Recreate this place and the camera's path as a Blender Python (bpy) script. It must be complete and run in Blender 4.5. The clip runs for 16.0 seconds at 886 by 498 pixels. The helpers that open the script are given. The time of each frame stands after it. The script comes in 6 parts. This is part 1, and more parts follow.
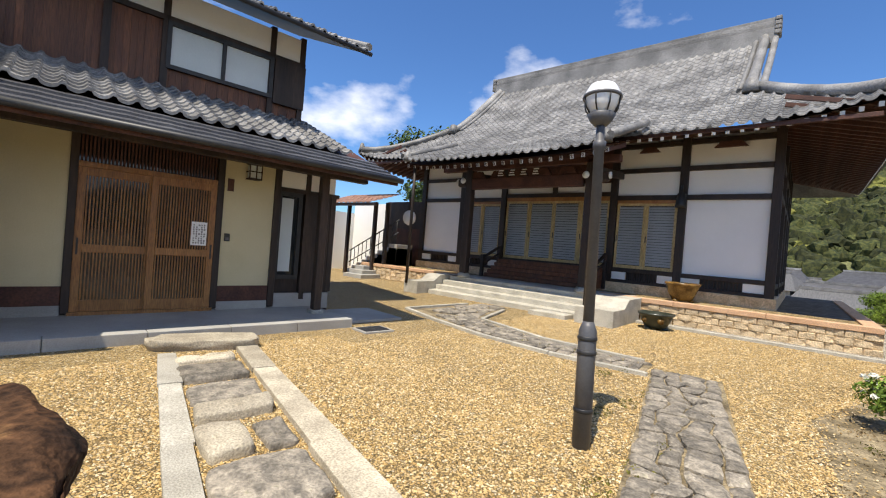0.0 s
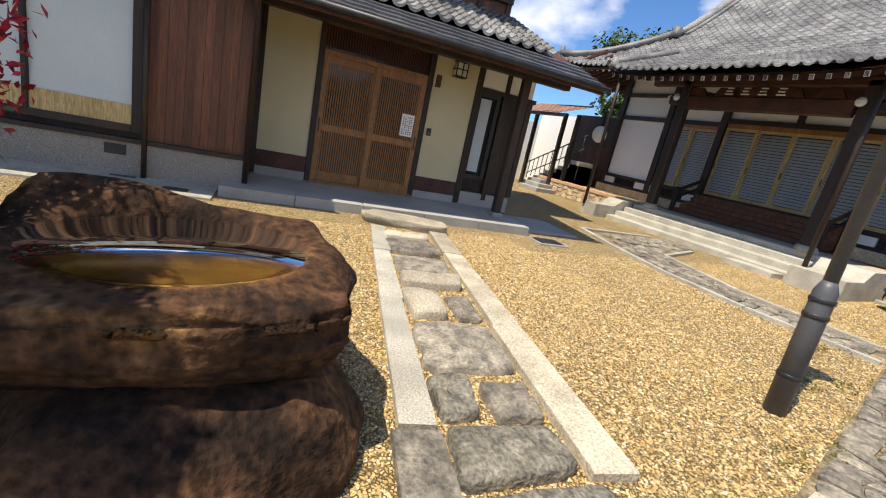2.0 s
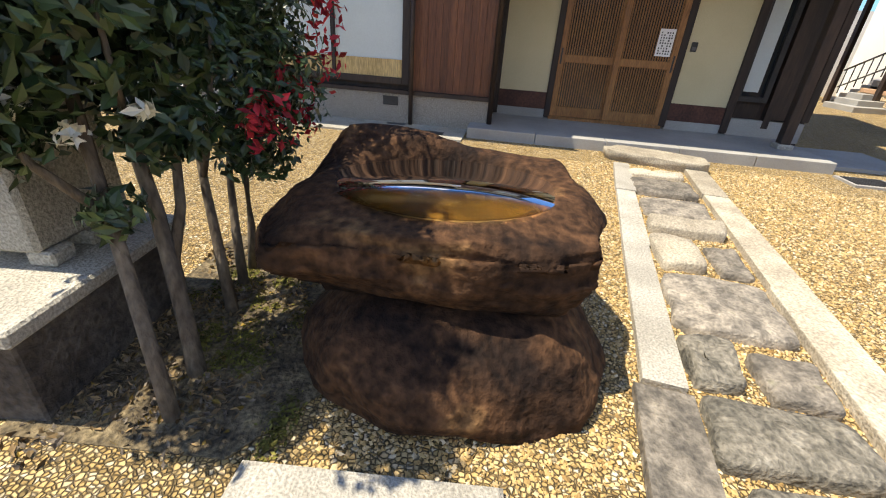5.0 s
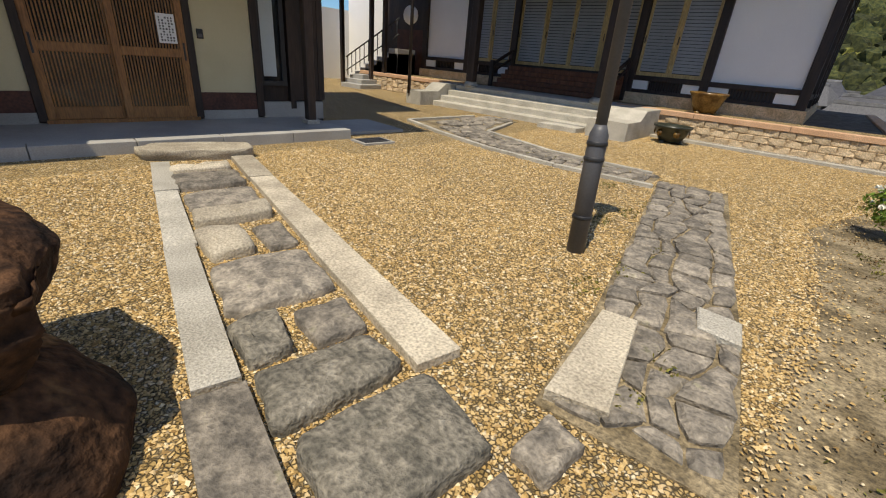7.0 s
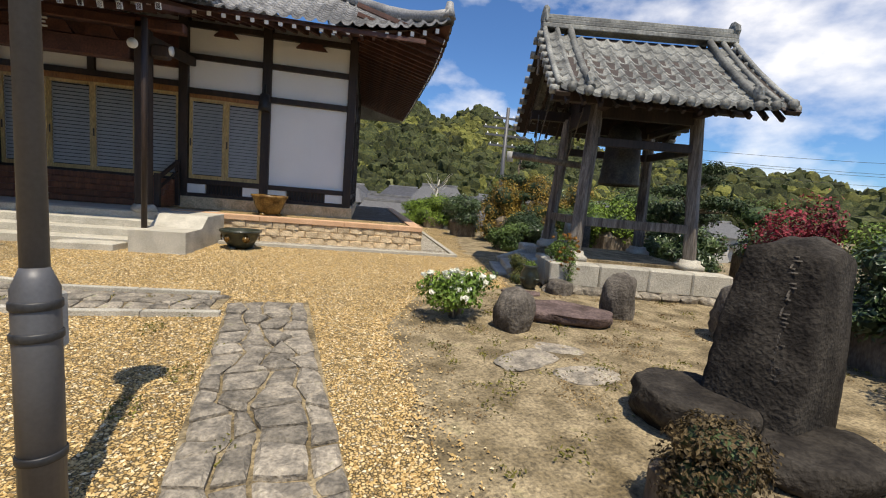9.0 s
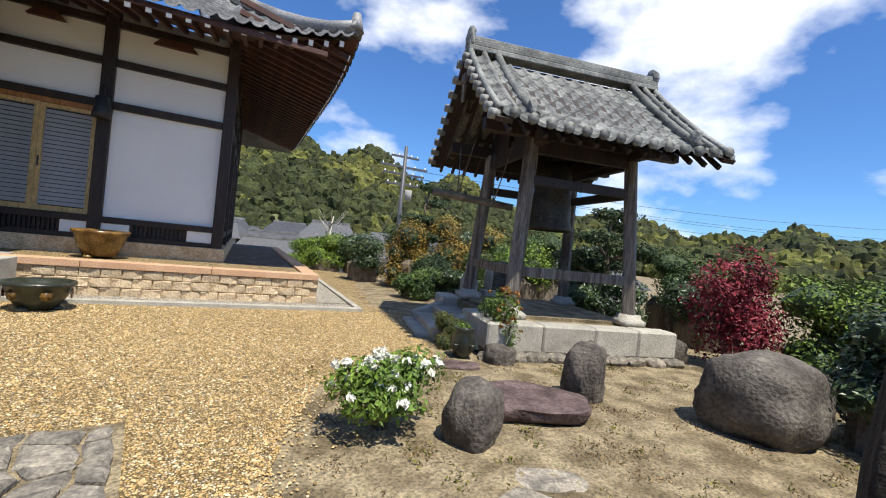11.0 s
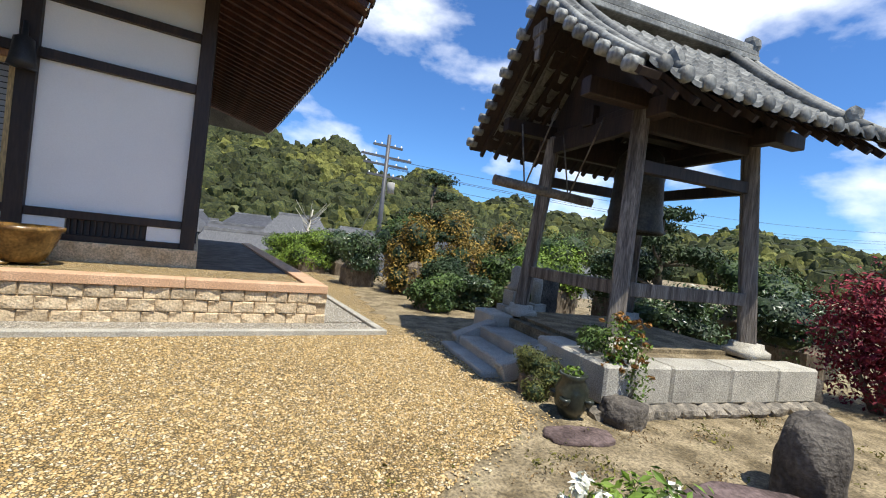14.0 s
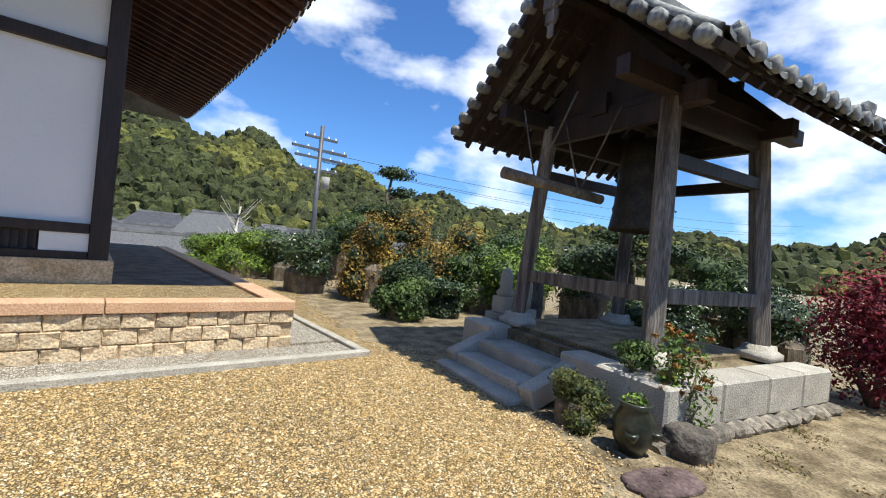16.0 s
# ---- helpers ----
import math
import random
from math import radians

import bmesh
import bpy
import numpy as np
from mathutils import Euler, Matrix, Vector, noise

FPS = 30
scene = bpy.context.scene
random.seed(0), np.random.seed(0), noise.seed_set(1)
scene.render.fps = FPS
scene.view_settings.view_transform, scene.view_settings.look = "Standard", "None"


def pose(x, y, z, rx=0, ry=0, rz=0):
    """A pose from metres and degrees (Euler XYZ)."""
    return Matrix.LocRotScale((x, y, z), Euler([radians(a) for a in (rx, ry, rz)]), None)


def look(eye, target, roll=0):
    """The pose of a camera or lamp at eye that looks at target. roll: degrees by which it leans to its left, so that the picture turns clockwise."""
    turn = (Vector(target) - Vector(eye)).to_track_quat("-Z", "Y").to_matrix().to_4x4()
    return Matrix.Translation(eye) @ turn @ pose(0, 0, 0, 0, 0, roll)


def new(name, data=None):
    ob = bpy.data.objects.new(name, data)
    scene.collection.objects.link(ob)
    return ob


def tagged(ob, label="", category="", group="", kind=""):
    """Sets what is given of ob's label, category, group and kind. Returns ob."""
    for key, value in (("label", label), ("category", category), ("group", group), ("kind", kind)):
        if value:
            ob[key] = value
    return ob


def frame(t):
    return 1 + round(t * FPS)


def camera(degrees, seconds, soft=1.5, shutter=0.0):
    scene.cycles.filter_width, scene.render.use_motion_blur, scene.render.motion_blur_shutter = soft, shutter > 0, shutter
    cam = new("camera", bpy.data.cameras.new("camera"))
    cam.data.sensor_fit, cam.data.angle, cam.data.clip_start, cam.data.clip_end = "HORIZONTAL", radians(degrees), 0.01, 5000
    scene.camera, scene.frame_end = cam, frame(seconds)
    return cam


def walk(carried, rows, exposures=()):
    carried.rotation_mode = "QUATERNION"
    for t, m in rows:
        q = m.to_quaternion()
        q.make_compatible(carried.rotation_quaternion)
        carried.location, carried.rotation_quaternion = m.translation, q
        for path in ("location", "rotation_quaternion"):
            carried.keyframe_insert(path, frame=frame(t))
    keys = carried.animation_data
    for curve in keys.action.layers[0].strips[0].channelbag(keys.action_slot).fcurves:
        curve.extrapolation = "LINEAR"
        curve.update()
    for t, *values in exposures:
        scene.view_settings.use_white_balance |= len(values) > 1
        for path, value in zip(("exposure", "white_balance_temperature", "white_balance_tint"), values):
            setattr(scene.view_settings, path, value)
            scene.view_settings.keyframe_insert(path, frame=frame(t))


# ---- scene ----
from mathutils.bvhtree import BVHTree

cam = camera(92.0, 16.0, 1.1)
PATH = [
    (0, (2.662, 1.784, 1.587), (1.377, 3.317, 1.576), 4.5),
    (0.5, (2.613, 1.750, 1.572), (1.253, 3.212, 1.471), 5.1),
    (1, (2.587, 1.709, 1.540), (1.144, 3.074, 1.311), 6.5),
    (1.5, (2.568, 1.632, 1.504), (1.022, 2.846, 1.139), 9.2),
    (2, (2.550, 1.532, 1.480), (0.876, 2.500, 0.969), 12.2),
    (2.5, (2.532, 1.477, 1.481), (0.763, 2.132, 0.815), 12.5),
    (3, (2.512, 1.417, 1.460), (0.706, 1.643, 0.632), 9.1),
    (3.2, (2.485, 1.463, 1.463), (0.688, 1.549, 0.588), 7.8),
    (5.3, (2.501, 1.456, 1.465), (0.725, 1.445, 0.545), 3.9),
    (5.5, (2.506, 1.475, 1.462), (0.727, 1.533, 0.549), 3.7),
    (6, (2.520, 1.564, 1.452), (0.783, 1.964, 0.545), 4.4),
    (6.5, (2.543, 1.735, 1.432), (0.985, 2.634, 0.556), 4.7),
    (7, (2.592, 2.007, 1.442), (1.446, 3.424, 0.619), 4.9),
    (7.5, (2.626, 2.424, 1.456), (1.951, 4.181, 0.782), 5.4),
    (8, (2.567, 2.758, 1.430), (2.372, 4.671, 0.880), 5.9),
    (8.5, (2.479, 3.133, 1.469), (2.708, 5.074, 1.044), 5.9),
    (9, (2.507, 3.551, 1.445), (2.890, 5.499, 1.202), 4.9),
    (9.5, (2.534, 3.935, 1.462), (3.204, 5.817, 1.370), 5.6),
    (9.7, (2.535, 4.104, 1.449), (3.290, 5.956, 1.404), 5.6),
    (11.8, (2.561, 5.908, 1.517), (3.481, 7.684, 1.513), 6.8),
    (12, (2.528, 6.045, 1.518), (3.480, 7.803, 1.520), 7.0),
    (12.5, (2.455, 6.457, 1.510), (3.415, 8.212, 1.519), 6.0),
    (13, (2.365, 6.843, 1.497), (3.250, 8.636, 1.492), 6.0),
    (13.5, (2.223, 7.204, 1.513), (3.159, 8.971, 1.479), 5.1),
    (14, (2.177, 7.567, 1.493), (3.176, 9.300, 1.469), 6.6),
    (14.5, (2.120, 7.893, 1.505), (3.156, 9.603, 1.479), 7.6),
    (15, (1.975, 8.203, 1.502), (3.123, 9.841, 1.472), 7.2),
    (15.5, (1.882, 8.508, 1.485), (3.085, 10.105, 1.453), 6.7),
    (16, (1.909, 8.827, 1.492), (3.189, 10.363, 1.487), 5.6),
]
walk(cam, [(t, look(eye, target, roll)) for t, eye, target, roll in PATH],
     [(0, 0.38, 6750, 10), (3, 0.36, 7000, 10), (5.5, 0.65, 7000, 10), (6.3, 0.36, 7000, 10), (7, -0.12, 7050, 10), (8, -0.36, 7050, 10), (8.5, -0.2, 7000, 10), (9, 0.1, 6900, 10), (9.5, 0.2, 6700, 10), (12, 0.36, 6350, 9), (16, 0.4, 6250, 8)])

# ---- light ----
SUN_EL, SUN_AZ = radians(66), math.atan2(0.16, -1.0)
world = bpy.data.worlds.new("sky")
scene.world = world
world.use_nodes = True
wn, wl = world.node_tree.nodes, world.node_tree.links
sky = wn.new("ShaderNodeTexSky")
sky.sky_type = "NISHITA"
sky.sun_disc = False
sky.sun_elevation = SUN_EL
sky.sun_rotation = SUN_AZ
sky.air_density, sky.dust_density, sky.ozone_density = 1.0, 0.2, 3.5
coord = wn.new("ShaderNodeTexCoord")
stretch = wn.new("ShaderNodeMapping")
stretch.inputs["Scale"].default_value = (1.0, 1.0, 1.9)
stretch.inputs["Location"].default_value = (0.35, 0.1, 0.2)
wl.new(coord.outputs["Generated"], stretch.inputs["Vector"])
cloud = wn.new("ShaderNodeTexNoise")
cloud.inputs["Scale"].default_value = 3.2
cloud.inputs["Detail"].default_value = 9
cloud.inputs["Roughness"].default_value = 0.52
wl.new(stretch.outputs["Vector"], cloud.inputs["Vector"])
ramp = wn.new("ShaderNodeValToRGB")
ramp.color_ramp.elements[0].position, ramp.color_ramp.elements[1].position = 0.53, 0.72
axis = wn.new("ShaderNodeSeparateXYZ")
wl.new(coord.outputs["Generated"], axis.inputs["Vector"])
drift = wn.new("ShaderNodeMath")
drift.operation = "MULTIPLY_ADD"
drift.inputs[1].default_value = 0.055
wl.new(axis.outputs["X"], drift.inputs[0])
wl.new(cloud.outputs["Fac"], drift.inputs[2])
wl.new(drift.outputs[0], ramp.inputs["Fac"])
tone = wn.new("ShaderNodeMix")
tone.data_type = "RGBA"
tone.inputs[7].default_value = (12.5, 12.5, 12.8, 1)
wl.new(ramp.outputs["Color"], tone.inputs[0])
clear = wn.new("ShaderNodeVectorMath")
clear.operation = "MULTIPLY"
clear.inputs[1].default_value = (0.70, 1.04, 1.45)
wl.new(sky.outputs["Color"], clear.inputs[0])
wl.new(clear.outputs["Vector"], tone.inputs[6])
wl.new(tone.outputs[2], wn["Background"].inputs["Color"])
wn["Background"].inputs["Strength"].default_value = 0.092

sun_data = bpy.data.lights.new("sun", "SUN")
sun_data.energy, sun_data.angle, sun_data.color = 5.0, radians(0.53), (1.0, 0.935, 0.82)
sun = new("sun", sun_data)
sun_from = Vector((math.sin(SUN_AZ) * math.cos(SUN_EL), math.cos(SUN_AZ) * math.cos(SUN_EL), math.sin(SUN_EL)))
sun.matrix_world = look(sun_from * 60, (0, 0, 0))


# ---- materials ----
def mat(name, c1, c2, scale=4.0, rough=0.8, bump=0.15, fine=60.0, metal=0.0, c3=None, vary=0.0, stretch=(1, 1, 1), fine_mix=0.35, bump_scale=None, spec=0.5):
    """Two-scale mottled surface: broad stains between c1 and c2, fine grain, relief; vary: lightness differs from piece to piece."""
    m = bpy.data.materials.new(name)
    m.use_nodes = True
    n, l = m.node_tree.nodes, m.node_tree.links
    b = n["Principled BSDF"]
    b.inputs["Roughness"].default_value = rough
    b.inputs["Metallic"].default_value = metal
    b.inputs["Specular IOR Level"].default_value = spec
    tc = n.new("ShaderNodeTexCoord")
    mp = n.new("ShaderNodeMapping")
    mp.inputs["Scale"].default_value = stretch
    l.new(tc.outputs["Object"], mp.inputs["Vector"])
    broad, grain = n.new("ShaderNodeTexNoise"), n.new("ShaderNodeTexNoise")
    for t, sc, det in ((broad, scale, 5), (grain, fine, 3)):
        t.inputs["Scale"].default_value = sc
        t.inputs["Detail"].default_value = det
        l.new(mp.outputs["Vector"], t.inputs["Vector"])
    r = n.new("ShaderNodeValToRGB")
    r.color_ramp.elements[0].position, r.color_ramp.elements[1].position = 0.36, 0.64
    r.color_ramp.elements[0].color, r.color_ramp.elements[1].color = (*c1, 1), (*c2, 1)
    if c3:
        e = r.color_ramp.elements.new(0.8)
        e.color = (*c3, 1)
    l.new(broad.outputs["Fac"], r.inputs["Fac"])
    g = n.new("ShaderNodeMapRange")
    g.inputs["From Min"].default_value, g.inputs["From Max"].default_value = 0.3, 0.7
    g.inputs["To Min"].default_value, g.inputs["To Max"].default_value = 1 - fine_mix, 1 + fine_mix
    l.new(grain.outputs["Fac"], g.inputs["Value"])
    mul = n.new("ShaderNodeVectorMath")
    mul.operation = "SCALE"
    l.new(r.outputs["Color"], mul.inputs[0])
    l.new(g.outputs["Result"], mul.inputs["Scale"])
    out = mul.outputs["Vector"]
    if vary:
        oi, geo, add = n.new("ShaderNodeObjectInfo"), n.new("ShaderNodeNewGeometry"), n.new("ShaderNodeMath")
        l.new(oi.outputs["Random"], add.inputs[0])
        l.new(geo.outputs["Random Per Island"], add.inputs[1])
        fr = n.new("ShaderNodeMath")
        fr.operation = "FRACT"
        l.new(add.outputs[0], fr.inputs[0])
        v = n.new("ShaderNodeMapRange")
        v.inputs["To Min"].default_value, v.inputs["To Max"].default_value = 1 - vary, 1 + vary
        l.new(fr.outputs[0], v.inputs["Value"])
        mv = n.new("ShaderNodeVectorMath")
        mv.operation = "SCALE"
        l.new(out, mv.inputs[0])
        l.new(v.outputs["Result"], mv.inputs["Scale"])
        out = mv.outputs["Vector"]
    l.new(out, b.inputs["Base Color"])
    if bump:
        bp = n.new("ShaderNodeBump")
        bp.inputs["Strength"].default_value = bump
        bp.inputs["Distance"].default_value = 0.02
        ad = n.new("ShaderNodeMath")
        l.new(broad.outputs["Fac"], ad.inputs[0])
        l.new(grain.outputs["Fac"], ad.inputs[1])
        l.new(ad.outputs[0], bp.inputs["Height"])
        l.new(bp.outputs["Normal"], b.inputs["Normal"])
    return m


def leafy(name, c1, c2, gloss=0.6):
    m = mat(name, c1, c2, 1.5, gloss, 0.0, 20, vary=0.45)
    b = m.node_tree.nodes["Principled BSDF"]
    b.inputs["Specular IOR Level"].default_value = 0.3
    return m


def pebbly(name, colours, scale, bump, patch=None):
    """Loose gravel: one colour and one dome of relief a pebble; patch: (colour, lower x edge, softness) of bare soil."""
    m = bpy.data.materials.new(name)
    m.use_nodes = True
    n, l = m.node_tree.nodes, m.node_tree.links
    b = n["Principled BSDF"]
    b.inputs["Roughness"].default_value = 0.85
    tc = n.new("ShaderNodeTexCoord")
    warp = n.new("ShaderNodeTexNoise")
    warp.inputs["Scale"].default_value = scale * 0.7
    mixv = n.new("ShaderNodeMix")
    mixv.data_type = "VECTOR"
    mixv.inputs[0].default_value = 0.012
    l.new(tc.outputs["Object"], warp.inputs["Vector"])
    l.new(tc.outputs["Object"], mixv.inputs[4])
    l.new(warp.outputs["Color"], mixv.inputs[5])
    vo, ve = n.new("ShaderNodeTexVoronoi"), n.new("ShaderNodeTexVoronoi")
    ve.feature = "DISTANCE_TO_EDGE"
    for v in (vo, ve):
        v.inputs["Scale"].default_value = scale
        l.new(mixv.outputs[1], v.inputs["Vector"])
    sep = n.new("ShaderNodeSeparateColor")
    l.new(vo.outputs["Color"], sep.inputs["Color"])
    r = n.new("ShaderNodeValToRGB")
    r.color_ramp.interpolation = "LINEAR"
    els = r.color_ramp.elements
    while len(els) < len(colours):
        els.new(0.5)
    for k, c in enumerate(colours):
        els[k].position = k / (len(colours) - 1)
        els[k].color = (*c, 1)
    l.new(sep.outputs["Red"], r.inputs["Fac"])
    big = n.new("ShaderNodeTexNoise")
    big.inputs["Scale"].default_value = 0.5
    big.inputs["Detail"].default_value = 6
    l.new(tc.outputs["Object"], big.inputs["Vector"])
    mr = n.new("ShaderNodeMapRange")
    mr.inputs["From Min"].default_value, mr.inputs["From Max"].default_value = 0.3, 0.7
    mr.inputs["To Min"].default_value, mr.inputs["To Max"].default_value = 0.85, 1.12
    l.new(big.outputs["Fac"], mr.inputs["Value"])
    # Darkens the colour towards pebble edges, in place of shade in the gaps.
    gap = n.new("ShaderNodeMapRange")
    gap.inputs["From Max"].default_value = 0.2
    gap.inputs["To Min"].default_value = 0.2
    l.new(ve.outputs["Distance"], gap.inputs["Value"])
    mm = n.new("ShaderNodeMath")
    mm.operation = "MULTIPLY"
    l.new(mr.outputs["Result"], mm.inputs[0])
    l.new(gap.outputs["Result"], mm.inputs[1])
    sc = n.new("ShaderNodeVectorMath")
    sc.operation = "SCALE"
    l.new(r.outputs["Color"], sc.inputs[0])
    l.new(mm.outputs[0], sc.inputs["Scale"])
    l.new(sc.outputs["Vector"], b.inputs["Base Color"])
    bp = n.new("ShaderNodeBump")
    bp.inputs["Strength"].default_value = bump
    bp.inputs["Distance"].default_value = 0.012
    l.new(gap.outputs["Result"], bp.inputs["Height"])
    l.new(bp.outputs["Normal"], b.inputs["Normal"])
    return m


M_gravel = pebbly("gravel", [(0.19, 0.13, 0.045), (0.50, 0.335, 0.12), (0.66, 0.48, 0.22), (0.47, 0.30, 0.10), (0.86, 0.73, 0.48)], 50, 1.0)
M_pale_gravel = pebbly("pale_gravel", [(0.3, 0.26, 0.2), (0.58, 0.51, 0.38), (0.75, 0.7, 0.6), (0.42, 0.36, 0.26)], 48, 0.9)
M_pebble = mat("loose_pebble", (0.9, 0.9, 0.9), (1.0, 1.0, 1.0), 30, 0.85, 0.0, 120, fine_mix=0.12)
pn, pl = M_pebble.node_tree.nodes, M_pebble.node_tree.links
island, tint = pn.new("ShaderNodeNewGeometry"), pn.new("ShaderNodeValToRGB")
pl.new(island.outputs["Random Per Island"], tint.inputs["Fac"])
for k, c in enumerate(((0.24, 0.145, 0.05), (0.52, 0.35, 0.13), (0.68, 0.5, 0.24), (0.48, 0.31, 0.11), (0.84, 0.71, 0.47))):
    e = tint.color_ramp.elements[0] if k == 0 else tint.color_ramp.elements[-1] if k == 4 else tint.color_ramp.elements.new(k / 4)
    e.color = (*c, 1)
pl.new(tint.outputs["Color"], pn["Principled BSDF"].inputs["Base Color"])
M_soil = mat("garden_soil", (0.13, 0.098, 0.05), (0.33, 0.262, 0.155), 3.2, 0.95, 1.0, 45, c3=(0.13, 0.13, 0.045), fine_mix=0.5)
M_bed = mat("leafy_garden_soil", (0.07, 0.053, 0.03), (0.2, 0.155, 0.085), 9, 0.95, 1.0, 45, c3=(0.26, 0.2, 0.1), fine_mix=0.6)
M_field = mat("field", (0.09, 0.11, 0.04), (0.16, 0.16, 0.07), 0.05, 0.95, 0.3, 2)
M_granite = mat("granite", (0.36, 0.335, 0.275), (0.48, 0.45, 0.375), 3, 0.8, 0.5, 80, vary=0.12)
M_concrete = mat("concrete", (0.30, 0.29, 0.265), (0.39, 0.38, 0.345), 1.2, 0.85, 0.1, 70, fine_mix=0.12)
M_slabstone = mat("slab_stone", (0.33, 0.285, 0.21), (0.50, 0.44, 0.33), 3, 0.85, 0.5, 60, vary=0.22)
M_paving = mat("paving_stone", (0.13, 0.115, 0.092), (0.31, 0.27, 0.21), 9, 0.85, 0.7, 45, c3=(0.22, 0.21, 0.12), vary=0.28)
M_mossy = mat("lichened_stone", (0.12, 0.11, 0.085), (0.24, 0.215, 0.165), 9, 0.9, 0.9, 40, c3=(0.36, 0.34, 0.28), fine_mix=0.5)
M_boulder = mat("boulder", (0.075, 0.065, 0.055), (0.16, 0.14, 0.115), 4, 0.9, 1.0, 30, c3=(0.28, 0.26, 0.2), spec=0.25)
M_purple = mat("purple_stone", (0.075, 0.052, 0.047), (0.16, 0.115, 0.105), 5, 0.9, 1.0, 30, spec=0.25)
M_basin = mat("iron_stained_stone", (0.016, 0.009, 0.006), (0.088, 0.043, 0.02), 2.8, 0.85, 1.0, 22, c3=(0.26, 0.145, 0.06), fine_mix=0.6, spec=0.2)
M_rust = mat("rust_stained_stone", (0.055, 0.032, 0.008), (0.20, 0.115, 0.022), 2.2, 0.6, 0.4, 25, c3=(0.24, 0.10, 0.02))
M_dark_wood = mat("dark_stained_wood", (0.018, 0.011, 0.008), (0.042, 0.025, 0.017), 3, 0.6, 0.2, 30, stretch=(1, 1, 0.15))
M_red_wood = mat("red_brown_wood", (0.055, 0.020, 0.013), (0.095, 0.036, 0.022), 3, 0.65, 0.2, 30)
M_plank = mat("stained_plank", (0.10, 0.035, 0.016), (0.17, 0.065, 0.028), 3, 0.55, 0.3, 25, stretch=(3, 3, 0.25), vary=0.25)
M_honey = mat("honey_wood", (0.24, 0.105, 0.03), (0.32, 0.15, 0.048), 3, 0.45, 0.1, 30, stretch=(2, 2, 0.3))
M_pale_wood = mat("pale_wood_frame", (0.42, 0.30, 0.12), (0.52, 0.38, 0.17), 3, 0.5, 0.1, 30, stretch=(2, 2, 0.3))
M_grey_wood = mat("weathered_wood", (0.075, 0.06, 0.048), (0.24, 0.21, 0.175), 4, 0.85, 0.6, 28, stretch=(3, 3, 0.2), fine_mix=0.5)
M_plaster = mat("white_plaster", (0.82, 0.82, 0.80), (0.87, 0.87, 0.85), 0.8, 0.85, 0.03, 60, fine_mix=0.03)
M_cream = mat("cream_plaster", (0.54, 0.48, 0.30), (0.60, 0.54, 0.35), 1.0, 0.9, 0.1, 90, fine_mix=0.06)
M_tile = mat("roof_tile", (0.13, 0.127, 0.123), (0.25, 0.245, 0.236), 1.2, 0.55, 0.12, 25, c3=(0.33, 0.32, 0.30), vary=0.25)
M_old_tile = mat("old_mossy_tile", (0.11, 0.11, 0.098), (0.24, 0.24, 0.215), 2.5, 0.6, 0.3, 22, c3=(0.22, 0.22, 0.18), vary=0.3)
M_slate = mat("dark_sheet_roof", (0.05, 0.05, 0.055), (0.08, 0.08, 0.085), 2, 0.5, 0.1, 30, vary=0.15)
M_pebbledash = mat("pebble_dash", (0.27, 0.24, 0.20), (0.40, 0.36, 0.30), 60, 0.9, 0.8, 110, fine_mix=0.4)
M_sandstone = mat("sandstone_block", (0.46, 0.33, 0.19), (0.60, 0.47, 0.30), 4, 0.9, 0.8, 40, c3=(0.4, 0.36, 0.3), vary=0.2)
M_coping = mat("terracotta_coping", (0.50, 0.30, 0.17), (0.60, 0.38, 0.23), 3, 0.85, 0.2, 60, vary=0.06)
M_metal = mat("grey_painted_metal", (0.085, 0.085, 0.09), (0.11, 0.11, 0.115), 3, 0.5, 0.03, 60, metal=0.2, fine_mix=0.08)
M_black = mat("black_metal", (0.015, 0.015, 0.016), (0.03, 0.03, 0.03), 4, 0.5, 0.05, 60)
M_bronze = mat("aged_bronze", (0.03, 0.026, 0.02), (0.07, 0.06, 0.042), 4, 0.55, 0.2, 30, metal=0.5)
M_glaze = mat("brown_glaze", (0.10, 0.05, 0.012), (0.26, 0.15, 0.04), 5, 0.25, 0.1, 30)
M_green_glaze = mat("dark_green_glaze", (0.018, 0.022, 0.016), (0.045, 0.05, 0.035), 5, 0.3, 0.1, 30)
M_white = mat("white_paint", (0.78, 0.78, 0.76), (0.82, 0.82, 0.80), 3, 0.5, 0.0, 40, fine_mix=0.02)
M_globe = mat("milk_glass", (0.80, 0.80, 0.78), (0.84, 0.84, 0.82), 3, 0.25, 0.0, 40, fine_mix=0.01)
M_blind = mat("closed_blind", (0.30, 0.31, 0.30), (0.36, 0.37, 0.36), 2, 0.6, 0.0, 40, fine_mix=0.05)
M_frost = mat("frosted_glass", (0.52, 0.58, 0.58), (0.60, 0.66, 0.66), 0.7, 0.25, 0.0, 40, fine_mix=0.03)
M_bark = mat("bark", (0.11, 0.085, 0.06), (0.22, 0.18, 0.13), 8, 0.9, 0.7, 40, stretch=(1, 1, 0.4))
M_dark_leaf = leafy("camellia_leaf", (0.028, 0.052, 0.018), (0.07, 0.11, 0.032), 0.38)
M_dark_leaf.node_tree.nodes["Principled BSDF"].inputs["Specular IOR Level"].default_value = 0.6
M_green_leaf = leafy("green_leaf", (0.035, 0.065, 0.015), (0.085, 0.135, 0.03))
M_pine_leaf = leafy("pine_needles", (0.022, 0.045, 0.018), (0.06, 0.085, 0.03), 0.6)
M_gold_leaf = leafy("golden_azalea_leaf", (0.15, 0.10, 0.018), (0.30, 0.20, 0.035))
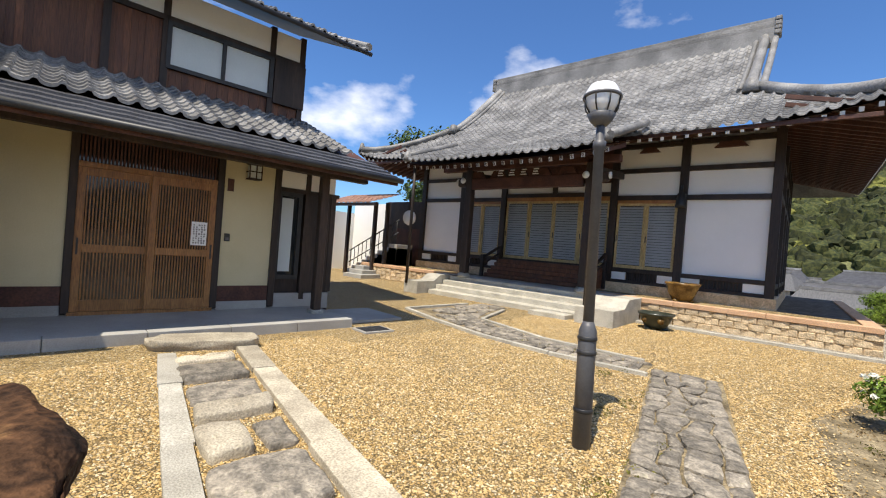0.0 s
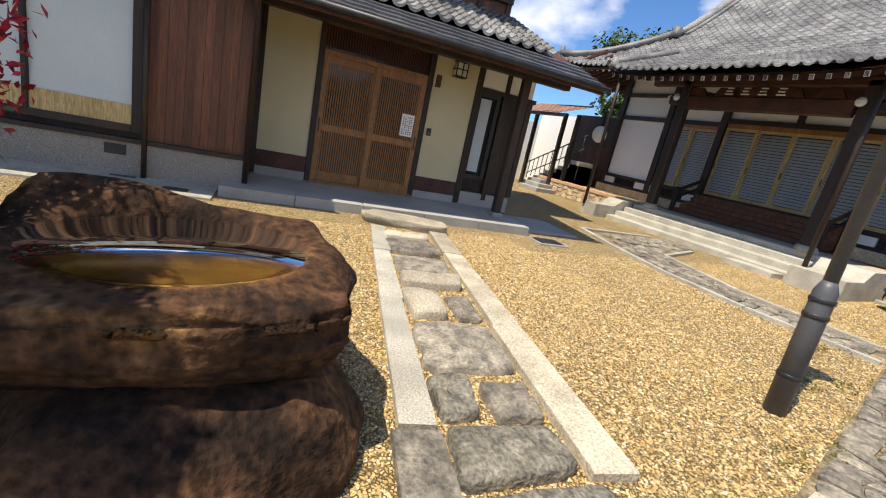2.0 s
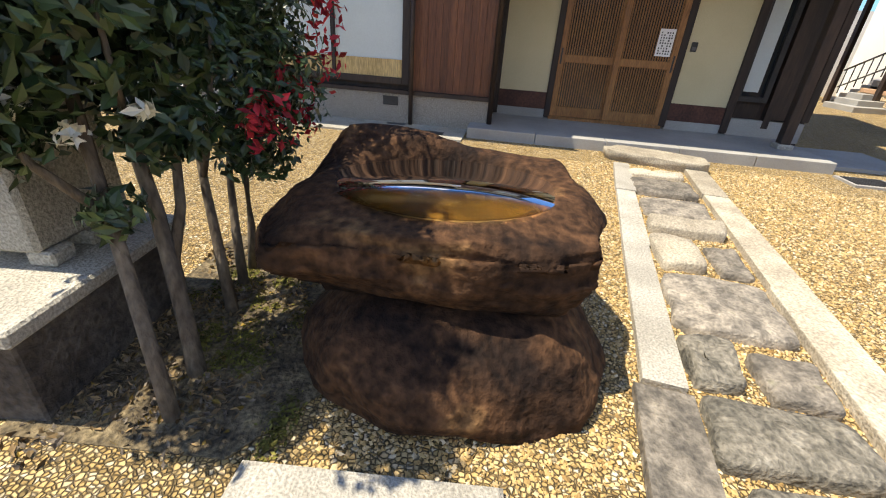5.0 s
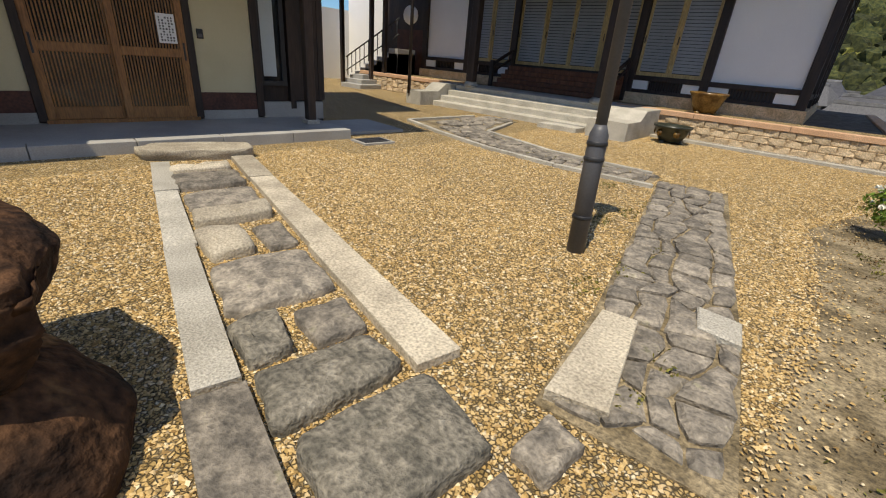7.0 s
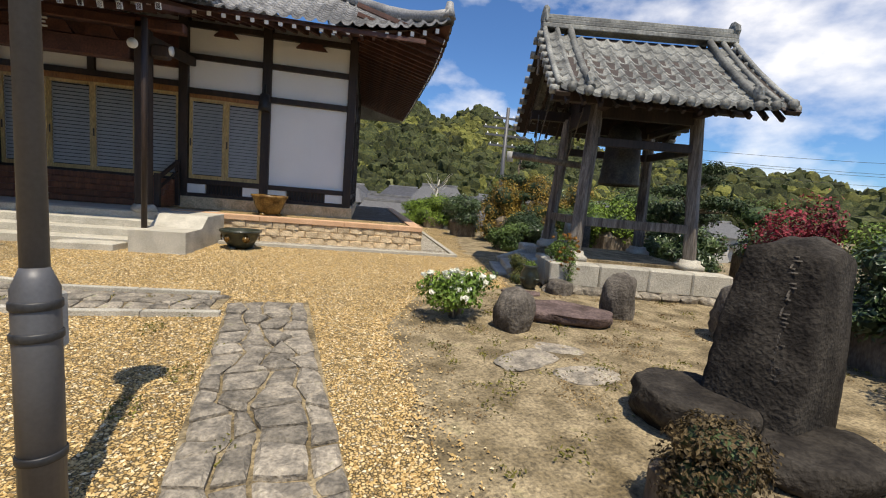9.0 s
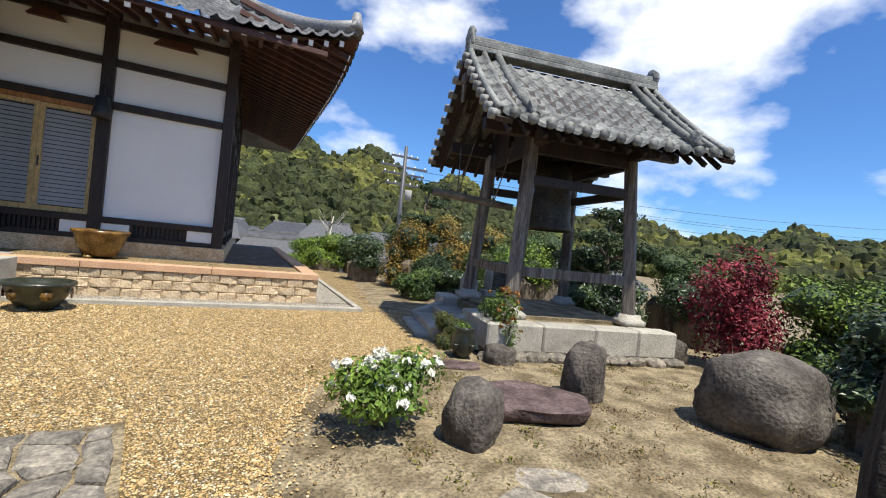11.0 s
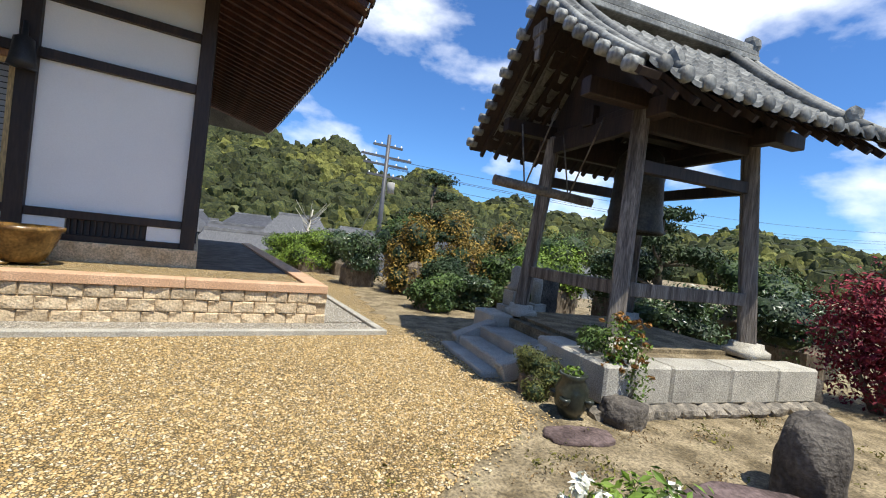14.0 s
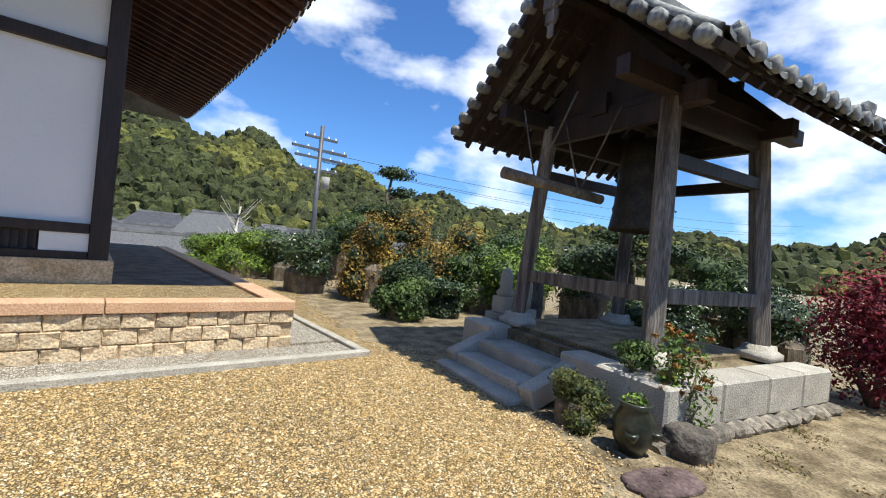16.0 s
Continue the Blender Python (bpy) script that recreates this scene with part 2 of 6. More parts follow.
M_hedge_leaf = leafy("bright_hedge_leaf", (0.09, 0.15, 0.02), (0.17, 0.25, 0.03))
M_red_leaf = leafy("red_maple_leaf", (0.13, 0.012, 0.022), (0.26, 0.03, 0.045))
M_scarlet = leafy("scarlet_young_leaf", (0.35, 0.015, 0.03), (0.5, 0.04, 0.05))
M_petal = mat("white_petal", (0.74, 0.72, 0.58), (0.8, 0.79, 0.68), 5, 0.6, 0.0, 30, fine_mix=0.04)
M_forest = leafy("forest_crown", (0.018, 0.027, 0.010), (0.068, 0.072, 0.02), 0.9)
M_forest_light = leafy("spring_forest_crown", (0.065, 0.072, 0.016), (0.15, 0.145, 0.032), 0.9)
M_monument = mat("dark_monument_stone", (0.018, 0.015, 0.0125), (0.05, 0.043, 0.035), 5, 0.9, 0.8, 35, spec=0.2)
M_red_sheet = mat("faded_red_sheet_roof", (0.24, 0.13, 0.095), (0.33, 0.19, 0.14), 3, 0.7, 0.1, 30, vary=0.1)
M_dry_leaf = leafy("dry_leaf", (0.16, 0.10, 0.045), (0.32, 0.23, 0.11), 0.8)
M_brown_leaf = leafy("brown_box_leaf", (0.05, 0.034, 0.018), (0.12, 0.085, 0.035), 0.7)
M_orange_leaf = leafy("orange_nandina_leaf", (0.24, 0.11, 0.025), (0.34, 0.19, 0.045), 0.7)
M_olive_leaf = leafy("olive_box_leaf", (0.05, 0.06, 0.015), (0.12, 0.125, 0.03), 0.7)
M_moss = leafy("moss", (0.10, 0.10, 0.02), (0.18, 0.16, 0.035), 0.9)

M_glass = bpy.data.materials.new("dark_pane")
M_glass.use_nodes = True
gb = M_glass.node_tree.nodes["Principled BSDF"]
gb.inputs["Base Color"].default_value = (0.02, 0.022, 0.025, 1)
gb.inputs["Roughness"].default_value = 0.06
M_water = bpy.data.materials.new("still_water")
M_water.use_nodes = True
gb = M_water.node_tree.nodes["Principled BSDF"]
gb.inputs["Base Color"].default_value = (0.62, 0.52, 0.28, 1)
gb.inputs["Roughness"].default_value = 0.02
gb.inputs["Transmission Weight"].default_value = 1.0
gb.inputs["IOR"].default_value = 1.15


# ---- mesh helpers ----
def add_box(bm, x0, x1, y0, y1, z0, z1, bevel=0.0):
    r = bmesh.ops.create_cube(bm, size=1, matrix=Matrix.Translation(((x0 + x1) / 2, (y0 + y1) / 2, (z0 + z1) / 2)) @ Matrix.Diagonal((x1 - x0, y1 - y0, z1 - z0, 1)))
    if bevel:
        es = list({e for v in r["verts"] for e in v.link_edges})
        bmesh.ops.bevel(bm, geom=es, offset=bevel, segments=1, affect="EDGES")


def box_bm(x0, x1, y0, y1, z0, z1, bevel=0.0):
    bm = bmesh.new()
    add_box(bm, x0, x1, y0, y1, z0, z1, bevel)
    return bm


def beam_bm(a, b, w, h, bevel=0.008):
    """A squared timber from a to b."""
    bm = bmesh.new()
    a, b = Vector(a), Vector(b)
    add_box(bm, -w / 2, w / 2, -h / 2, h / 2, -(b - a).length / 2, (b - a).length / 2, bevel)
    bm.transform(Matrix.Translation((a + b) / 2) @ (b - a).to_track_quat("Z", "Y").to_matrix().to_4x4())
    return bm


def tube_bm(points, radii, seg=10):
    """A round, tapered, bent rod."""
    bm = bmesh.new()
    rings = []
    for k, p in enumerate(points):
        p = Vector(p)
        d = Vector(points[min(k + 1, len(points) - 1)]) - Vector(points[max(k - 1, 0)])
        q = d.to_track_quat("Z", "Y")
        r = radii[k] if isinstance(radii, (list, tuple)) else radii
        rings.append([bm.verts.new(p + q @ Vector((r * math.cos(a * math.tau / seg), r * math.sin(a * math.tau / seg), 0))) for a in range(seg)])
    for r0, r1 in zip(rings, rings[1:]):
        for a in range(seg):
            bm.faces.new((r0[a], r0[(a + 1) % seg], r1[(a + 1) % seg], r1[a])).smooth = True
    bm.faces.new(rings[0][::-1])
    bm.faces.new(rings[-1])
    return bm


def lathe_bm(profile, seg=24, centre=(0, 0)):
    """A turned body from (radius, height) rows."""
    bm = bmesh.new()
    rings = [[bm.verts.new((centre[0] + r * math.cos(a * math.tau / seg), centre[1] + r * math.sin(a * math.tau / seg), z)) for a in range(seg)] for r, z in profile]
    for r0, r1 in zip(rings, rings[1:]):
        for a in range(seg):
            bm.faces.new((r0[a], r0[(a + 1) % seg], r1[(a + 1) % seg], r1[a])).smooth = True
    if profile[0][0] > 1e-4:
        bm.faces.new(rings[0][::-1])
    if profile[-1][0] > 1e-4:
        bm.faces.new(rings[-1])
    bmesh.ops.remove_doubles(bm, verts=bm.verts, dist=1e-5)
    return bm


def prism_bm(poly, z0, z1, inset=0.0):
    """A flat slab with the outline poly, its upper edge rounded off by inset."""
    bm = bmesh.new()
    c = sum((Vector(p) for p in poly), Vector((0, 0))) / len(poly)
    rows = [(z0, 0.0), (z1 - inset * 0.6, 0.0), (z1, inset)] if inset else [(z0, 0.0), (z1, 0.0)]
    rings = []
    for z, i in rows:
        ring = []
        for p in poly:
            d = c - Vector(p)
            q = Vector(p) + d * min(i / max(d.length, 1e-6), 0.5)
            ring.append(bm.verts.new((q.x, q.y, z)))
        rings.append(ring)
    k = len(poly)
    for r0, r1 in zip(rings, rings[1:]):
        for a in range(k):
            bm.faces.new((r0[a], r0[(a + 1) % k], r1[(a + 1) % k], r1[a]))
    bm.faces.new(rings[-1])
    bm.faces.new(rings[0][::-1])
    bmesh.ops.recalc_face_normals(bm, faces=bm.faces)
    return bm


def rock_bm(size, seed, rough=0.22, sub=3, flat=0.0, boxy=0.0):
    """A weathered boulder that stands on z = 0."""
    bm = bmesh.new()
    bmesh.ops.create_icosphere(bm, subdivisions=sub, radius=1)
    o = Vector((seed * 7.3, seed * 3.1, seed * 1.7))
    for v in bm.verts:
        p = v.co.copy()
        if boxy:
            m = max(abs(p.x), abs(p.y), abs(p.z))
            p = p.lerp(p / m, boxy)
        n1 = noise.noise(p * 0.9 + o) * rough + noise.noise(p * 2.3 + o) * rough * 0.45 + noise.noise(p * 6 + o) * rough * 0.14
        p *= 1 + n1
        p.z = max(p.z, -0.75)
        if flat:
            p.z = min(p.z, flat + noise.noise(p * 2 + o) * 0.06)
        v.co = Vector((p.x * size[0], p.y * size[1], (p.z + 0.72) * size[2] / 1.6))
    for f in bm.faces:
        f.smooth = sub > 2
    return bm


def mesh_of(bm, name, material):
    me = bpy.data.meshes.new(name)
    bm.to_mesh(me)
    bm.free()
    me.materials.append(material)
    return me


def thing(name, label, category, bm=None, material=None, group="", kind="", at=None):
    ob = new(name, mesh_of(bm, name, material) if bm else None)
    if at is not None:
        ob.matrix_world = at
    return tagged(ob, label, category, group, kind)


def part(name, bm, material, parent, label=""):
    ob = new(name, mesh_of(bm, name, material))
    ob.parent = parent
    return tagged(ob, label) if label else ob


def piece(name, me, parent, m=None):
    """One more object on a shared mesh."""
    ob = new(name, me)
    ob.parent = parent
    if m is not None:
        ob.matrix_local = m
    return ob


def raw_mesh(name, verts, faces, material, smooth=False):
    me = bpy.data.meshes.new(name)
    verts, faces = np.asarray(verts, float), np.asarray(faces, int)
    me.from_pydata(verts.tolist(), [], faces.tolist())
    me.materials.append(material)
    if smooth:
        me.polygons.foreach_set("use_smooth", [True] * len(me.polygons))
    return me


def leaves_mesh(name, clumps, material, count, size, seed, flatten=1.0, shell=0.55):
    """Many single leaves, spread over clumps (centre x, y, z, radius x, y, z)."""
    rng = np.random.default_rng(seed)
    clumps = np.asarray(clumps, float)
    w = clumps[:, 3] * clumps[:, 4] + clumps[:, 3] * clumps[:, 5]
    pick = rng.choice(len(clumps), count, p=w / w.sum())
    d = rng.normal(size=(count, 3))
    d /= np.linalg.norm(d, axis=1, keepdims=True)
    r = shell + (1 - shell) * rng.random((count, 1)) ** 0.6
    r *= 1 + 0.18 * np.sin(d[:, :1] * 5 + pick[:, None]) * np.cos(d[:, 1:2] * 4 + 2 * pick[:, None])
    p = clumps[pick, :3] + d * r * clumps[pick, 3:]
    n = d * [1, 1, flatten] + rng.normal(size=(count, 3)) * 0.6 + [0, 0, 0.35]
    n /= np.linalg.norm(n, axis=1, keepdims=True)
    a = np.cross(n, rng.normal(size=(count, 3)))
    a /= np.linalg.norm(a, axis=1, keepdims=True)
    b = np.cross(n, a)
    s = size * (0.6 + 0.8 * rng.random((count, 1)))
    v = np.stack([p - a * s, p + b * s * 0.45 + n * s * 0.12, p + a * s, p - b * s * 0.45 + n * s * 0.12], 1).reshape(-1, 3)
    f = np.arange(count * 4).reshape(-1, 4)
    return raw_mesh(name, v, f, material)

# ---- ground and distance ----
def smooth_step(a, b, v):
    k = min(max((v - a) / (b - a), 0.0), 1.0)
    return k * k * (3 - 2 * k)


def ground_z(x, y):
    """Level yard; the land falls away behind the garden towards the village."""
    d = max(smooth_step(22, 40, y), smooth_step(13, 24, x))
    return -3.2 * d


bm = bmesh.new()
ticks = [-1500, -600, -250, -120, -60, -40, -30] + [-25 + k for k in range(0, 71)] + [50, 60, 90, 150, 250, 600, 1500]
cols = [[bm.verts.new((x, y, ground_z(x, y) - 0.012)) for y in ticks] for x in ticks]
for i in range(len(ticks) - 1):
    for j in range(len(ticks) - 1):
        bm.faces.new((cols[i][j], cols[i + 1][j], cols[i + 1][j + 1], cols[i][j + 1])).smooth = True
thing("ground", "bare dry earth and thin grass round the yard", "ground", bm, M_soil, kind="structure")

YARD = [(-16, -8), (2.2, -8), (2.45, 0), (2.75, 3.5), (2.95, 5.7), (2.75, 8.1), (3.3, 9.6), (4.9, 10.4), (5.4, 12.5), (5.3, 15.5), (6.2, 20), (5.6, 24), (2.5, 27), (-16, 27)]
rng = random.Random(30)
edge = []
for p, q in zip(YARD, YARD[1:] + YARD[:1]):
    p, q = Vector(p), Vector(q)
    n = max(1, int((q - p).length / 0.18)) if p.x > 1 and q.x > 1 else 1
    for k in range(n):
        c = p.lerp(q, k / n)
        j = 0.16 if n > 1 else 0.0
        edge.append((c.x + rng.uniform(-j, j), c.y + rng.uniform(-j, j) * 0.4))
YARD = edge
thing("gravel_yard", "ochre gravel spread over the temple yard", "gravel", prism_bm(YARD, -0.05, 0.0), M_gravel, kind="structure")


def hill(name, label, material, az0, az1, profile, near, far, seed, trees):
    """A wooded ridge: az in degrees from +y; profile(az) gives the elevation of its crest in degrees."""
    rng = np.random.default_rng(seed)
    na, nr = 110, 16
    az = np.radians(np.linspace(az0, az1, na))
    rr = np.linspace(near, far, nr)
    A, R = np.meshgrid(az, rr, indexing="ij")
    crest = np.array([profile(math.degrees(a)) for a in az])
    H = far * np.tan(np.radians(crest))[:, None] * ((R - near) / (far - near)) ** 0.8 - 3.5
    H += 5.0 * np.sin(A * 31 + seed) * ((R - near) / (far - near)) * np.sin(R / 23)
    V = np.stack([2.5 + R * np.sin(A), 5 + R * np.cos(A), H], -1)
    idx = np.arange(na * nr).reshape(na, nr)
    F = np.stack([idx[:-1, :-1], idx[1:, :-1], idx[1:, 1:], idx[:-1, 1:]], -1).reshape(-1, 4)
    ob = tagged(new(name, raw_mesh(name, V.reshape(-1, 3), F, material, True)), label, "hill", kind="structure")
    # crowns
    ico = bmesh.new()
    bmesh.ops.create_icosphere(ico, subdivisions=2, radius=1)
    bv = np.array([v.co[:] for v in ico.verts])
    bf = np.array([[v.index for v in f.verts] for f in ico.faces])
    ico.free()
    i, j = rng.random(trees) * (na - 1), rng.random(trees) ** 0.9 * (nr - 1)
    i0, j0 = i.astype(int), j.astype(int)
    base = V[i0, j0] * (1 - (i - i0))[:, None] + V[np.minimum(i0 + 1, na - 1), j0] * (i - i0)[:, None]
    nxt = V[i0, np.minimum(j0 + 1, nr - 1)] * (1 - (i - i0))[:, None] + V[np.minimum(i0 + 1, na - 1), np.minimum(j0 + 1, nr - 1)] * (i - i0)[:, None]
    base = base * (1 - (j - j0))[:, None] + nxt * (j - j0)[:, None]
    size = far / 260 * (1.2 + 1.9 * rng.random(trees) ** 2)
    lump = 1 + 0.2 * rng.normal(size=(trees, len(bv)))
    tall = 0.8 + 0.7 * rng.random(trees)
    vs = base[:, None, :] + bv[None] * lump[..., None] * size[:, None, None] * np.stack([np.ones(trees), np.ones(trees), tall], -1)[:, None, :] + np.array([0, 0, 1.0]) * size[:, None, None] * 0.5
    light = np.sin(base[:, 0] * 0.09 + seed) + np.sin(base[:, 1] * 0.07) + rng.normal(size=trees) * 0.8 > 0.7
    for sel, m in ((~light, M_forest), (light, M_forest_light)):
        n = int(sel.sum())
        fs = bf[None] + (np.arange(n) * len(bv))[:, None, None]
        tagged(new("forest", raw_mesh("forest", vs[sel].reshape(-1, 3), fs.reshape(-1, 3), m)), "mixed spring woods on a hillside", "woods", kind="stuff")
    return ob


hill("hill_north", "wooded round hill behind the village", M_field, -50, 42, lambda a: 12.4 - abs(a - 6) * 0.19 + 0.5 * math.sin(a * 0.5), 130, 260, 3, 9000)
hill("hill_east", "long low wooded ridge in the distance", M_field, 24, 115, lambda a: 4.7 - abs(a - 45) * 0.03 + 0.7 * math.sin(a * 0.31) + 0.35 * math.sin(a * 0.9), 220, 480, 5, 8000)

# ---- main hall ----
HX, HY = -4.33, 16.2            # axis and front wall
HALF, DEPTH = 6.4, 8.6
EAVE_X, EAVE_Y, EAVE_Z = 8.68, 14.0, 5.06
BACK_Y = 2 * 20.45 - EAVE_Y
RUN, RISE = 20.45 - EAVE_Y, 4.76
GABLE = 5.75


def rise(d):
    k = d / RUN
    return RISE * (0.66 * k + 0.34 * k * k) if k >= 0 else RISE * 0.62 * k


def upturn(x, d):
    k = min(abs(x - HX) / EAVE_X, 1.0)
    return 0.5 * k ** 7 * max(0.0, 1 - d / 4.0)


def roof_z(x, y):
    df, db, ds = y - EAVE_Y, BACK_Y - y, EAVE_X - abs(x - HX)
    d = min(df, db)
    if abs(x - HX) > GABLE:
        d = min(d, ds)
    return EAVE_Z + rise(d) + upturn(x, d)


def tiled(name, u0, u1, v0, v1, place, inside, material, pitch=0.27, course=0.24, amp=0.05):
    """A pantiled slope over (u, v); v runs up the slope, every course steps down onto the next."""
    nu, nv = int((u1 - u0) / pitch), int((v1 - v0) / course)
    prof = [(0.0, 0.0), (0.18, -0.4), (0.42, -0.5), (0.62, 0.1), (0.76, 1.0), (0.9, 0.9)]
    verts, faces = [], []
    for j in range(nv):
        for i in range(nu):
            uc, vc = u0 + (i + 0.5) * pitch, v0 + (j + 0.5) * course
            if not inside(uc, vc):
                continue
            b = len(verts)
            for q, h in prof + [(1.0, 0.0)]:
                u = u0 + (i + q) * pitch
                va, vb = v0 + j * course - 0.02, v0 + (j + 1) * course
                xa, ya, za = place(u, va)
                xb, yb, zb = place(u, vb)
                verts += [(xa, ya, za + 0.035 + h * amp - 0.05), (xa, ya, za + 0.035 + h * amp), (xb, yb, zb + h * amp)]
            for k in range(len(prof)):
                o = b + 3 * k
                faces += [(o + 1, o + 4, o + 5, o + 2), (o, o + 3, o + 4, o + 1)]
    me = raw_mesh(name, verts, faces, material)
    me["stuff"] = 1
    return me


hall = thing("temple_hall", "white plastered temple hall with dark timbers and grey tiled roof", "temple")


def hall_roof():
    f = lambda u, v: (u, v, roof_z(u, v))
    ok_front = lambda u, v: abs(u - HX) < GABLE or v - EAVE_Y < EAVE_X - abs(u - HX) + 0.1
    ob = new("roof", tiled("roof", HX - EAVE_X, HX + EAVE_X, EAVE_Y, 20.45, f, ok_front, M_tile))
    ob.parent = hall
    tagged(ob, "grey pantiles in even courses")
    top = lambda s: lambda u, v: (HX + s * (EAVE_X - v), u, EAVE_Z + rise(v) + upturn(HX + s * EAVE_X * (1 - 0.0), v) * min(1.0, (abs(u - 20.45) / RUN) ** 6))
    for s in (1, -1):
        ok_side = lambda u, v: v < min(u - EAVE_Y, BACK_Y - u) + 0.1
        o2 = new("roof_side", tiled("roof_side", EAVE_Y, BACK_Y, 0, EAVE_X - GABLE + 0.3, top(s), ok_side, M_tile))
        o2.parent = hall
    bm = bmesh.new()
    q = [bm.verts.new((HX + s * (EAVE_X if e else 0.1), y, z)) for s, e, y, z in ((-1, 1, BACK_Y, EAVE_Z), (1, 1, BACK_Y, EAVE_Z), (1, 0, 20.5, EAVE_Z + RISE - 0.1), (-1, 0, 20.5, EAVE_Z + RISE - 0.1))]
    bm.faces.new(q)
    part("roof_back", bm, M_tile, hall)
    # porch roof in front
    pf = lambda u, v: (u, v, EAVE_Z + rise(v - EAVE_Y) * 0.8 + 0.03 + 0.16 * (abs(u - HX) / 3.4) ** 5)
    o3 = new("porch_roof", tiled("porch_roof", HX - 3.4, HX + 3.4, 11.75, EAVE_Y + 0.6, pf, lambda u, v: True, M_tile))
    o3.parent = hall
    # ridges
    ridge = bmesh.new()
    for k, (w, z) in enumerate(((0.42, 0), (0.36, 0.13), (0.3, 0.26), (0.2, 0.39))):
        add_box(ridge, HX - GABLE - 0.1, HX + GABLE + 0.1, 20.45 - w / 2, 20.45 + w / 2, EAVE_Z + RISE - (0.55 if k == 0 else 0.1) + z, EAVE_Z + RISE + 0.02 + z, 0.01)
    for v in ridge.verts:
        k = abs(v.co.x - HX) / GABLE
        v.co.z += 0.28 * k ** 4
    part("ridge", ridge, M_tile, hall, "layered grey ridge tiles")
    for s in (1, -1):
        for c in ("front",):
            hx = [HX + s * (EAVE_X - d) for d in np.linspace(0.05, EAVE_X - GABLE, 7)]
            pts = [(x, EAVE_Y + EAVE_X - abs(x - HX), roof_z(x, EAVE_Y + EAVE_X - abs(x - HX)) + 0.12) for x in hx]
            part("hip_ridge", tube_bm(pts, 0.15, 8), M_tile, hall)
            gy = np.linspace(EAVE_Y + EAVE_X - GABLE, 20.4, 9)
            part("gable_ridge", tube_bm([(HX + s * (GABLE - 0.25), y, EAVE_Z + rise(y - EAVE_Y) + 0.12) for y in gy], 0.15, 8), M_tile, hall)
            part("verge", tube_bm([(HX + s * (GABLE + 0.05), y, EAVE_Z + rise(y - EAVE_Y) + 0.06) for y in gy], 0.10, 8), M_tile, hall)
            part("verge_inner", tube_bm([(HX + s * (GABLE - 0.5), y, EAVE_Z + rise(y - EAVE_Y) + 0.06) for y in gy], 0.08, 8), M_tile, hall)
            x, y = HX + s * (GABLE - 0.2), EAVE_Y + EAVE_X - GABLE - 0.1
            part("ridge_end_tile", lathe_bm([(0.0, 0.42), (0.14, 0.4), (0.2, 0.2), (0.24, 0.0)], 10, (x, y)), M_tile, hall).location.z = roof_z(x, y)
            part("corner_tile", lathe_bm([(0.0, 0.4), (0.08, 0.36), (0.12, 0.18), (0.17, 0.0)], 10, (HX + s * (EAVE_X - 0.1), EAVE_Y + 0.1)), M_tile, hall).location.z = EAVE_Z + 0.55
            g = bmesh.new()
            w = [g.verts.new(p) for p in ((HX + s * (GABLE - 0.35), EAVE_Y + 3, EAVE_Z + rise(3) - 0.2), (HX + s * (GABLE - 0.35), BACK_Y - 3, EAVE_Z + rise(3) - 0.2), (HX + s * (GABLE - 0.35), 20.45, EAVE_Z + RISE - 0.1))]
            g.faces.new(w)
            part("gable_wall", g, M_plaster, hall)
            o = bmesh.new()
            for i in range(4):
                add_box(o, HX + s * GABLE - 0.1 + s * 0.1, HX + s * GABLE + 0.1 + s * 0.1, 20.2 - i * 0.0, 20.7, EAVE_Z + RISE + 0.05 + 0.16 * i, EAVE_Z + RISE + 0.2 + 0.16 * i, 0.03)
            part("ridge_ornament", o, M_tile, hall)
            if s:
                o = lathe_bm([(0.0, 0.34), (0.08, 0.3), (0.13, 0.14), (0.15, 0.0)], 10, (HX + s * 3.3, 11.85))
                part("porch_corner_tile", o, M_tile, hall).location.z = 4.35
                part("porch_verge", tube_bm([(HX + s * 3.42, y, EAVE_Z + rise(y - EAVE_Y) * 0.8 + 0.25) for y in (11.75, 12.5, 13.3, 14.5)], 0.1, 8), M_tile, hall)


hall_roof()


def soffit(name, rows, parent, material):
    bm = bmesh.new()
    g = [[bm.verts.new(p) for p in r] for r in rows]
    for a, b in zip(g, g[1:]):
        for i in range(len(a) - 1):
            bm.faces.new((a[i], a[i + 1], b[i + 1], b[i]))
    return part(name, bm, material, parent)


xs = list(np.linspace(HX - EAVE_X + 0.05, HX + EAVE_X - 0.05, 25))
soffit("front_soffit", [[(x, EAVE_Y + 0.04, EAVE_Z - 0.08 + upturn(x, 0)) for x in xs], [(min(max(x, HX - HALF), HX + HALF), HY, EAVE_Z + 0.5) for x in xs]], hall, M_red_wood)
ys = list(np.linspace(EAVE_Y + 0.05, BACK_Y - 0.05, 25))
for s in (1, -1):
    soffit("side_soffit", [[(HX + s * (EAVE_X - 0.04), y, EAVE_Z - 0.08 + 0.5 * (abs(y - 20.45) / RUN) ** 7) for y in ys], [(HX + s * HALF, min(max(y, HY), HY + DEPTH), EAVE_Z + 0.5) for y in ys]], hall, M_red_wood)
part("front_fascia", beam_bm((HX - EAVE_X + 0.6, EAVE_Y + 0.1, EAVE_Z - 0.06), (HX + EAVE_X - 0.6, EAVE_Y + 0.1, EAVE_Z - 0.06), 0.06, 0.1), M_red_wood, hall)
rafter = mesh_of(box_bm(-0.04, 0.04, 0.12, 2.3, -0.05, 0.05), "rafter", M_red_wood)
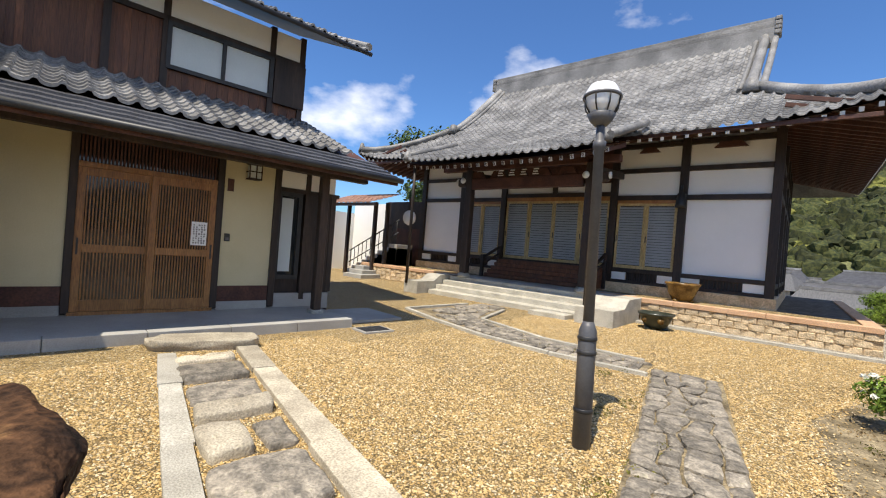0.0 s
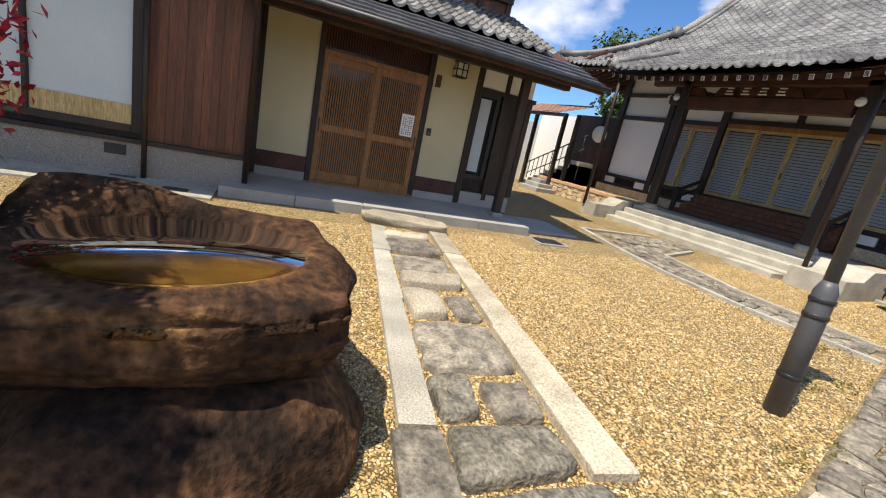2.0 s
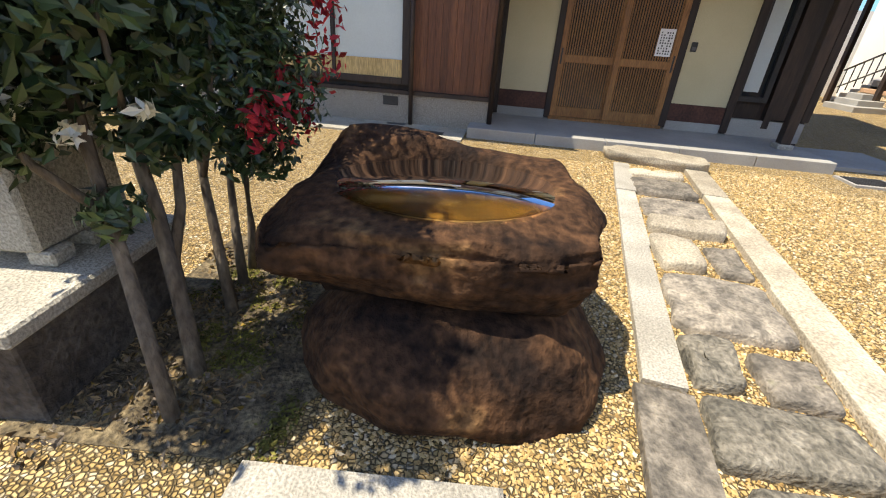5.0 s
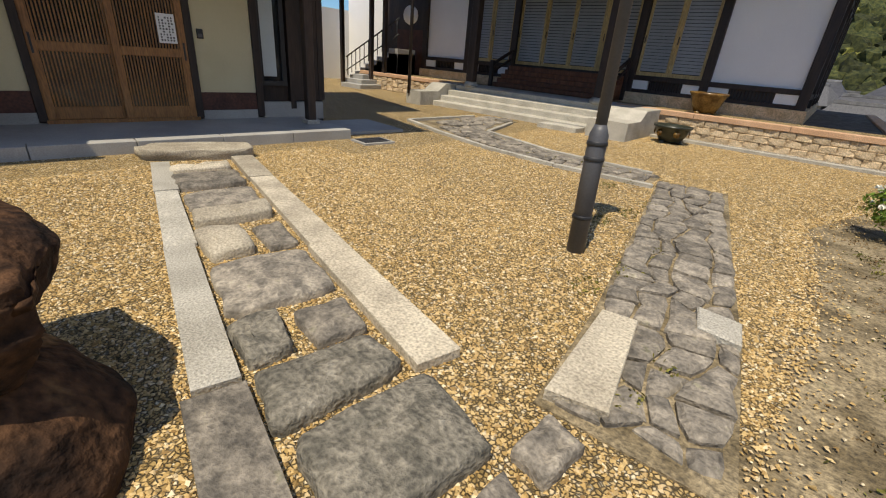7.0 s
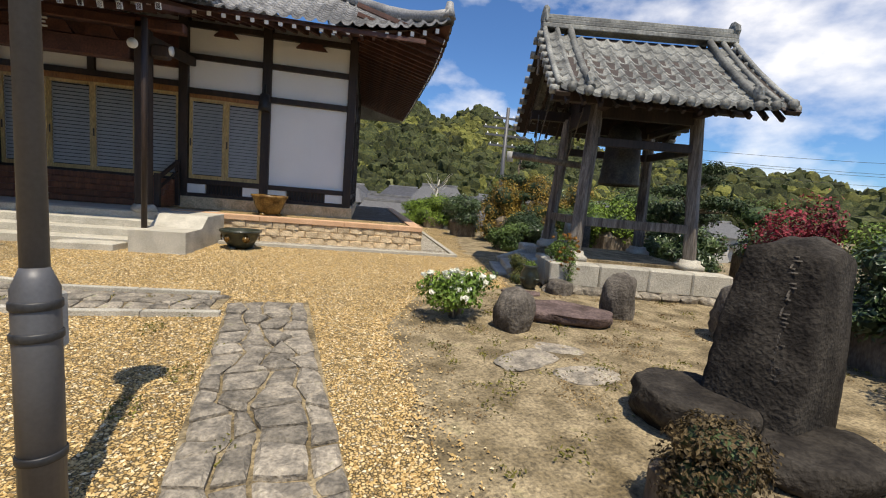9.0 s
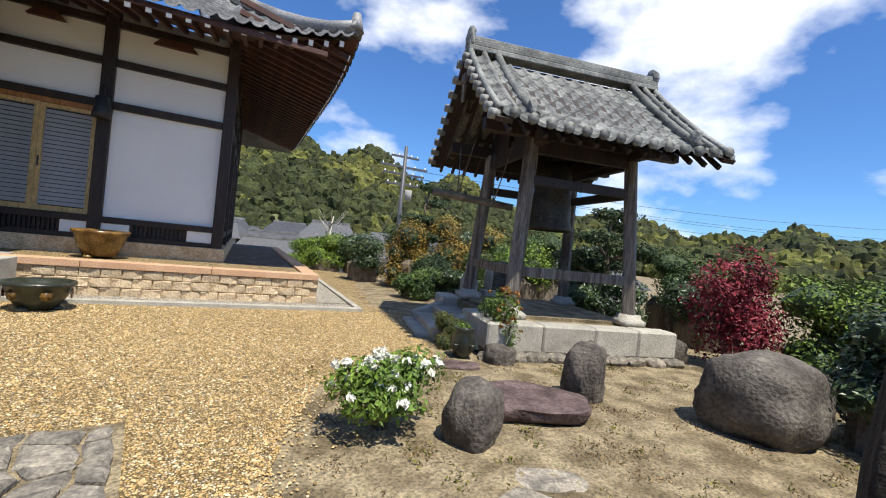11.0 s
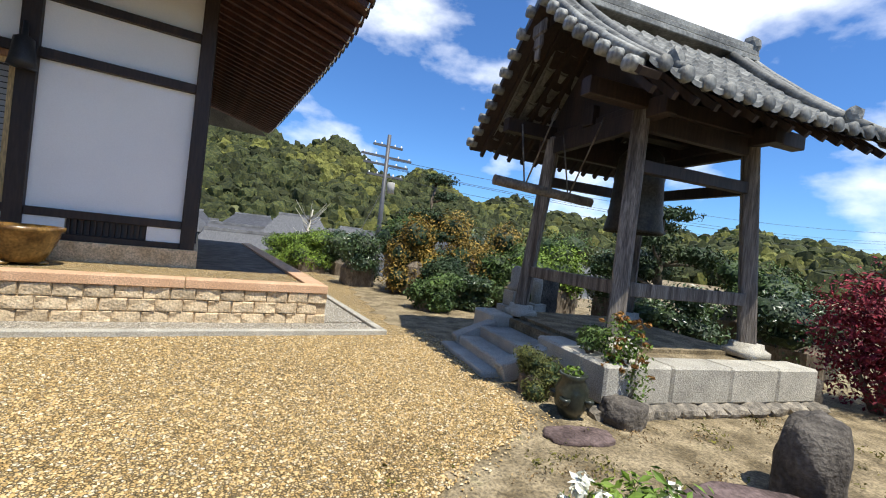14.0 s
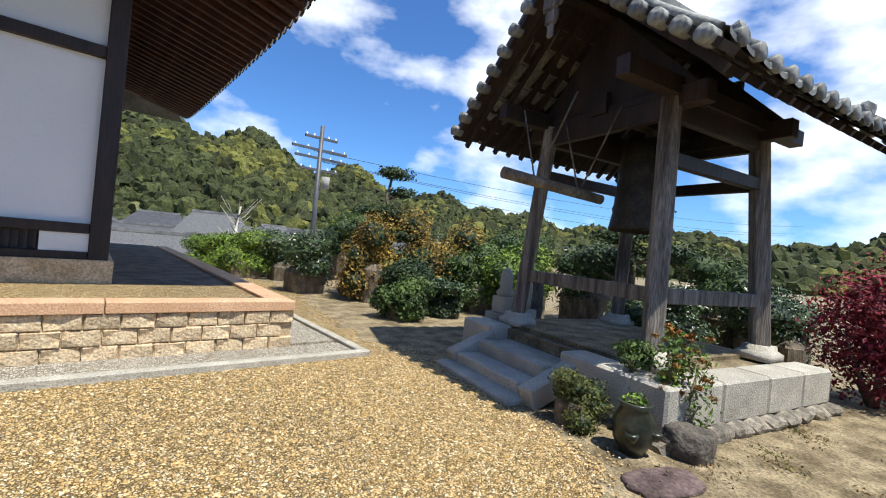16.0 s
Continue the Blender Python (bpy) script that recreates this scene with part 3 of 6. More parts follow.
rafter_end = mesh_of(box_bm(-0.042, 0.042, 0.10, 0.125, -0.052, 0.052), "rafter_end", M_white)
tilt = Matrix.Rotation(math.atan2(0.58, 2.2), 4, "X")
for k in range(58):
    x = HX - EAVE_X + 0.35 + k * (2 * EAVE_X - 0.7) / 57
    m = Matrix.Translation((x, EAVE_Y, EAVE_Z - 0.17 + upturn(x, 0))) @ tilt
    piece("rafter", rafter, hall, m)
    piece("rafter_end", rafter_end, hall, m)
rafter_s = mesh_of(box_bm(-0.04, 0.04, 0.12, 2.3, -0.05, 0.05), "rafter_side", M_red_wood)
for s in (1, -1):
    for k in range(38):
        y = EAVE_Y + 0.5 + k * 0.32
        m = Matrix.Translation((HX + s * EAVE_X, y, EAVE_Z - 0.17 + 0.5 * (abs(y - 20.45) / RUN) ** 7)) @ Matrix.Rotation(s * math.pi / 2, 4, "Z") @ Matrix.Rotation(math.atan2(0.58, 2.28), 4, "X")
        piece("rafter", rafter_s, hall, m)
        if s > 0:
            piece("rafter_end", rafter_end, hall, m)
# porch rafters and beam
for k in range(24):
    x = HX - 3.3 + k * 6.6 / 23
    m = Matrix.Translation((x, 11.82, 4.02 + 0.16 * (abs(x - HX) / 3.4) ** 5)) @ Matrix.Rotation(0.3, 4, "X")
    piece("porch_rafter", mesh_of(box_bm(-0.035, 0.035, 0.1, 1.4, -0.045, 0.045), "porch_rafter", M_red_wood) if k == 0 else bpy.data.meshes["porch_rafter"], hall, m)
    piece("rafter_end", rafter_end, hall, m)
soffit("porch_soffit", [[(x, 11.8, 4.12 + 0.16 * (abs(x - HX) / 3.4) ** 5) for x in np.linspace(HX - 3.38, HX + 3.38, 9)], [(x, 14.1, 4.93) for x in np.linspace(HX - 3.38, HX + 3.38, 9)]], hall, M_red_wood)

# walls behind the timbers
ZB = 0.98
POSTS = [HX - 6.38, HX - 4.15, HX - 2.12, HX + 2.12, HX + 4.15, HX + 6.38]


def hall_walls():
    part("core_wall", box_bm(HX - HALF + 0.1, HX + HALF - 0.1, HY + 0.14, HY + DEPTH, 0.6, 5.58), M_plaster, hall)
    for x in POSTS:
        part("post", box_bm(x - 0.11, x + 0.11, HY - 0.1, HY + 0.12, 0.62, 5.58, 0.01), M_dark_wood, hall)
    for y in (HY + 2.2, HY + 4.4, HY + 6.6, HY + DEPTH):
        for s in (1, -1):
            part("post", box_bm(HX + s * HALF - 0.11, HX + s * HALF + 0.11, y - 0.11, y + 0.11, 0.62, 5.58, 0.01), M_dark_wood, hall)
    for s in (1, -1):
        for z, h in ((1.12, 0.13), (3.58, 0.15), (4.48, 0.14)):
            part("side_beam", box_bm(HX + s * HALF - 0.09, HX + s * HALF + 0.09, HY + 0.12, HY + DEPTH, z, z + h, 0.008), M_dark_wood, hall)
    for a, b in ((0, 1), (4, 5), (3, 4), (1, 2)):
        x0, x1 = POSTS[a] + 0.11, POSTS[b] - 0.11
        for z, h in ((ZB - 0.1, 0.1), (1.22, 0.13), (3.55, 0.15), (4.42, 0.14), (5.2, 0.15)):
            if z == 1.22 and (a, b) in ((3, 4), (1, 2)):
                h = 0.1
            part("beam", box_bm(x0, x1, HY - 0.07, HY + 0.1, z, z + h, 0.008), M_dark_wood, hall)
        part("bracket", prism_bm([(x0 + 0.6, -0.02), (x1 - 0.6, -0.02), (x1 - 0.75, 0.14), (x0 + 0.75, 0.14)], 0, 0.1), M_red_wood, hall).matrix_local = Matrix.Translation((0, HY - 0.02, 5.06)) @ Matrix.Rotation(math.pi / 2, 4, "X")
        part("plaster_panel", box_bm(x0, x1, HY + 0.03, HY + 0.13, 3.7, 4.42), M_plaster, hall)
        part("plaster_panel", box_bm(x0, x1, HY + 0.03, HY + 0.13, 4.56, 5.2), M_plaster, hall)
        if (a, b) in ((0, 1), (4, 5)):
            part("plaster_panel", box_bm(x0, x1, HY + 0.03, HY + 0.13, 1.35, 3.55), M_plaster, hall, "tall white plaster panel")
        # vent strip under the sill
        w = x1 - x0
        for q0, q1 in ((0.0, 0.24), (0.76, 1.0)):
            part("vent_panel", box_bm(x0 + w * q0, x0 + w * q1, HY - 0.04, HY + 0.12, ZB, 1.22), M_white, hall)
        # Black sheet in place of the shaded space behind the vent bars.
        part("vent_dark_sheet", box_bm(x0 + w * 0.24, x0 + w * 0.76, HY + 0.06, HY + 0.12, ZB, 1.22), M_black, hall)
        for k in range(13):
            q = x0 + w * (0.26 + 0.48 * k / 12)
            part("vent_bar", box_bm(q - 0.018, q + 0.018, HY, HY + 0.05, ZB, 1.22), M_dark_wood, hall)
    part("footing", box_bm(HX - HALF - 0.15, HX + HALF + 0.15, HY - 0.14, HY + DEPTH, 0.55, ZB - 0.1, 0.01), M_sandstone, hall)


hall_walls()


def louvre_window(x0, x1, z0, z1, leaves, y):
    """Sliding doors with pale frames and horizontal slats behind the glass."""
    wdw = tagged(new("shutter_window"), "pale wooden sliding doors with horizontal grey slats")
    wdw.parent = hall
    part("lintel", box_bm(x0, x1, y - 0.03, y + 0.06, z1, z1 + 0.14, 0.006), M_honey, hall)
    part("window_sill", box_bm(x0 - 0.02, x1 + 0.02, y - 0.06, y + 0.06, z0 - 0.1, z0, 0.006), M_dark_wood, hall)
    w = (x1 - x0) / leaves
    for k in range(leaves):
        a, b = x0 + k * w, x0 + (k + 1) * w
        f = bmesh.new()
        yy = y + (0.035 if k % 2 else 0)
        t = 0.075
        add_box(f, a, a + t, yy - 0.02, yy + 0.02, z0, z1)
        add_box(f, b - t, b, yy - 0.02, yy + 0.02, z0, z1)
        add_box(f, a + t, b - t, yy - 0.018, yy + 0.018, z0, z0 + 0.1)
        add_box(f, a + t, b - t, yy - 0.018, yy + 0.018, z1 - 0.08, z1)
        part("sash", f, M_pale_wood, wdw)
        # Added black sheet, stands for the shade behind the slats.
        part("slat_dark_sheet", box_bm(a + t, b - t, yy + 0.045, yy + 0.06, z0 + 0.1, z1 - 0.08), M_black, wdw)
        n = 22
        s = bmesh.new()
        q = [s.verts.new(p) for p in ((a + t, yy + 0.005, 0), (b - t, yy + 0.005, 0), (b - t, yy + 0.035, 0.075), (a + t, yy + 0.035, 0.075))]
        s.faces.new(q)
        slat = mesh_of(s, "slat", M_blind)
        for i in range(n):
            piece("slat", slat, wdw, Matrix.Translation((0, 0, z0 + 0.12 + (z1 - z0 - 0.22) * i / n)))
        part("pull", box_bm(a + 0.02, a + 0.05, yy - 0.028, yy - 0.018, z0 + 0.85, z0 + 1.05), M_black, wdw)


louvre_window(POSTS[3] + 0.13, POSTS[4] - 0.13, 1.36, 3.45, 2, HY)
louvre_window(POSTS[1] + 0.13, POSTS[2] - 0.13, 1.36, 3.45, 2, HY)
louvre_window(POSTS[2] + 0.13, POSTS[3] - 0.13, 1.36, 3.55, 4, HY)
part("transom_panel", box_bm(POSTS[2] + 0.11, POSTS[3] - 0.11, HY + 0.03, HY + 0.12, 3.82, 4.15), M_plaster, hall)
part("porch_lintel", box_bm(POSTS[2] + 0.11, POSTS[3] - 0.11, HY - 0.08, HY + 0.1, 3.69, 3.83, 0.008), M_dark_wood, hall)
part("porch_lintel", box_bm(POSTS[2] + 0.11, POSTS[3] - 0.11, HY - 0.08, HY + 0.1, 4.15, 5.3, 0.008), M_red_wood, hall)
part("transom_strut", box_bm(HX - 0.08, HX + 0.08, HY - 0.06, HY + 0.06, 3.83, 4.15), M_dark_wood, hall)
# wooden landing and stairs under the porch
for k in range(5):
    part("wooden_step", box_bm(HX - 2.0, HX + 2.0, 14.95 + 0.22 * k, HY - 0.1, 0.62 + 0.135 * k, 0.62 + 0.135 * (k + 1), 0.01), M_plank, hall)
for s in (1, -1):
    x = HX + s * 2.05
    part("stair_rail", beam_bm((x, 14.9, 1.3), (x, 16.0, 1.75), 0.06, 0.1), M_dark_wood, hall)
    part("stair_rail", beam_bm((x, 14.9, 1.05), (x, 16.0, 1.5), 0.05, 0.07), M_dark_wood, hall)
    part("rail_post", box_bm(x - 0.06, x + 0.06, 14.82, 14.94, 0.62, 1.42, 0.01), M_dark_wood, hall)
    part("rail_post", box_bm(x - 0.05, x + 0.05, 15.95, 16.06, 0.62, 1.8, 0.01), M_dark_wood, hall)
# porch posts and beams
for s in (1, -1):
    x = HX + s * 2.12 + 0.2
    part("porch_post", box_bm(x - 0.13, x + 0.13, 13.5, 13.76, 0.74, 4.4, 0.025), M_dark_wood, hall)
    part("post_stone", lathe_bm([(0.27, 0.6), (0.27, 0.66), (0.2, 0.75)], 4, (x, 13.63)), M_granite, hall)
    nose = bmesh.new()
    add_box(nose, x + s * 0.14, x + s * 0.5, 13.53, 13.73, 3.72, 4.0, 0.05)
    part("carved_nosing", nose, M_dark_wood, hall)
    part("nosing_tip", lathe_bm([(0.0, -0.03), (0.09, -0.02), (0.1, 0.02), (0.0, 0.03)], 12), M_white, hall).matrix_local = Matrix.Translation((x + s * 0.52, 13.6, 3.9)) @ Matrix.Rotation(math.pi / 2, 4, "Y")
    part("nosing_tip", lathe_bm([(0.0, -0.03), (0.09, -0.02), (0.1, 0.02), (0.0, 0.03)], 12), M_white, hall).matrix_local = Matrix.Translation((x, 13.2, 3.86)) @ Matrix.Rotation(math.pi / 2, 4, "X")
    part("tie_beam", beam_bm((x, 13.7, 4.1), (x, HY, 4.35), 0.14, 0.22), M_dark_wood, hall)
part("porch_beam", box_bm(HX - 2.0, HX + 2.1, 13.53, 13.73, 3.62, 3.98, 0.02), M_red_wood, hall)
part("porch_purlin", box_bm(HX - 3.1, HX + 3.1, 13.5, 13.72, 4.25, 4.45, 0.02), M_red_wood, hall)
for k in range(5):
    x = HX - 1.6 + k * 0.8
    part("frog_leg_bracket", prism_bm([(x - 0.3, 0), (x + 0.3, 0), (x + 0.16, 0.22), (x - 0.16, 0.22)], 0, 0.1), M_red_wood, hall).matrix_local = Matrix.Translation((0, 13.66, 3.99)) @ Matrix.Rotation(math.pi / 2, 4, "X")
for k in range(4):
    for i in range(3):
        x = HX - 0.65 + k * 0.42
        part("carved_character", box_bm(x - 0.1 + 0.02 * i, x + 0.1 - 0.03 * (i % 2), 13.49, 13.52, 4.02 + 0.075 * i, 4.05 + 0.075 * i), M_white, hall)
# drain pipes
for x, y in ((HX - 3.0, 11.95), (HX + 2.9, 12.35)):
    part("drain_pipe", tube_bm([(x, y, 0.3), (x, y, 3.0), (x, y, 4.1)], 0.05, 10), M_dark_wood, hall)
part("hanging_bell", lathe_bm([(0.0, 3.95), (0.03, 3.95), (0.04, 3.75), (0.12, 3.7), (0.15, 3.4), (0.17, 3.3), (0.0, 3.3)], 14, (POSTS[4] + 0.0, HY - 0.25)), M_black, hall, "dark bronze hanging gong")

# plinth, steps, blocks, kerb
plinth = thing("stone_plinth", "sandstone block plinth with a terracotta coping round the hall", "plinth", kind="structure")
part("plinth_core", box_bm(HX - 8.3, 4.01, 14.30, 27, -0.1, 0.52), M_sandstone, plinth)
part("plinth_gravel", box_bm(HX - 8.2, 3.75, 14.35, HY - 0.14, 0.5, 0.575), M_gravel, plinth)
# Side strip in dark boulder colour, which stands for the eave's shade.
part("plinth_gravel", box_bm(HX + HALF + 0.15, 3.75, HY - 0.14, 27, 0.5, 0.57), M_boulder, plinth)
cope = [mesh_of(box_bm(0, 1.93, 0, 0.3, 0.5, 0.62, 0.008), "coping_stone", M_coping), mesh_of(box_bm(0, 0.3, 0, 1.93, 0.5, 0.62, 0.008), "coping_side", M_coping)]
for k in range(3):
    piece("coping_stone", cope[0], plinth, Matrix.Translation((4.05 - 1.94 * (k + 1), 14.24, 0)))
for k in range(6):
    piece("coping_stone", cope[1], plinth, Matrix.Translation((3.75, 14.55 + 1.94 * k, 0)))
for k in range(3):
    piece("coping_stone", cope[0], plinth, Matrix.Translation((HX - 4.3 - 1.94 * k, 14.24, 0)))
rng = random.Random(4)
block_me = []
for k in range(5):
    bm = bmesh.new()
    add_box(bm, -0.145, 0.145, -0.06, 0.1, -0.08, 0.08, 0.012)
    bmesh.ops.subdivide_edges(bm, edges=[e for e in bm.edges if e.calc_length() > 0.1], cuts=1)
    for v in bm.verts:
        if v.co.y < -0.03:
            v.co.y += rng.uniform(-0.02, 0.02)
    block_me.append(mesh_of(bm, "stone_block", M_sandstone))
for r in range(3):
    for k in range(15):
        x = 3.9 - 0.3 * k - (0.15 if r % 2 else 0)
        if x > -0.75:
            piece("stone_block", block_me[(k * 3 + r) % 5], plinth, Matrix.Translation((x, 14.33, 0.085 + 0.167 * r)))
    for k in range(26):
        piece("stone_block", block_me[(k + 2 * r) % 5], plinth, Matrix.Translation((3.98, 14.45 + 0.3 * k, 0.085 + 0.167 * r)) @ Matrix.Rotation(math.pi / 2, 4, "Z"))
    for k in range(12):
        piece("stone_block", block_me[(k + r) % 5], plinth, Matrix.Translation((HX - 4.3 - 0.3 * k, 14.33, 0.085 + 0.167 * r)))
kerb = thing("drain_kerb", "thin granite kerb round the gravel drain strip", "kerb", kind="structure")
part("kerb_stone", box_bm(-0.55, 4.85, 13.62, 13.74, -0.05, 0.07, 0.01), M_granite, kerb)
part("kerb_stone", box_bm(4.73, 4.85, 13.75, 27, -0.05, 0.07, 0.01), M_granite, kerb)
thing("drain_strip", "pale pebbles in the drain strip", "gravel", box_bm(-0.55, 4.72, 13.75, 14.29, -0.04, 0.03), M_pale_gravel, kind="structure")
thing("drain_strip", "pale pebbles in the drain strip", "gravel", box_bm(4.0, 4.72, 14.41, 27, -0.04, 0.03), M_pale_gravel, kind="structure")
for k in range(4):
    thing("stone_step", "long pale granite step before the hall", "step", box_bm(HX - 2.45, HX + 2.75, 12.45 + 0.36 * k, 12.45 + 0.36 * (k + 1) + (0.4 if k == 3 else 0.02), -0.02, 0.15 * (k + 1), 0.015), M_granite, group="hall steps", kind="structure")
thing("stone_landing", "granite landing under the porch", "landing", box_bm(HX - 3.2, HX + 3.4, 13.9, 15.0, 0.3, 0.605, 0.01), M_concrete, kind="structure")
for x0, x1, y0 in ((HX + 2.82, HX + 3.75, 11.95), (HX - 3.1, HX - 2.5, 11.95)):
    b = prism_bm([(y0, -0.02), (14.15, -0.02), (14.15, 0.62), (13.1, 0.62), (12.75, 0.4), (y0, 0.4)], x0, x1, 0.012)
    m = Matrix(((0, 0, 1, 0), (1, 0, 0, 0), (0, 1, 0, 0), (0, 0, 0, 1)))
    b.transform(m)
    bmesh.ops.recalc_face_normals(b, faces=b.faces)
    thing("step_block", "pale granite cheek block beside the hall steps", "stone block", b, M_granite, group="cheek blocks")
thing("stepping_slab", "flat granite slab at the foot of the steps", "slab", prism_bm([(-2.75, 11.9), (-1.75, 11.95), (-1.7, 12.35), (-2.7, 12.32)], -0.02, 0.12, 0.02), M_granite)

# pots by the steps
def big_pot(x, y, z, r, h, material, label):
    p = thing("flower_pot", label, "pot")
    part("body", lathe_bm([(r * 0.6, 0), (r * 0.85, h * 0.45), (r, h * 0.85), (r * 1.08, h * 0.88), (r * 1.08, h), (r * 0.95, h), (r * 0.9, h * 0.8), (0, h * 0.75)], 28), material, p)
    for k in range(3):
        part("foot", rock_bm((0.08, 0.08, 0.07), k), material, p).location = (r * 0.55 * math.cos(k * 2.1), r * 0.55 * math.sin(k * 2.1), -0.04)
    p.location = (x, y, z + 0.02)
    return p


big_pot(0.05, 13.1, 0.02, 0.38, 0.36, M_green_glaze, "squat dark glazed lotus pot with a gold pattern")
burner = big_pot(0.15, 15.35, 0.6, 0.42, 0.48, M_glaze, "brown glazed incense pot on the hall plinth")
for k in range(6):
    part("gold_pattern", lathe_bm([(0.0, 0.0), (0.08, 0.01), (0.0, 0.02)], 8), M_glaze, bpy.data.objects["flower_pot"]).matrix_local = Matrix.Translation((0.36 * math.cos(k * 1.05), 0.36 * math.sin(k * 1.05), 0.2)) @ Matrix.Rotation(k * 1.05, 4, "Z") @ Matrix.Rotation(math.pi / 2, 4, "Y")

# ---- house with the entrance ----
HOUSE = Matrix.Translation((-5.35, 3.09, 0)) @ Matrix.Rotation(radians(-7.1), 4, "Z") @ Matrix(((0, 1, 0, 0), (1, 0, 0, 0), (0, 0, 1, 0), (0, 0, 0, 1)))
# local axes: first along the front (towards the hall), second out of the wall
house = thing("entrance_house", "two-storey house with cream walls, stained boards and tiled roofs", "house")
FLIP = HOUSE


def hpart(name, bm, material, parent=None, label=""):
    bm.transform(FLIP)
    bmesh.ops.reverse_faces(bm, faces=bm.faces)
    return part(name, bm, material, parent or house, label)


def hbox(name, s0, s1, n0, n1, z0, z1, material, parent=None, bevel=0.0, label=""):
    return hpart(name, box_bm(s0, s1, n0, n1, z0, z1, bevel), material, parent, label)


N0 = -0.15
hbox("core", -1.0, 4.2, -6, N0 - 0.12, 0, 3.6, M_dark_wood)
hbox("core", -12, -1.0, -6, 0.8, 0, 3.6, M_dark_wood)
hbox("cream_wall", -0.93, -0.1, N0 - 0.12, N0, 0.58, 2.95, M_cream)
hbox("cream_wall", 1.97, 2.86, N0 - 0.12, N0, 0.58, 2.95, M_cream)
for s0, s1 in ((-1.05, -0.93), (-0.1, 0.0), (1.86, 1.97), (2.86, 2.98)):
    hbox("post", s0, s1, N0 - 0.12, N0 + 0.04, 0.18, 3.0, M_dark_wood, bevel=0.006)
for s0, s1 in ((-0.93, -0.1), (1.97, 2.86)):
    hbox("sill_board", s0, s1, N0 - 0.12, N0 + 0.02, 0.3, 0.58, M_red_wood, bevel=0.005)
    hbox("footing", s0, s1, N0 - 0.12, N0 + 0.01, 0.15, 0.3, M_concrete)
hbox("head_beam", -1.05, 4.3, N0 - 0.12, N0 + 0.05, 2.95, 3.15, M_dark_wood, bevel=0.006)


def lattice_door(s0, s1, n, z0, z1, parent, note):
    d = tagged(new("lattice_door"), "honey wood sliding lattice door")
    d.parent = parent
    t = 0.1
    zm = z0 + (z1 - z0) * 0.44
    for a, b, c, e in ((s0, s0 + t, z0, z1), (s1 - t, s1, z0, z1), (s0 + t, s1 - t, z0, z0 + 0.17), (s0 + t, s1 - t, z1 - 0.12, z1), (s0 + t, s1 - t, zm - 0.06, zm + 0.06)):
        hbox("stile", a, b, n - 0.02, n + 0.02, c, e, M_honey, d, 0.004)
    hbox("pane", s0 + t, s1 - t, n - 0.018, n - 0.012, z0 + 0.17, z1 - 0.12, M_glass, d)
    for k in range(19):
        q = s0 + t + (s1 - s0 - 2 * t) * (k + 0.5) / 19
        hbox("bar", q - 0.009, q + 0.009, n - 0.01, n + 0.012, z0 + 0.17, zm - 0.06, M_honey, d)
        hbox("bar", q - 0.009, q + 0.009, n - 0.01, n + 0.012, zm + 0.06, z1 - 0.12, M_honey, d)
    hbox("pull", s0 + 0.03 if note < 0 else s1 - 0.055, s0 + 0.055 if note < 0 else s1 - 0.03, n + 0.02, n + 0.03, z0 + 0.85, z0 + 1.1, M_black, d)
    return d


lattice_door(0.0, 0.97, N0 - 0.03, 0.2, 2.35, house, -1)
lattice_door(0.9, 1.86, N0 + 0.012, 0.2, 2.35, house, 1)
hbox("door_head", 0.0, 1.86, N0 - 0.06, N0 + 0.04, 2.35, 2.43, M_honey, bevel=0.004)
hbox("door_head", 0.0, 1.86, N0 - 0.06, N0 + 0.04, 2.83, 2.9, M_honey, bevel=0.004)
hbox("transom_pane", 0.0, 1.86, N0 - 0.08, N0 - 0.05, 2.43, 2.83, M_glass)
for k in range(40):
    hbox("transom_bar", 0.02 + k * 0.046, 0.042 + k * 0.046, N0 - 0.04, N0 - 0.015, 2.43, 2.83, M_red_wood)
hbox("threshold", -0.02, 1.9, N0 - 0.1, N0 + 0.06, 0.15, 0.2, M_honey)
sheet = thing("paper_notice", "white paper notice with black writing on the door", "notice")
hbox("paper", 1.5, 1.74, N0 + 0.034, N0 + 0.037, 1.28, 1.68, M_white, sheet)
rng = random.Random(8)
for i in range(5):
    for k in range(9):
        if rng.random() < 0.85:
            hbox("writing", 1.53 + i * 0.04, 1.545 + i * 0.04 + rng.random() * 0.01, N0 + 0.038, N0 + 0.039, 1.31 + k * 0.038, 1.333 + k * 0.038, M_black, sheet)
lamp = thing("wall_lantern", "small square wooden wall lantern with paper panes", "lantern")
hbox("backplate", 2.36, 2.5, N0, N0 + 0.03, 2.55, 2.85, M_dark_wood, lamp)
hbox("shade", 2.33, 2.53, N0 + 0.06, N0 + 0.2, 2.56, 2.78, M_frost, lamp)
for a in (2.315, 2.43, 2.525):
    hbox("bar", a, a + 0.018, N0 + 0.2, N0 + 0.215, 2.53, 2.82, M_dark_wood, lamp)
for z in (2.53, 2.66, 2.8):
    hbox("bar", 2.315, 2.545, N0 + 0.03, N0 + 0.217, z, z + 0.02, M_dark_wood, lamp)
plate = thing("name_plate", "small wooden name plate on the cream wall", "plate")
hbox("board", 2.03, 2.13, N0, N0 + 0.02, 2.28, 2.5, M_red_wood, plate)
bellbox = thing("intercom", "black intercom box on the cream wall", "intercom")
hbox("case", 2.03, 2.12, N0, N0 + 0.03, 1.38, 1.52, M_black, bellbox, 0.006)
hbox("face", 2.045, 2.105, N0 + 0.031, N0 + 0.034, 1.4, 1.45, M_metal, bellbox)
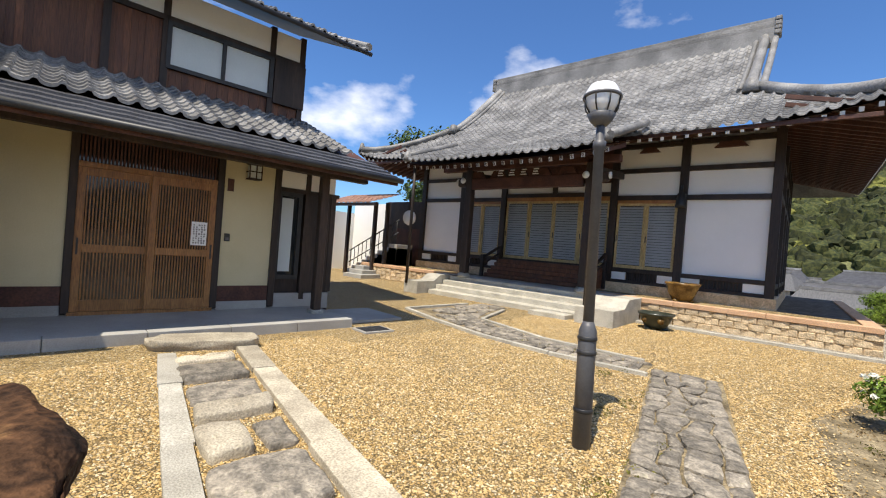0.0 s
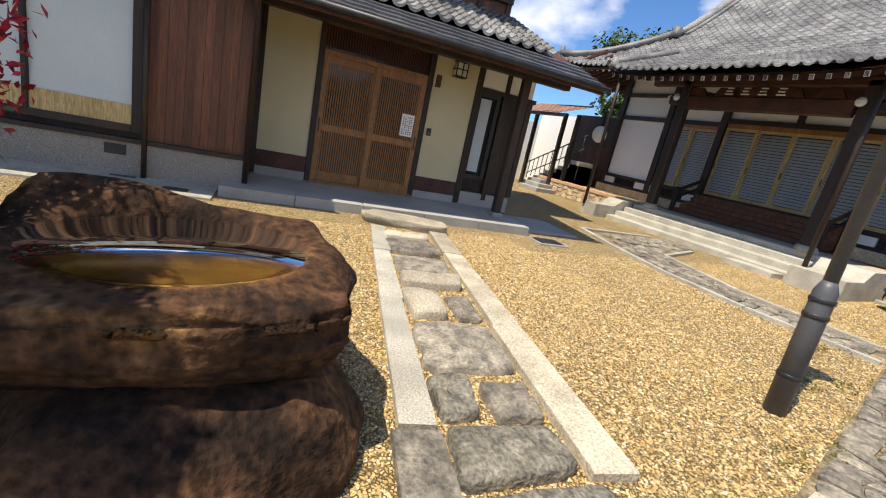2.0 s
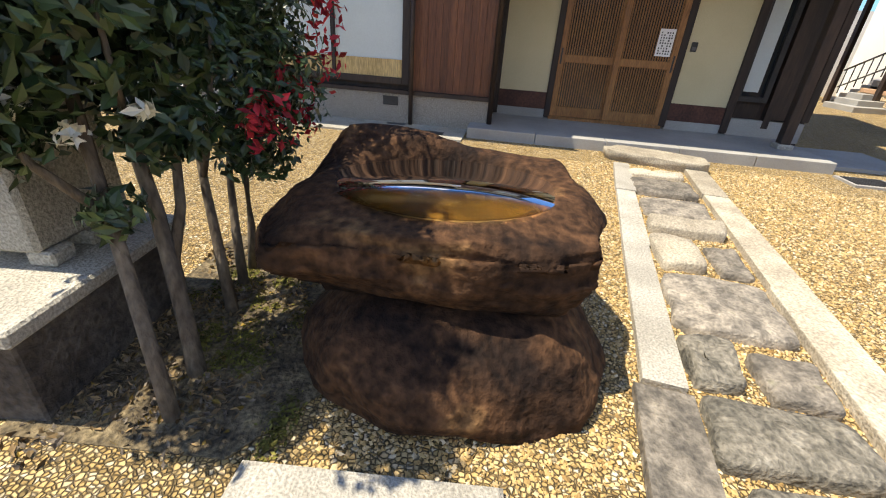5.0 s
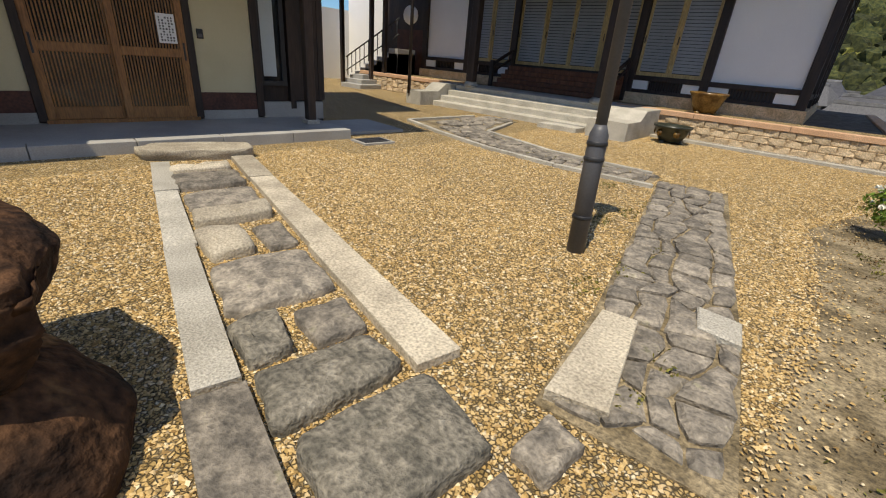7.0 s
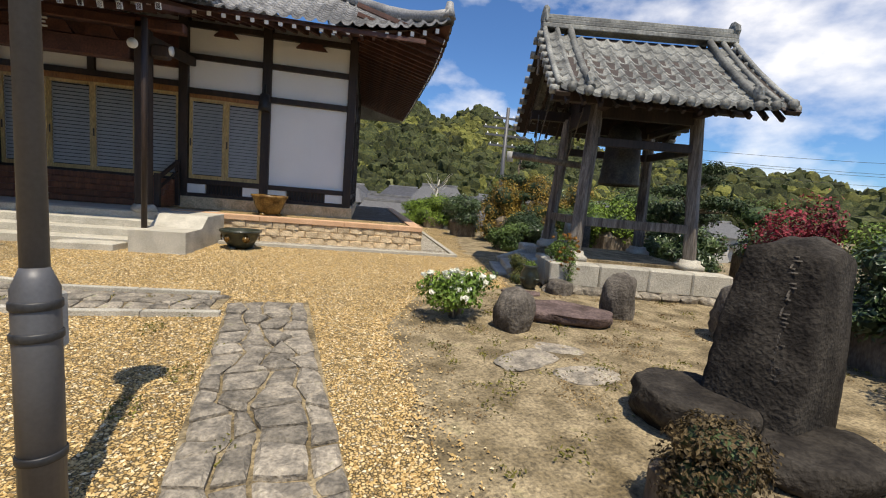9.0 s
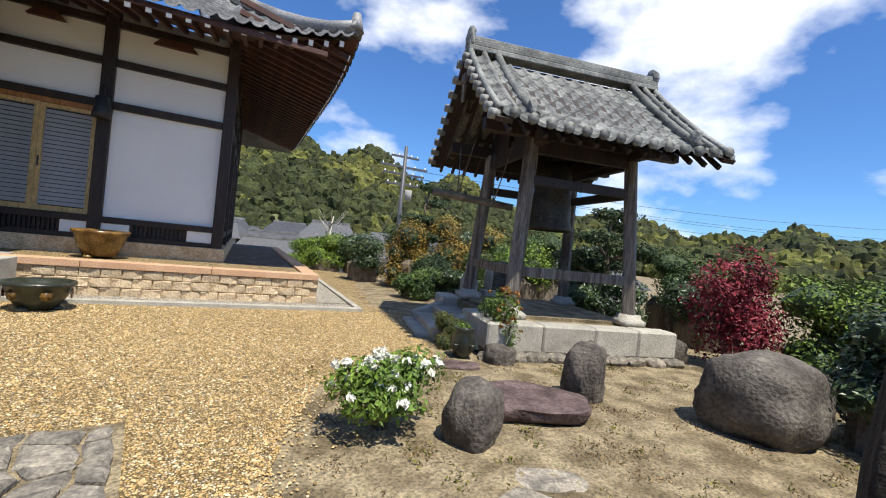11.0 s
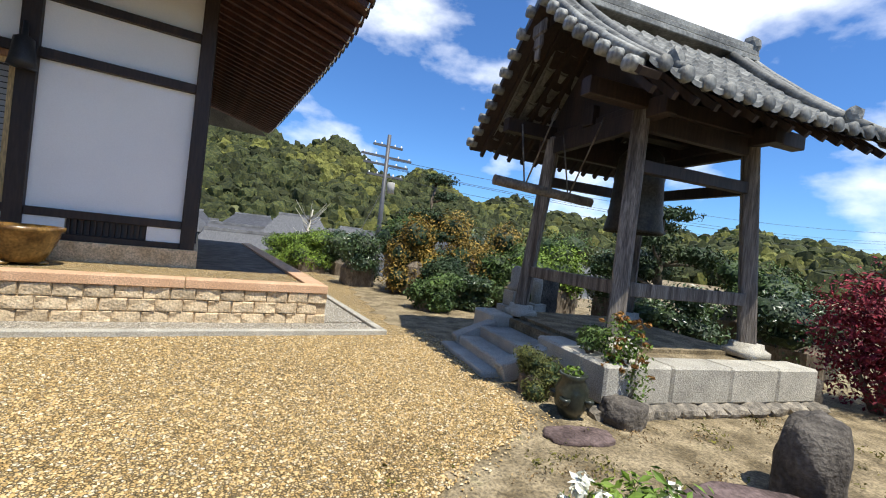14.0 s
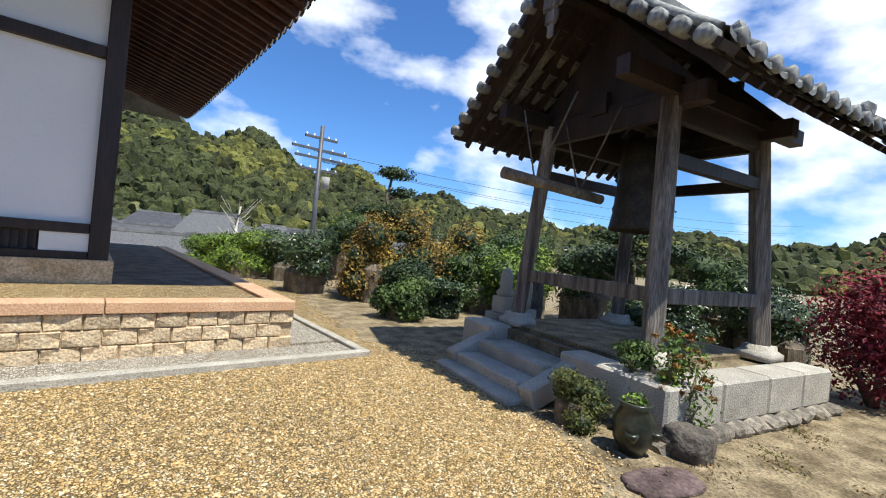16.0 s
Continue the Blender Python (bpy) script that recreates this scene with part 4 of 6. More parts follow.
# side window bay towards the hall
hbox("side_window_back", 2.98, 3.42, N0 - 0.14, N0 - 0.1, 0.7, 2.4, M_glass)
hbox("side_window_blind", 3.06, 3.3, N0 - 0.1, N0 - 0.09, 0.85, 2.3, M_frost)
for s0, s1, z0, z1 in ((2.98, 3.04, 0.7, 2.42), (3.38, 3.46, 0.7, 2.42), (3.04, 3.38, 0.7, 0.78), (3.04, 3.38, 2.34, 2.42)):
    hbox("side_window_frame", s0, s1, N0 - 0.1, N0 - 0.03, z0, z1, M_black)
hbox("white_panel", 2.98, 3.5, N0 - 0.12, N0 - 0.02, 2.5, 2.95, M_plaster)
hbox("white_panel", 3.6, 4.15, N0 - 0.12, N0 - 0.02, 2.5, 2.95, M_plaster)
hbox("mid_beam", 2.98, 4.25, N0 - 0.12, N0 + 0.0, 2.42, 2.5, M_dark_wood)
hbox("mid_post", 3.5, 3.6, N0 - 0.12, N0 + 0.0, 0.3, 2.95, M_dark_wood)
for k in range(5):
    hbox("dark_board", 3.6 + k * 0.12, 3.715 + k * 0.12, N0 - 0.1, N0 - 0.02 - 0.008 * (k % 2), 0.45, 2.42, M_dark_wood)
hbox("footing", 2.98, 4.15, N0 - 0.12, N0 - 0.01, 0.1, 0.42, M_concrete)
hbox("eave_post", 3.42, 3.57, 0.55, 0.7, 0.22, 2.78, M_dark_wood, bevel=0.01)
hbox("post_foot", 3.38, 3.61, 0.51, 0.74, 0.15, 0.22, M_granite, bevel=0.01)
hbox("eave_beam", -1.1, 4.4, 0.53, 0.7, 2.72, 2.9, M_dark_wood, bevel=0.01)
for s in (-1.0, 0.8, 2.4, 3.5):
    hbox("cross_beam", s - 0.05, s + 0.05, N0, 1.15, 2.85, 2.97, M_dark_wood)
porch = thing("entrance_step", "grey concrete entrance platform with a stone edge", "platform", kind="structure")
hbox("slab", -1.3, 3.85, N0 - 0.1, 1.2, -0.03, 0.15, M_concrete, porch)
for k in range(5):
    hbox("edge_stone", -1.3 + k * 1.03 + 0.004, -0.27 + k * 1.03 - 0.004, 1.2, 1.4, -0.03, 0.155, M_concrete, porch, 0.008)
hbox("drain_slab", 3.9, 5.2, -0.2, 1.1, -0.03, 0.05, M_concrete, porch)
grate = thing("drain_grate", "grey steel drain grate set in the gravel", "grate")
hbox("grate_frame", 3.75, 4.35, 1.55, 2.0, -0.02, 0.03, M_concrete, grate)
for k in range(12):
    hbox("grate_bar", 3.8 + k * 0.042, 3.82 + k * 0.042, 1.6, 1.95, 0.03, 0.042, M_black, grate)
# lean-to roof over the entrance: dark sheet edge, pantiles above
EV = (1.45, 2.82)


def lean_z(n):
    return EV[1] + (EV[0] - n) * 0.42


def house_point(s, n, z):
    return FLIP @ Vector((s, n, z))


o = new("sheet_roof", tiled("sheet_roof", -1.3, 4.6, -EV[0], -0.45, lambda u, v: house_point(u, -v, lean_z(-v)), lambda u, v: True, M_slate, 0.45, 0.24, 0.004))
o.parent = house
o = new("tiled_roof", tiled("tiled_roof", -1.0, 4.15, -0.45, 1.95, lambda u, v: house_point(u, -v, lean_z(-v) + 0.06), lambda u, v: True, M_tile))
o.parent = house
for z in (0.05,):
    bm = bmesh.new()
    q = [bm.verts.new(p) for p in ((-1.3, EV[0], EV[1] - z), (4.6, EV[0], EV[1] - z), (4.6, -2, lean_z(-2) - z), (-1.3, -2, lean_z(-2) - z))]
    bm.faces.new(q)
    hpart("roof_soffit", bm, M_red_wood)
hpart("gutter", tube_bm([(-1.35, EV[0] + 0.05, EV[1] - 0.05), (4.65, EV[0] + 0.05, EV[1] - 0.05)], 0.05, 10), M_black)
hbox("fascia", -1.3, 4.6, EV[0] - 0.05, EV[0] - 0.02, EV[1] - 0.14, EV[1] - 0.02, M_red_wood)
hpart("down_pipe", tube_bm([(-1.0, 0.95, 0.15), (-1.0, 0.95, 2.5), (-1.05, 1.4, 2.75)], 0.04, 10), M_dark_wood)
# boarded wing with the large window
for k in range(12):
    hbox("board", -2.28 + k * 0.108, -2.175 + k * 0.108, 0.8, 0.86 + 0.006 * (k % 2), 0.52, 3.0, M_plank)
for k in range(40):
    hbox("board", -9.2 + k * 0.108, -9.095 + k * 0.108, 0.8, 0.86 + 0.006 * (k % 2), 0.52, 3.0, M_plank)
hbox("pebble_footing", -12, -1.0, 0.75, 0.92, -0.05, 0.48, M_pebbledash)
hbox("footing_sill", -12, -1.0, 0.8, 0.95, 0.48, 0.54, M_dark_wood)
hbox("footing_vent", -2.75, -2.5, 0.9, 0.93, 0.3, 0.44, M_black)
hbox("wing_plaster", -12, -1.0, 0.78, 0.86, 3.0, 3.7, M_plaster)
big = tagged(new("window"), "large frosted window in a dark frame")
big.parent = house
hbox("pane", -4.7, -2.45, 0.84, 0.86, 0.78, 3.0, M_frost, big)
for s0, s1, z0, z1 in ((-4.8, -4.7, 0.62, 3.0), (-2.45, -2.33, 0.62, 3.0), (-4.7, -2.45, 0.62, 0.72), (-3.6, -3.54, 0.72, 3.0)):
    hbox("frame", s0, s1, 0.82, 0.92, z0, z1, M_dark_wood, big, 0.006)
hbox("lower_frame", -4.7, -2.45, 0.85, 0.89, 0.72, 0.98, M_pale_wood, big)
hpart("down_pipe", tube_bm([(-2.28, 0.98, 0.0), (-2.28, 0.98, 2.9)], 0.035, 10), M_dark_wood)
o = new("wing_roof", tiled("wing_roof", -9.0, -1.3, -1.9, 1.2, lambda u, v: house_point(u, -v, 3.62 + (v + 1.9) * 0.42), lambda u, v: True, M_tile))
o.parent = house
bm = bmesh.new()
q = [bm.verts.new(p) for p in ((-9, 1.9, 3.56), (-1.2, 1.9, 3.56), (-1.2, -1.2, 4.86), (-9, -1.2, 4.86))]
bm.faces.new(q)
hpart("wing_soffit", bm, M_dark_wood)
hpart("gutter", tube_bm([(-9, 1.95, 3.56), (-1.15, 1.95, 3.56)], 0.05, 8), M_black)
strip = thing("paving_strip", "pale concrete strip along the house footing", "paving", kind="structure")
hbox("concrete", -8, -1.34, 0.92, 1.75, -0.03, 0.03, M_granite, strip)
for s in (-2.5, -1.8):
    hbox("cover", s - 0.15, s + 0.15, 1.0 if s < -2 else 1.35, 1.08 if s < -2 else 1.55, 0.03, 0.038, M_black, strip)
# upper storey
UN = -1.9
hbox("upper_core", -9, 4.0, -8, UN - 0.05, 3.2, 6.2, M_dark_wood)
for k in range(76):
    s = -4.2 + k * 0.108
    hbox("upper_board", s, s + 0.105, UN - 0.05, UN + 0.006 * (k % 2), 3.4, 4.72 if 1.25 < s < 3.3 else 5.6, M_plank)
hbox("upper_plaster", -9, 4.0, UN - 0.05, UN + 0.02, 5.62, 6.2, M_plaster)
for s in (-2.0, 0.3, 1.2, 3.25, 3.95):
    hbox("upper_post", s - 0.06, s + 0.06, UN - 0.05, UN + 0.06, 4.0, 6.25, M_dark_wood)
hbox("upper_beam", -9, 4.02, UN - 0.05, UN + 0.06, 5.55, 5.65, M_dark_wood)
up = tagged(new("window"), "upper window with pale curtains in a dark frame")
up.parent = house
hbox("pane", 1.3, 3.2, UN, UN + 0.02, 4.72, 5.5, M_frost, up)
for s0, s1, z0, z1 in ((1.22, 1.3, 4.64, 5.56), (3.2, 3.28, 4.64, 5.56), (1.3, 3.2, 4.64, 4.72), (1.3, 3.2, 5.48, 5.56), (2.22, 2.29, 4.72, 5.48)):
    hbox("frame", s0, s1, UN, UN + 0.08, z0, z1, M_black, up)
hbox("shutter_box", 3.3, 4.02, UN, UN + 0.1, 4.55, 5.55, M_dark_wood)
hbox("cable_box", -0.2, 2.2, UN, UN + 0.08, 4.02, 4.1, M_dark_wood)
o = new("upper_roof", tiled("upper_roof", -9, 5.1, 0.75, 5.0, lambda u, v: house_point(u, -v, 6.05 + (v - 0.75) * 0.42), lambda u, v: True, M_tile))
o.parent = house
bm = bmesh.new()
q = [bm.verts.new(p) for p in ((-9, -0.75, 5.98), (5.1, -0.75, 5.98), (5.1, -5, 7.75), (-9, -5, 7.75))]
bm.faces.new(q)
hpart("upper_soffit", bm, M_dark_wood)
hpart("gutter", tube_bm([(-9, -0.7, 5.97), (5.1, -0.7, 5.97)], 0.05, 8), M_black)
hpart("verge_tiles", tube_bm([(5.05, -0.75, 6.15), (5.05, -5, 7.93)], 0.09, 8), M_tile)

# ---- covered stair between house and hall ----
stair = thing("side_stair", "concrete stair with a dark rail under a small reddish roof", "stair", kind="structure")
for k in range(9):
    part("tread", box_bm(-14.4 + 0.36 * k, -11.0, 14.9, 15.9, -0.05, 0.17 * (k + 1), 0.01), M_concrete, stair)
for k in range(3):
    part("tread", box_bm(-12.4, -11.2 - 0.3 * k, 13.2 + 0.3 * k, 14.8, -0.05, 0.16 * (k + 1), 0.01), M_concrete, stair)
part("rail", tube_bm([(-14.2, 14.85, 1.05), (-10.9, 14.85, 2.6)], 0.03, 8), M_black, stair)
part("rail", tube_bm([(-14.2, 14.85, 0.5), (-10.9, 14.85, 2.05)], 0.025, 8), M_black, stair)
for k in range(12):
    x = -14.1 + 0.28 * k
    part("baluster", tube_bm([(x, 14.85, 0.3 + 0.132 * k), (x, 14.85, 1.1 + 0.132 * k)], 0.018, 6), M_black, stair)
for x, y in ((-13.6, 14.2), (-11.75, 14.2), (-11.2, 14.4)):
    part("roof_post", box_bm(x - 0.07, x + 0.07, y - 0.07, y + 0.07, 0, 3.3), M_dark_wood, stair)
o = new("stair_roof", tiled("stair_roof", -14.6, -10.8, 13.3, 15.2, lambda u, v: (u, v, 3.2 + (v - 13.3) * 0.32), lambda u, v: True, M_red_sheet, 0.3, 0.3, 0.02))
o.parent = stair
part("eave_board", box_bm(-14.6, -10.8, 13.32, 13.4, 3.05, 3.18), M_dark_wood, stair)
thing("wall_passage", "pale plastered wall behind the covered stair", "wall", box_bm(-16.0, -13.4, 16.4, 16.6, -0.1, 3.5), M_plaster, kind="structure")
thing("wall_passage", "dark boarded wall at the end of the covered stair", "wall", box_bm(-13.4, -10.75, 16.4, 16.6, -0.1, 3.6), M_dark_wood, kind="structure")
drum = thing("white_drum", "round pale drum hanging under the passage roof", "drum", lathe_bm([(0.0, -0.1), (0.3, -0.1), (0.34, 0.0), (0.3, 0.1), (0.0, 0.1)], 20), M_plaster, at=Matrix.Translation((-10.75, 15.3, 2.75)) @ Matrix.Rotation(math.pi / 2, 4, "X"))
part("bracket", box_bm(-0.04, 0.04, 0.3, 0.9, -0.04, 0.04), M_dark_wood, drum)
thing("wall_west", "pale plastered wall closing the yard", "wall", box_bm(-16.3, -16, -9, 27, -0.1, 3.0), M_plaster, kind="structure")
thing("dark_gate", "dark red-brown boarded gate at the end of the passage", "gate", box_bm(-12.4, -10.85, 16.2, 16.3, 0.3, 2.3), M_red_wood)

# ---- bell tower ----
TROT = radians(-11)
TC = Vector((7.6, 11.58, 0))
TW = Matrix.Translation(TC) @ Matrix.Rotation(TROT, 4, "Z")
tower = thing("bell_tower", "open timber bell tower with a tiled gable roof", "bell tower", at=TW)
terrace = thing("bell_terrace", "raised terrace of large pale granite blocks", "terrace", at=TW, kind="structure")
TZ = 0.5
part("fill", box_bm(-1.3, 1.45, -1.25, 1.6, -0.1, TZ - 0.03), M_soil, terrace)
part("paving", box_bm(-1.15, 1.2, -0.95, 1.4, TZ - 0.05, TZ + 0.02), M_soil, terrace)
rng = random.Random(2)
for k, (a, b) in enumerate(((-1.6, -0.75), (-0.74, 0.1), (0.11, 0.85), (0.86, 1.55))):
    part("granite_block", box_bm(a, b, -1.62, -1.24, 0.1, TZ, 0.025), M_granite, terrace)
for k, (a, b) in enumerate(((-1.24, -0.35), (0.95, 1.65))):
    part("granite_block", box_bm(-1.6, -1.22, a, b, 0.0, TZ, 0.025), M_granite, terrace)
for k in range(10):
    part("base_stone", rock_bm((0.2, 0.14, 0.14), k + 40, 0.3, 2, boxy=0.5), M_paving, terrace).location = (-1.5 + k * 0.33, -1.6, -0.03)
for a, z in ((0.3, 0.33), (0.62, 0.17)):
    part("step", box_bm(-1.6 - a + 0.1, -1.24, -0.32, 0.92, -0.05, z, 0.02), M_granite, terrace)
part("step", box_bm(-2.35, -1.95, -0.45, 1.05, -0.05, 0.05, 0.02), M_granite, terrace)
for y in (-0.5, 1.0):
    part("cheek_stone", beam_bm((-1.5, y, 0.32), (-2.15, y, 0.06), 0.2, 0.24, 0.02), M_granite, terrace)
PB, PT, PH = 1.06, 0.9, 3.35
for sx in (1, -1):
    for sy in (1, -1):
        part("post", beam_bm((sx * PB, sy * PB, TZ + 0.16), (sx * PT, sy * PT, PH), 0.19, 0.19, 0.02), M_grey_wood, tower)
        part("post_stone", lathe_bm([(0.27, TZ), (0.27, TZ + 0.08), (0.2, TZ + 0.12), (0.19, TZ + 0.18)], 4, (0, 0)), M_granite, tower).matrix_local = Matrix.Translation((sx * PB, sy * PB, 0)) @ Matrix.Rotation(math.pi / 4, 4, "Z")
for z, w in ((1.22, 0.16), (2.66, 0.15), (3.2, 0.24)):
    q = PB + (PT - PB) * (z - TZ) / (PH - TZ)
    for s in (1, -1):
        if not (z < 2 and s > 0):
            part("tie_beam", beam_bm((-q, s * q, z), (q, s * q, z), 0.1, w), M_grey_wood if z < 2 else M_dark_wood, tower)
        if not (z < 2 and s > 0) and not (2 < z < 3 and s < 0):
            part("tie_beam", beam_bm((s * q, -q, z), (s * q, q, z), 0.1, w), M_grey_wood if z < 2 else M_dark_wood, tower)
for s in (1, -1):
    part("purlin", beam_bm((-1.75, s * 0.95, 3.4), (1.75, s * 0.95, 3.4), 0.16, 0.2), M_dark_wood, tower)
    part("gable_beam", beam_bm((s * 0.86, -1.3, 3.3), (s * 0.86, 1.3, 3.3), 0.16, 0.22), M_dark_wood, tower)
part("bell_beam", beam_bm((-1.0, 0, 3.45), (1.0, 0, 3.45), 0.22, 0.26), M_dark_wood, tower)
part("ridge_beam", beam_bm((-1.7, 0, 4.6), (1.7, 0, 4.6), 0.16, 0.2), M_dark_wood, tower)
TE, TX, TEZ, TRZ = 1.95, 1.85, 3.2, 4.85


def tower_z(v):
    k = 1 - abs(v) / TE
    return TEZ + (TRZ - TEZ) * (0.8 * k + 0.2 * k * k)


for s in (1, -1):
    o = new("roof_slope", tiled("roof_slope", -TX, TX, -TE, 0.0, lambda u, v: (u, s * v, tower_z(v) + 0.1 * (abs(u) / TX) ** 4), lambda u, v: True, M_old_tile, 0.25, 0.22, 0.04))
    o.parent = tower
    rows = [[(x, s * -TE, TEZ - 0.06 + 0.1 * (abs(x) / TX) ** 4) for x in (-TX, -1, 0, 1, TX)], [(x, 0, TRZ - 0.08) for x in (-TX, -1, 0, 1, TX)]]
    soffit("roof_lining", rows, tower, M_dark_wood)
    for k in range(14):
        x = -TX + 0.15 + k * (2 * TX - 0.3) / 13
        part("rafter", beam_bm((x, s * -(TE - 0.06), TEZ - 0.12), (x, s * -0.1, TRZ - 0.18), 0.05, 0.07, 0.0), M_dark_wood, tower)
    for k in range(14):
        x = -TX + 0.125 + 0.05 + k * 0.265
        part("eave_tile", lathe_bm([(0.0, -0.03), (0.075, -0.03), (0.075, 0.04), (0.0, 0.04)], 10), M_old_tile, tower).matrix_local = Matrix.Translation((x, s * -TE, TEZ + 0.03 + 0.1 * (abs(x) / TX) ** 4)) @ Matrix.Rotation(math.pi / 2, 4, "X")
    for e in (1, -1):
        part("bargeboard", beam_bm((e * (TX - 0.05), s * -TE, TEZ - 0.02), (e * (TX - 0.05), 0, TRZ - 0.1), 0.22, 0.07, 0.0), M_dark_wood, tower)
        for off in (0.0, 0.24, 0.5):
            pts = [(e * (TX - off), s * -y, tower_z(y) + 0.09) for y in (1.9, 1.4, 0.9, 0.4, 0.0)]
            part("verge_roll", tube_bm(pts, 0.05 if off < 0.4 else 0.065, 8), M_old_tile, tower)
        for k in range(9):
            y = 1.85 - k * 0.21
            part("verge_tile", lathe_bm([(0.0, -0.1), (0.075, -0.1), (0.075, 0.05), (0.0, 0.05)], 10), M_old_tile, tower).matrix_local = Matrix.Translation((e * (TX + 0.04), s * -y, tower_z(y) + 0.0)) @ Matrix.Rotation(math.pi / 2, 4, "Y")
        part("corner_ornament", rock_bm((0.085, 0.085, 0.19), 3 + e, 0.4, 2), M_old_tile, tower).location = (e * (TX - 0.5), s * -1.75, tower_z(1.75) + 0.08)
ridge = bmesh.new()
for w, z in ((0.3, 0.0), (0.26, 0.09), (0.2, 0.18)):
    add_box(ridge, -TX - 0.05, TX + 0.05, -w / 2, w / 2, TRZ + z - 0.02, TRZ + z + 0.065, 0.012)
for v in ridge.verts:
    v.co.z += 0.06 * (abs(v.co.x) / TX) ** 4 - 0.05
part("ridge", ridge, M_old_tile, tower)
for e in (1, -1):
    part("ridge_ornament", rock_bm((0.08, 0.16, 0.3), 9 + e, 0.35, 2), M_old_tile, tower).location = (e * TX, 0, TRZ + 0.1)
    gb2 = bmesh.new()
    add_box(gb2, -0.03, 0.03, -0.16, 0.16, 0, 0.2, 0.03)
    add_box(gb2, -0.028, 0.028, -0.1, 0.1, -0.18, 0.02, 0.04)
    add_box(gb2, -0.026, 0.026, -0.05, 0.05, -0.32, -0.16, 0.02)
    part("gable_pendant", gb2, M_grey_wood, tower, "carved grey gable pendant").location = (e * (TX + 0.02), 0, TRZ - 0.55)
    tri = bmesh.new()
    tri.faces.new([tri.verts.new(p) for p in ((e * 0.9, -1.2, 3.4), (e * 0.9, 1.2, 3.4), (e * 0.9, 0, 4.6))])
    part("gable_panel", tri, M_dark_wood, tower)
bell = thing("temple_bell", "large dark bronze bell hanging under the tower roof", "bell", at=TW)
part("body", lathe_bm([(0.0, 3.2), (0.1, 3.2), (0.2, 3.17), (0.3, 3.05), (0.33, 2.8), (0.345, 2.75), (0.335, 2.7), (0.36, 2.3), (0.375, 2.26), (0.365, 2.2), (0.4, 2.0), (0.4, 1.96), (0.36, 1.96), (0.33, 2.2), (0.0, 2.9)], 36), M_bronze, bell)
part("hanger", tube_bm([(0, 0, 3.18), (0, 0, 3.42)], 0.05, 8), M_black, bell)
log = thing("bell_striker_log", "bare log striker hung on ropes beside the bell", "striker", at=TW)
L0, L1 = TW.inverted() @ Vector((5.5, 12.2, 2.42)), TW.inverted() @ Vector((6.9, 11.78, 2.3))
part("log", tube_bm([L0, L0.lerp(L1, 0.5), L1], [0.07, 0.068, 0.062], 12), M_bark, log, "peeling grey log")
for x, y, z in (L0.lerp(L1, 0.3), L0.lerp(L1, 0.75)):
    for d in (-0.45, 0.45):
        part("rope", tube_bm([(x, y, z), (x + 0.1, y + d, 3.35)], 0.012, 6), M_bark, log)

# ---- yard: lamp, paths ----
street = thing("street_lamp", "grey metal yard lamp with a white globe", "lamp post")
part("lower_pole", lathe_bm([(0.075, 0.0), (0.075, 0.98), (0.06, 1.02), (0.045, 1.06)], 20), M_metal, street)
part("upper_pole", lathe_bm([(0.045, 1.05), (0.042, 2.55), (0.055, 2.56), (0.055, 2.62), (0.036, 2.63), (0.036, 2.78)], 20), M_metal, street)
for z in (0.3, 0.78, 0.9):
    part("band", lathe_bm([(0.078, z), (0.082, z + 0.005), (0.082, z + 0.03), (0.078, z + 0.035)], 20), M_black, street)
part("fuse_box", box_bm(-0.06, 0.04, 0.06, 0.12, 0.72, 0.95, 0.01), M_concrete, street)
part("cup", lathe_bm([(0.05, 2.76), (0.09, 2.8), (0.12, 2.86), (0.1, 2.87), (0.0, 2.86)], 20), M_metal, street)
part("globe", lathe_bm([(0.0, 2.84), (0.09, 2.86), (0.135, 2.93), (0.15, 3.0), (0.145, 3.06), (0.11, 3.12), (0.0, 3.15)], 28), M_globe, street, "white milk glass globe")
part("cage_ring", lathe_bm([(0.152, 3.0), (0.165, 3.005), (0.165, 3.025), (0.152, 3.03)], 28), M_metal, street)
for k in range(8):
    a = k * math.tau / 8
    part("cage_rib", tube_bm([(r * math.cos(a), r * math.sin(a), z) for r, z in ((0.1, 2.85), (0.147, 2.93), (0.158, 3.02))], 0.007, 6), M_black, street)
street.matrix_world = Matrix.Translation((1.34, 5.36, -0.01)) @ Matrix.Rotation(radians(-2.6), 4, "X") @ Matrix.Rotation(radians(-2.0), 4, "Y")


def strip_slabs(owner, a, b, w, lengths, z, material, seed):
    """Dressed slabs laid end to end from a to b."""
    r = random.Random(seed)
    a, b = Vector(a), Vector(b)
    d = (b - a).normalized()
    n = Vector((-d.y, d.x))
    p = 0.0
    total = sum(lengths)
    for q in lengths:
        q = q / total * (b - a).length
        c0, c1 = a + d * (p + 0.008), a + d * (p + q - 0.008)
        j = lambda: r.uniform(-0.012, 0.012)
        poly = [c0 - n * (w / 2 + j()), c1 - n * (w / 2 + j()), c1 + n * (w / 2 + j()), c0 + n * (w / 2 + j())]
        part("edging_slab", prism_bm([tuple(v) for v in poly], -0.03, z + r.uniform(-0.008, 0.008), 0.012), material, owner)
        p += q


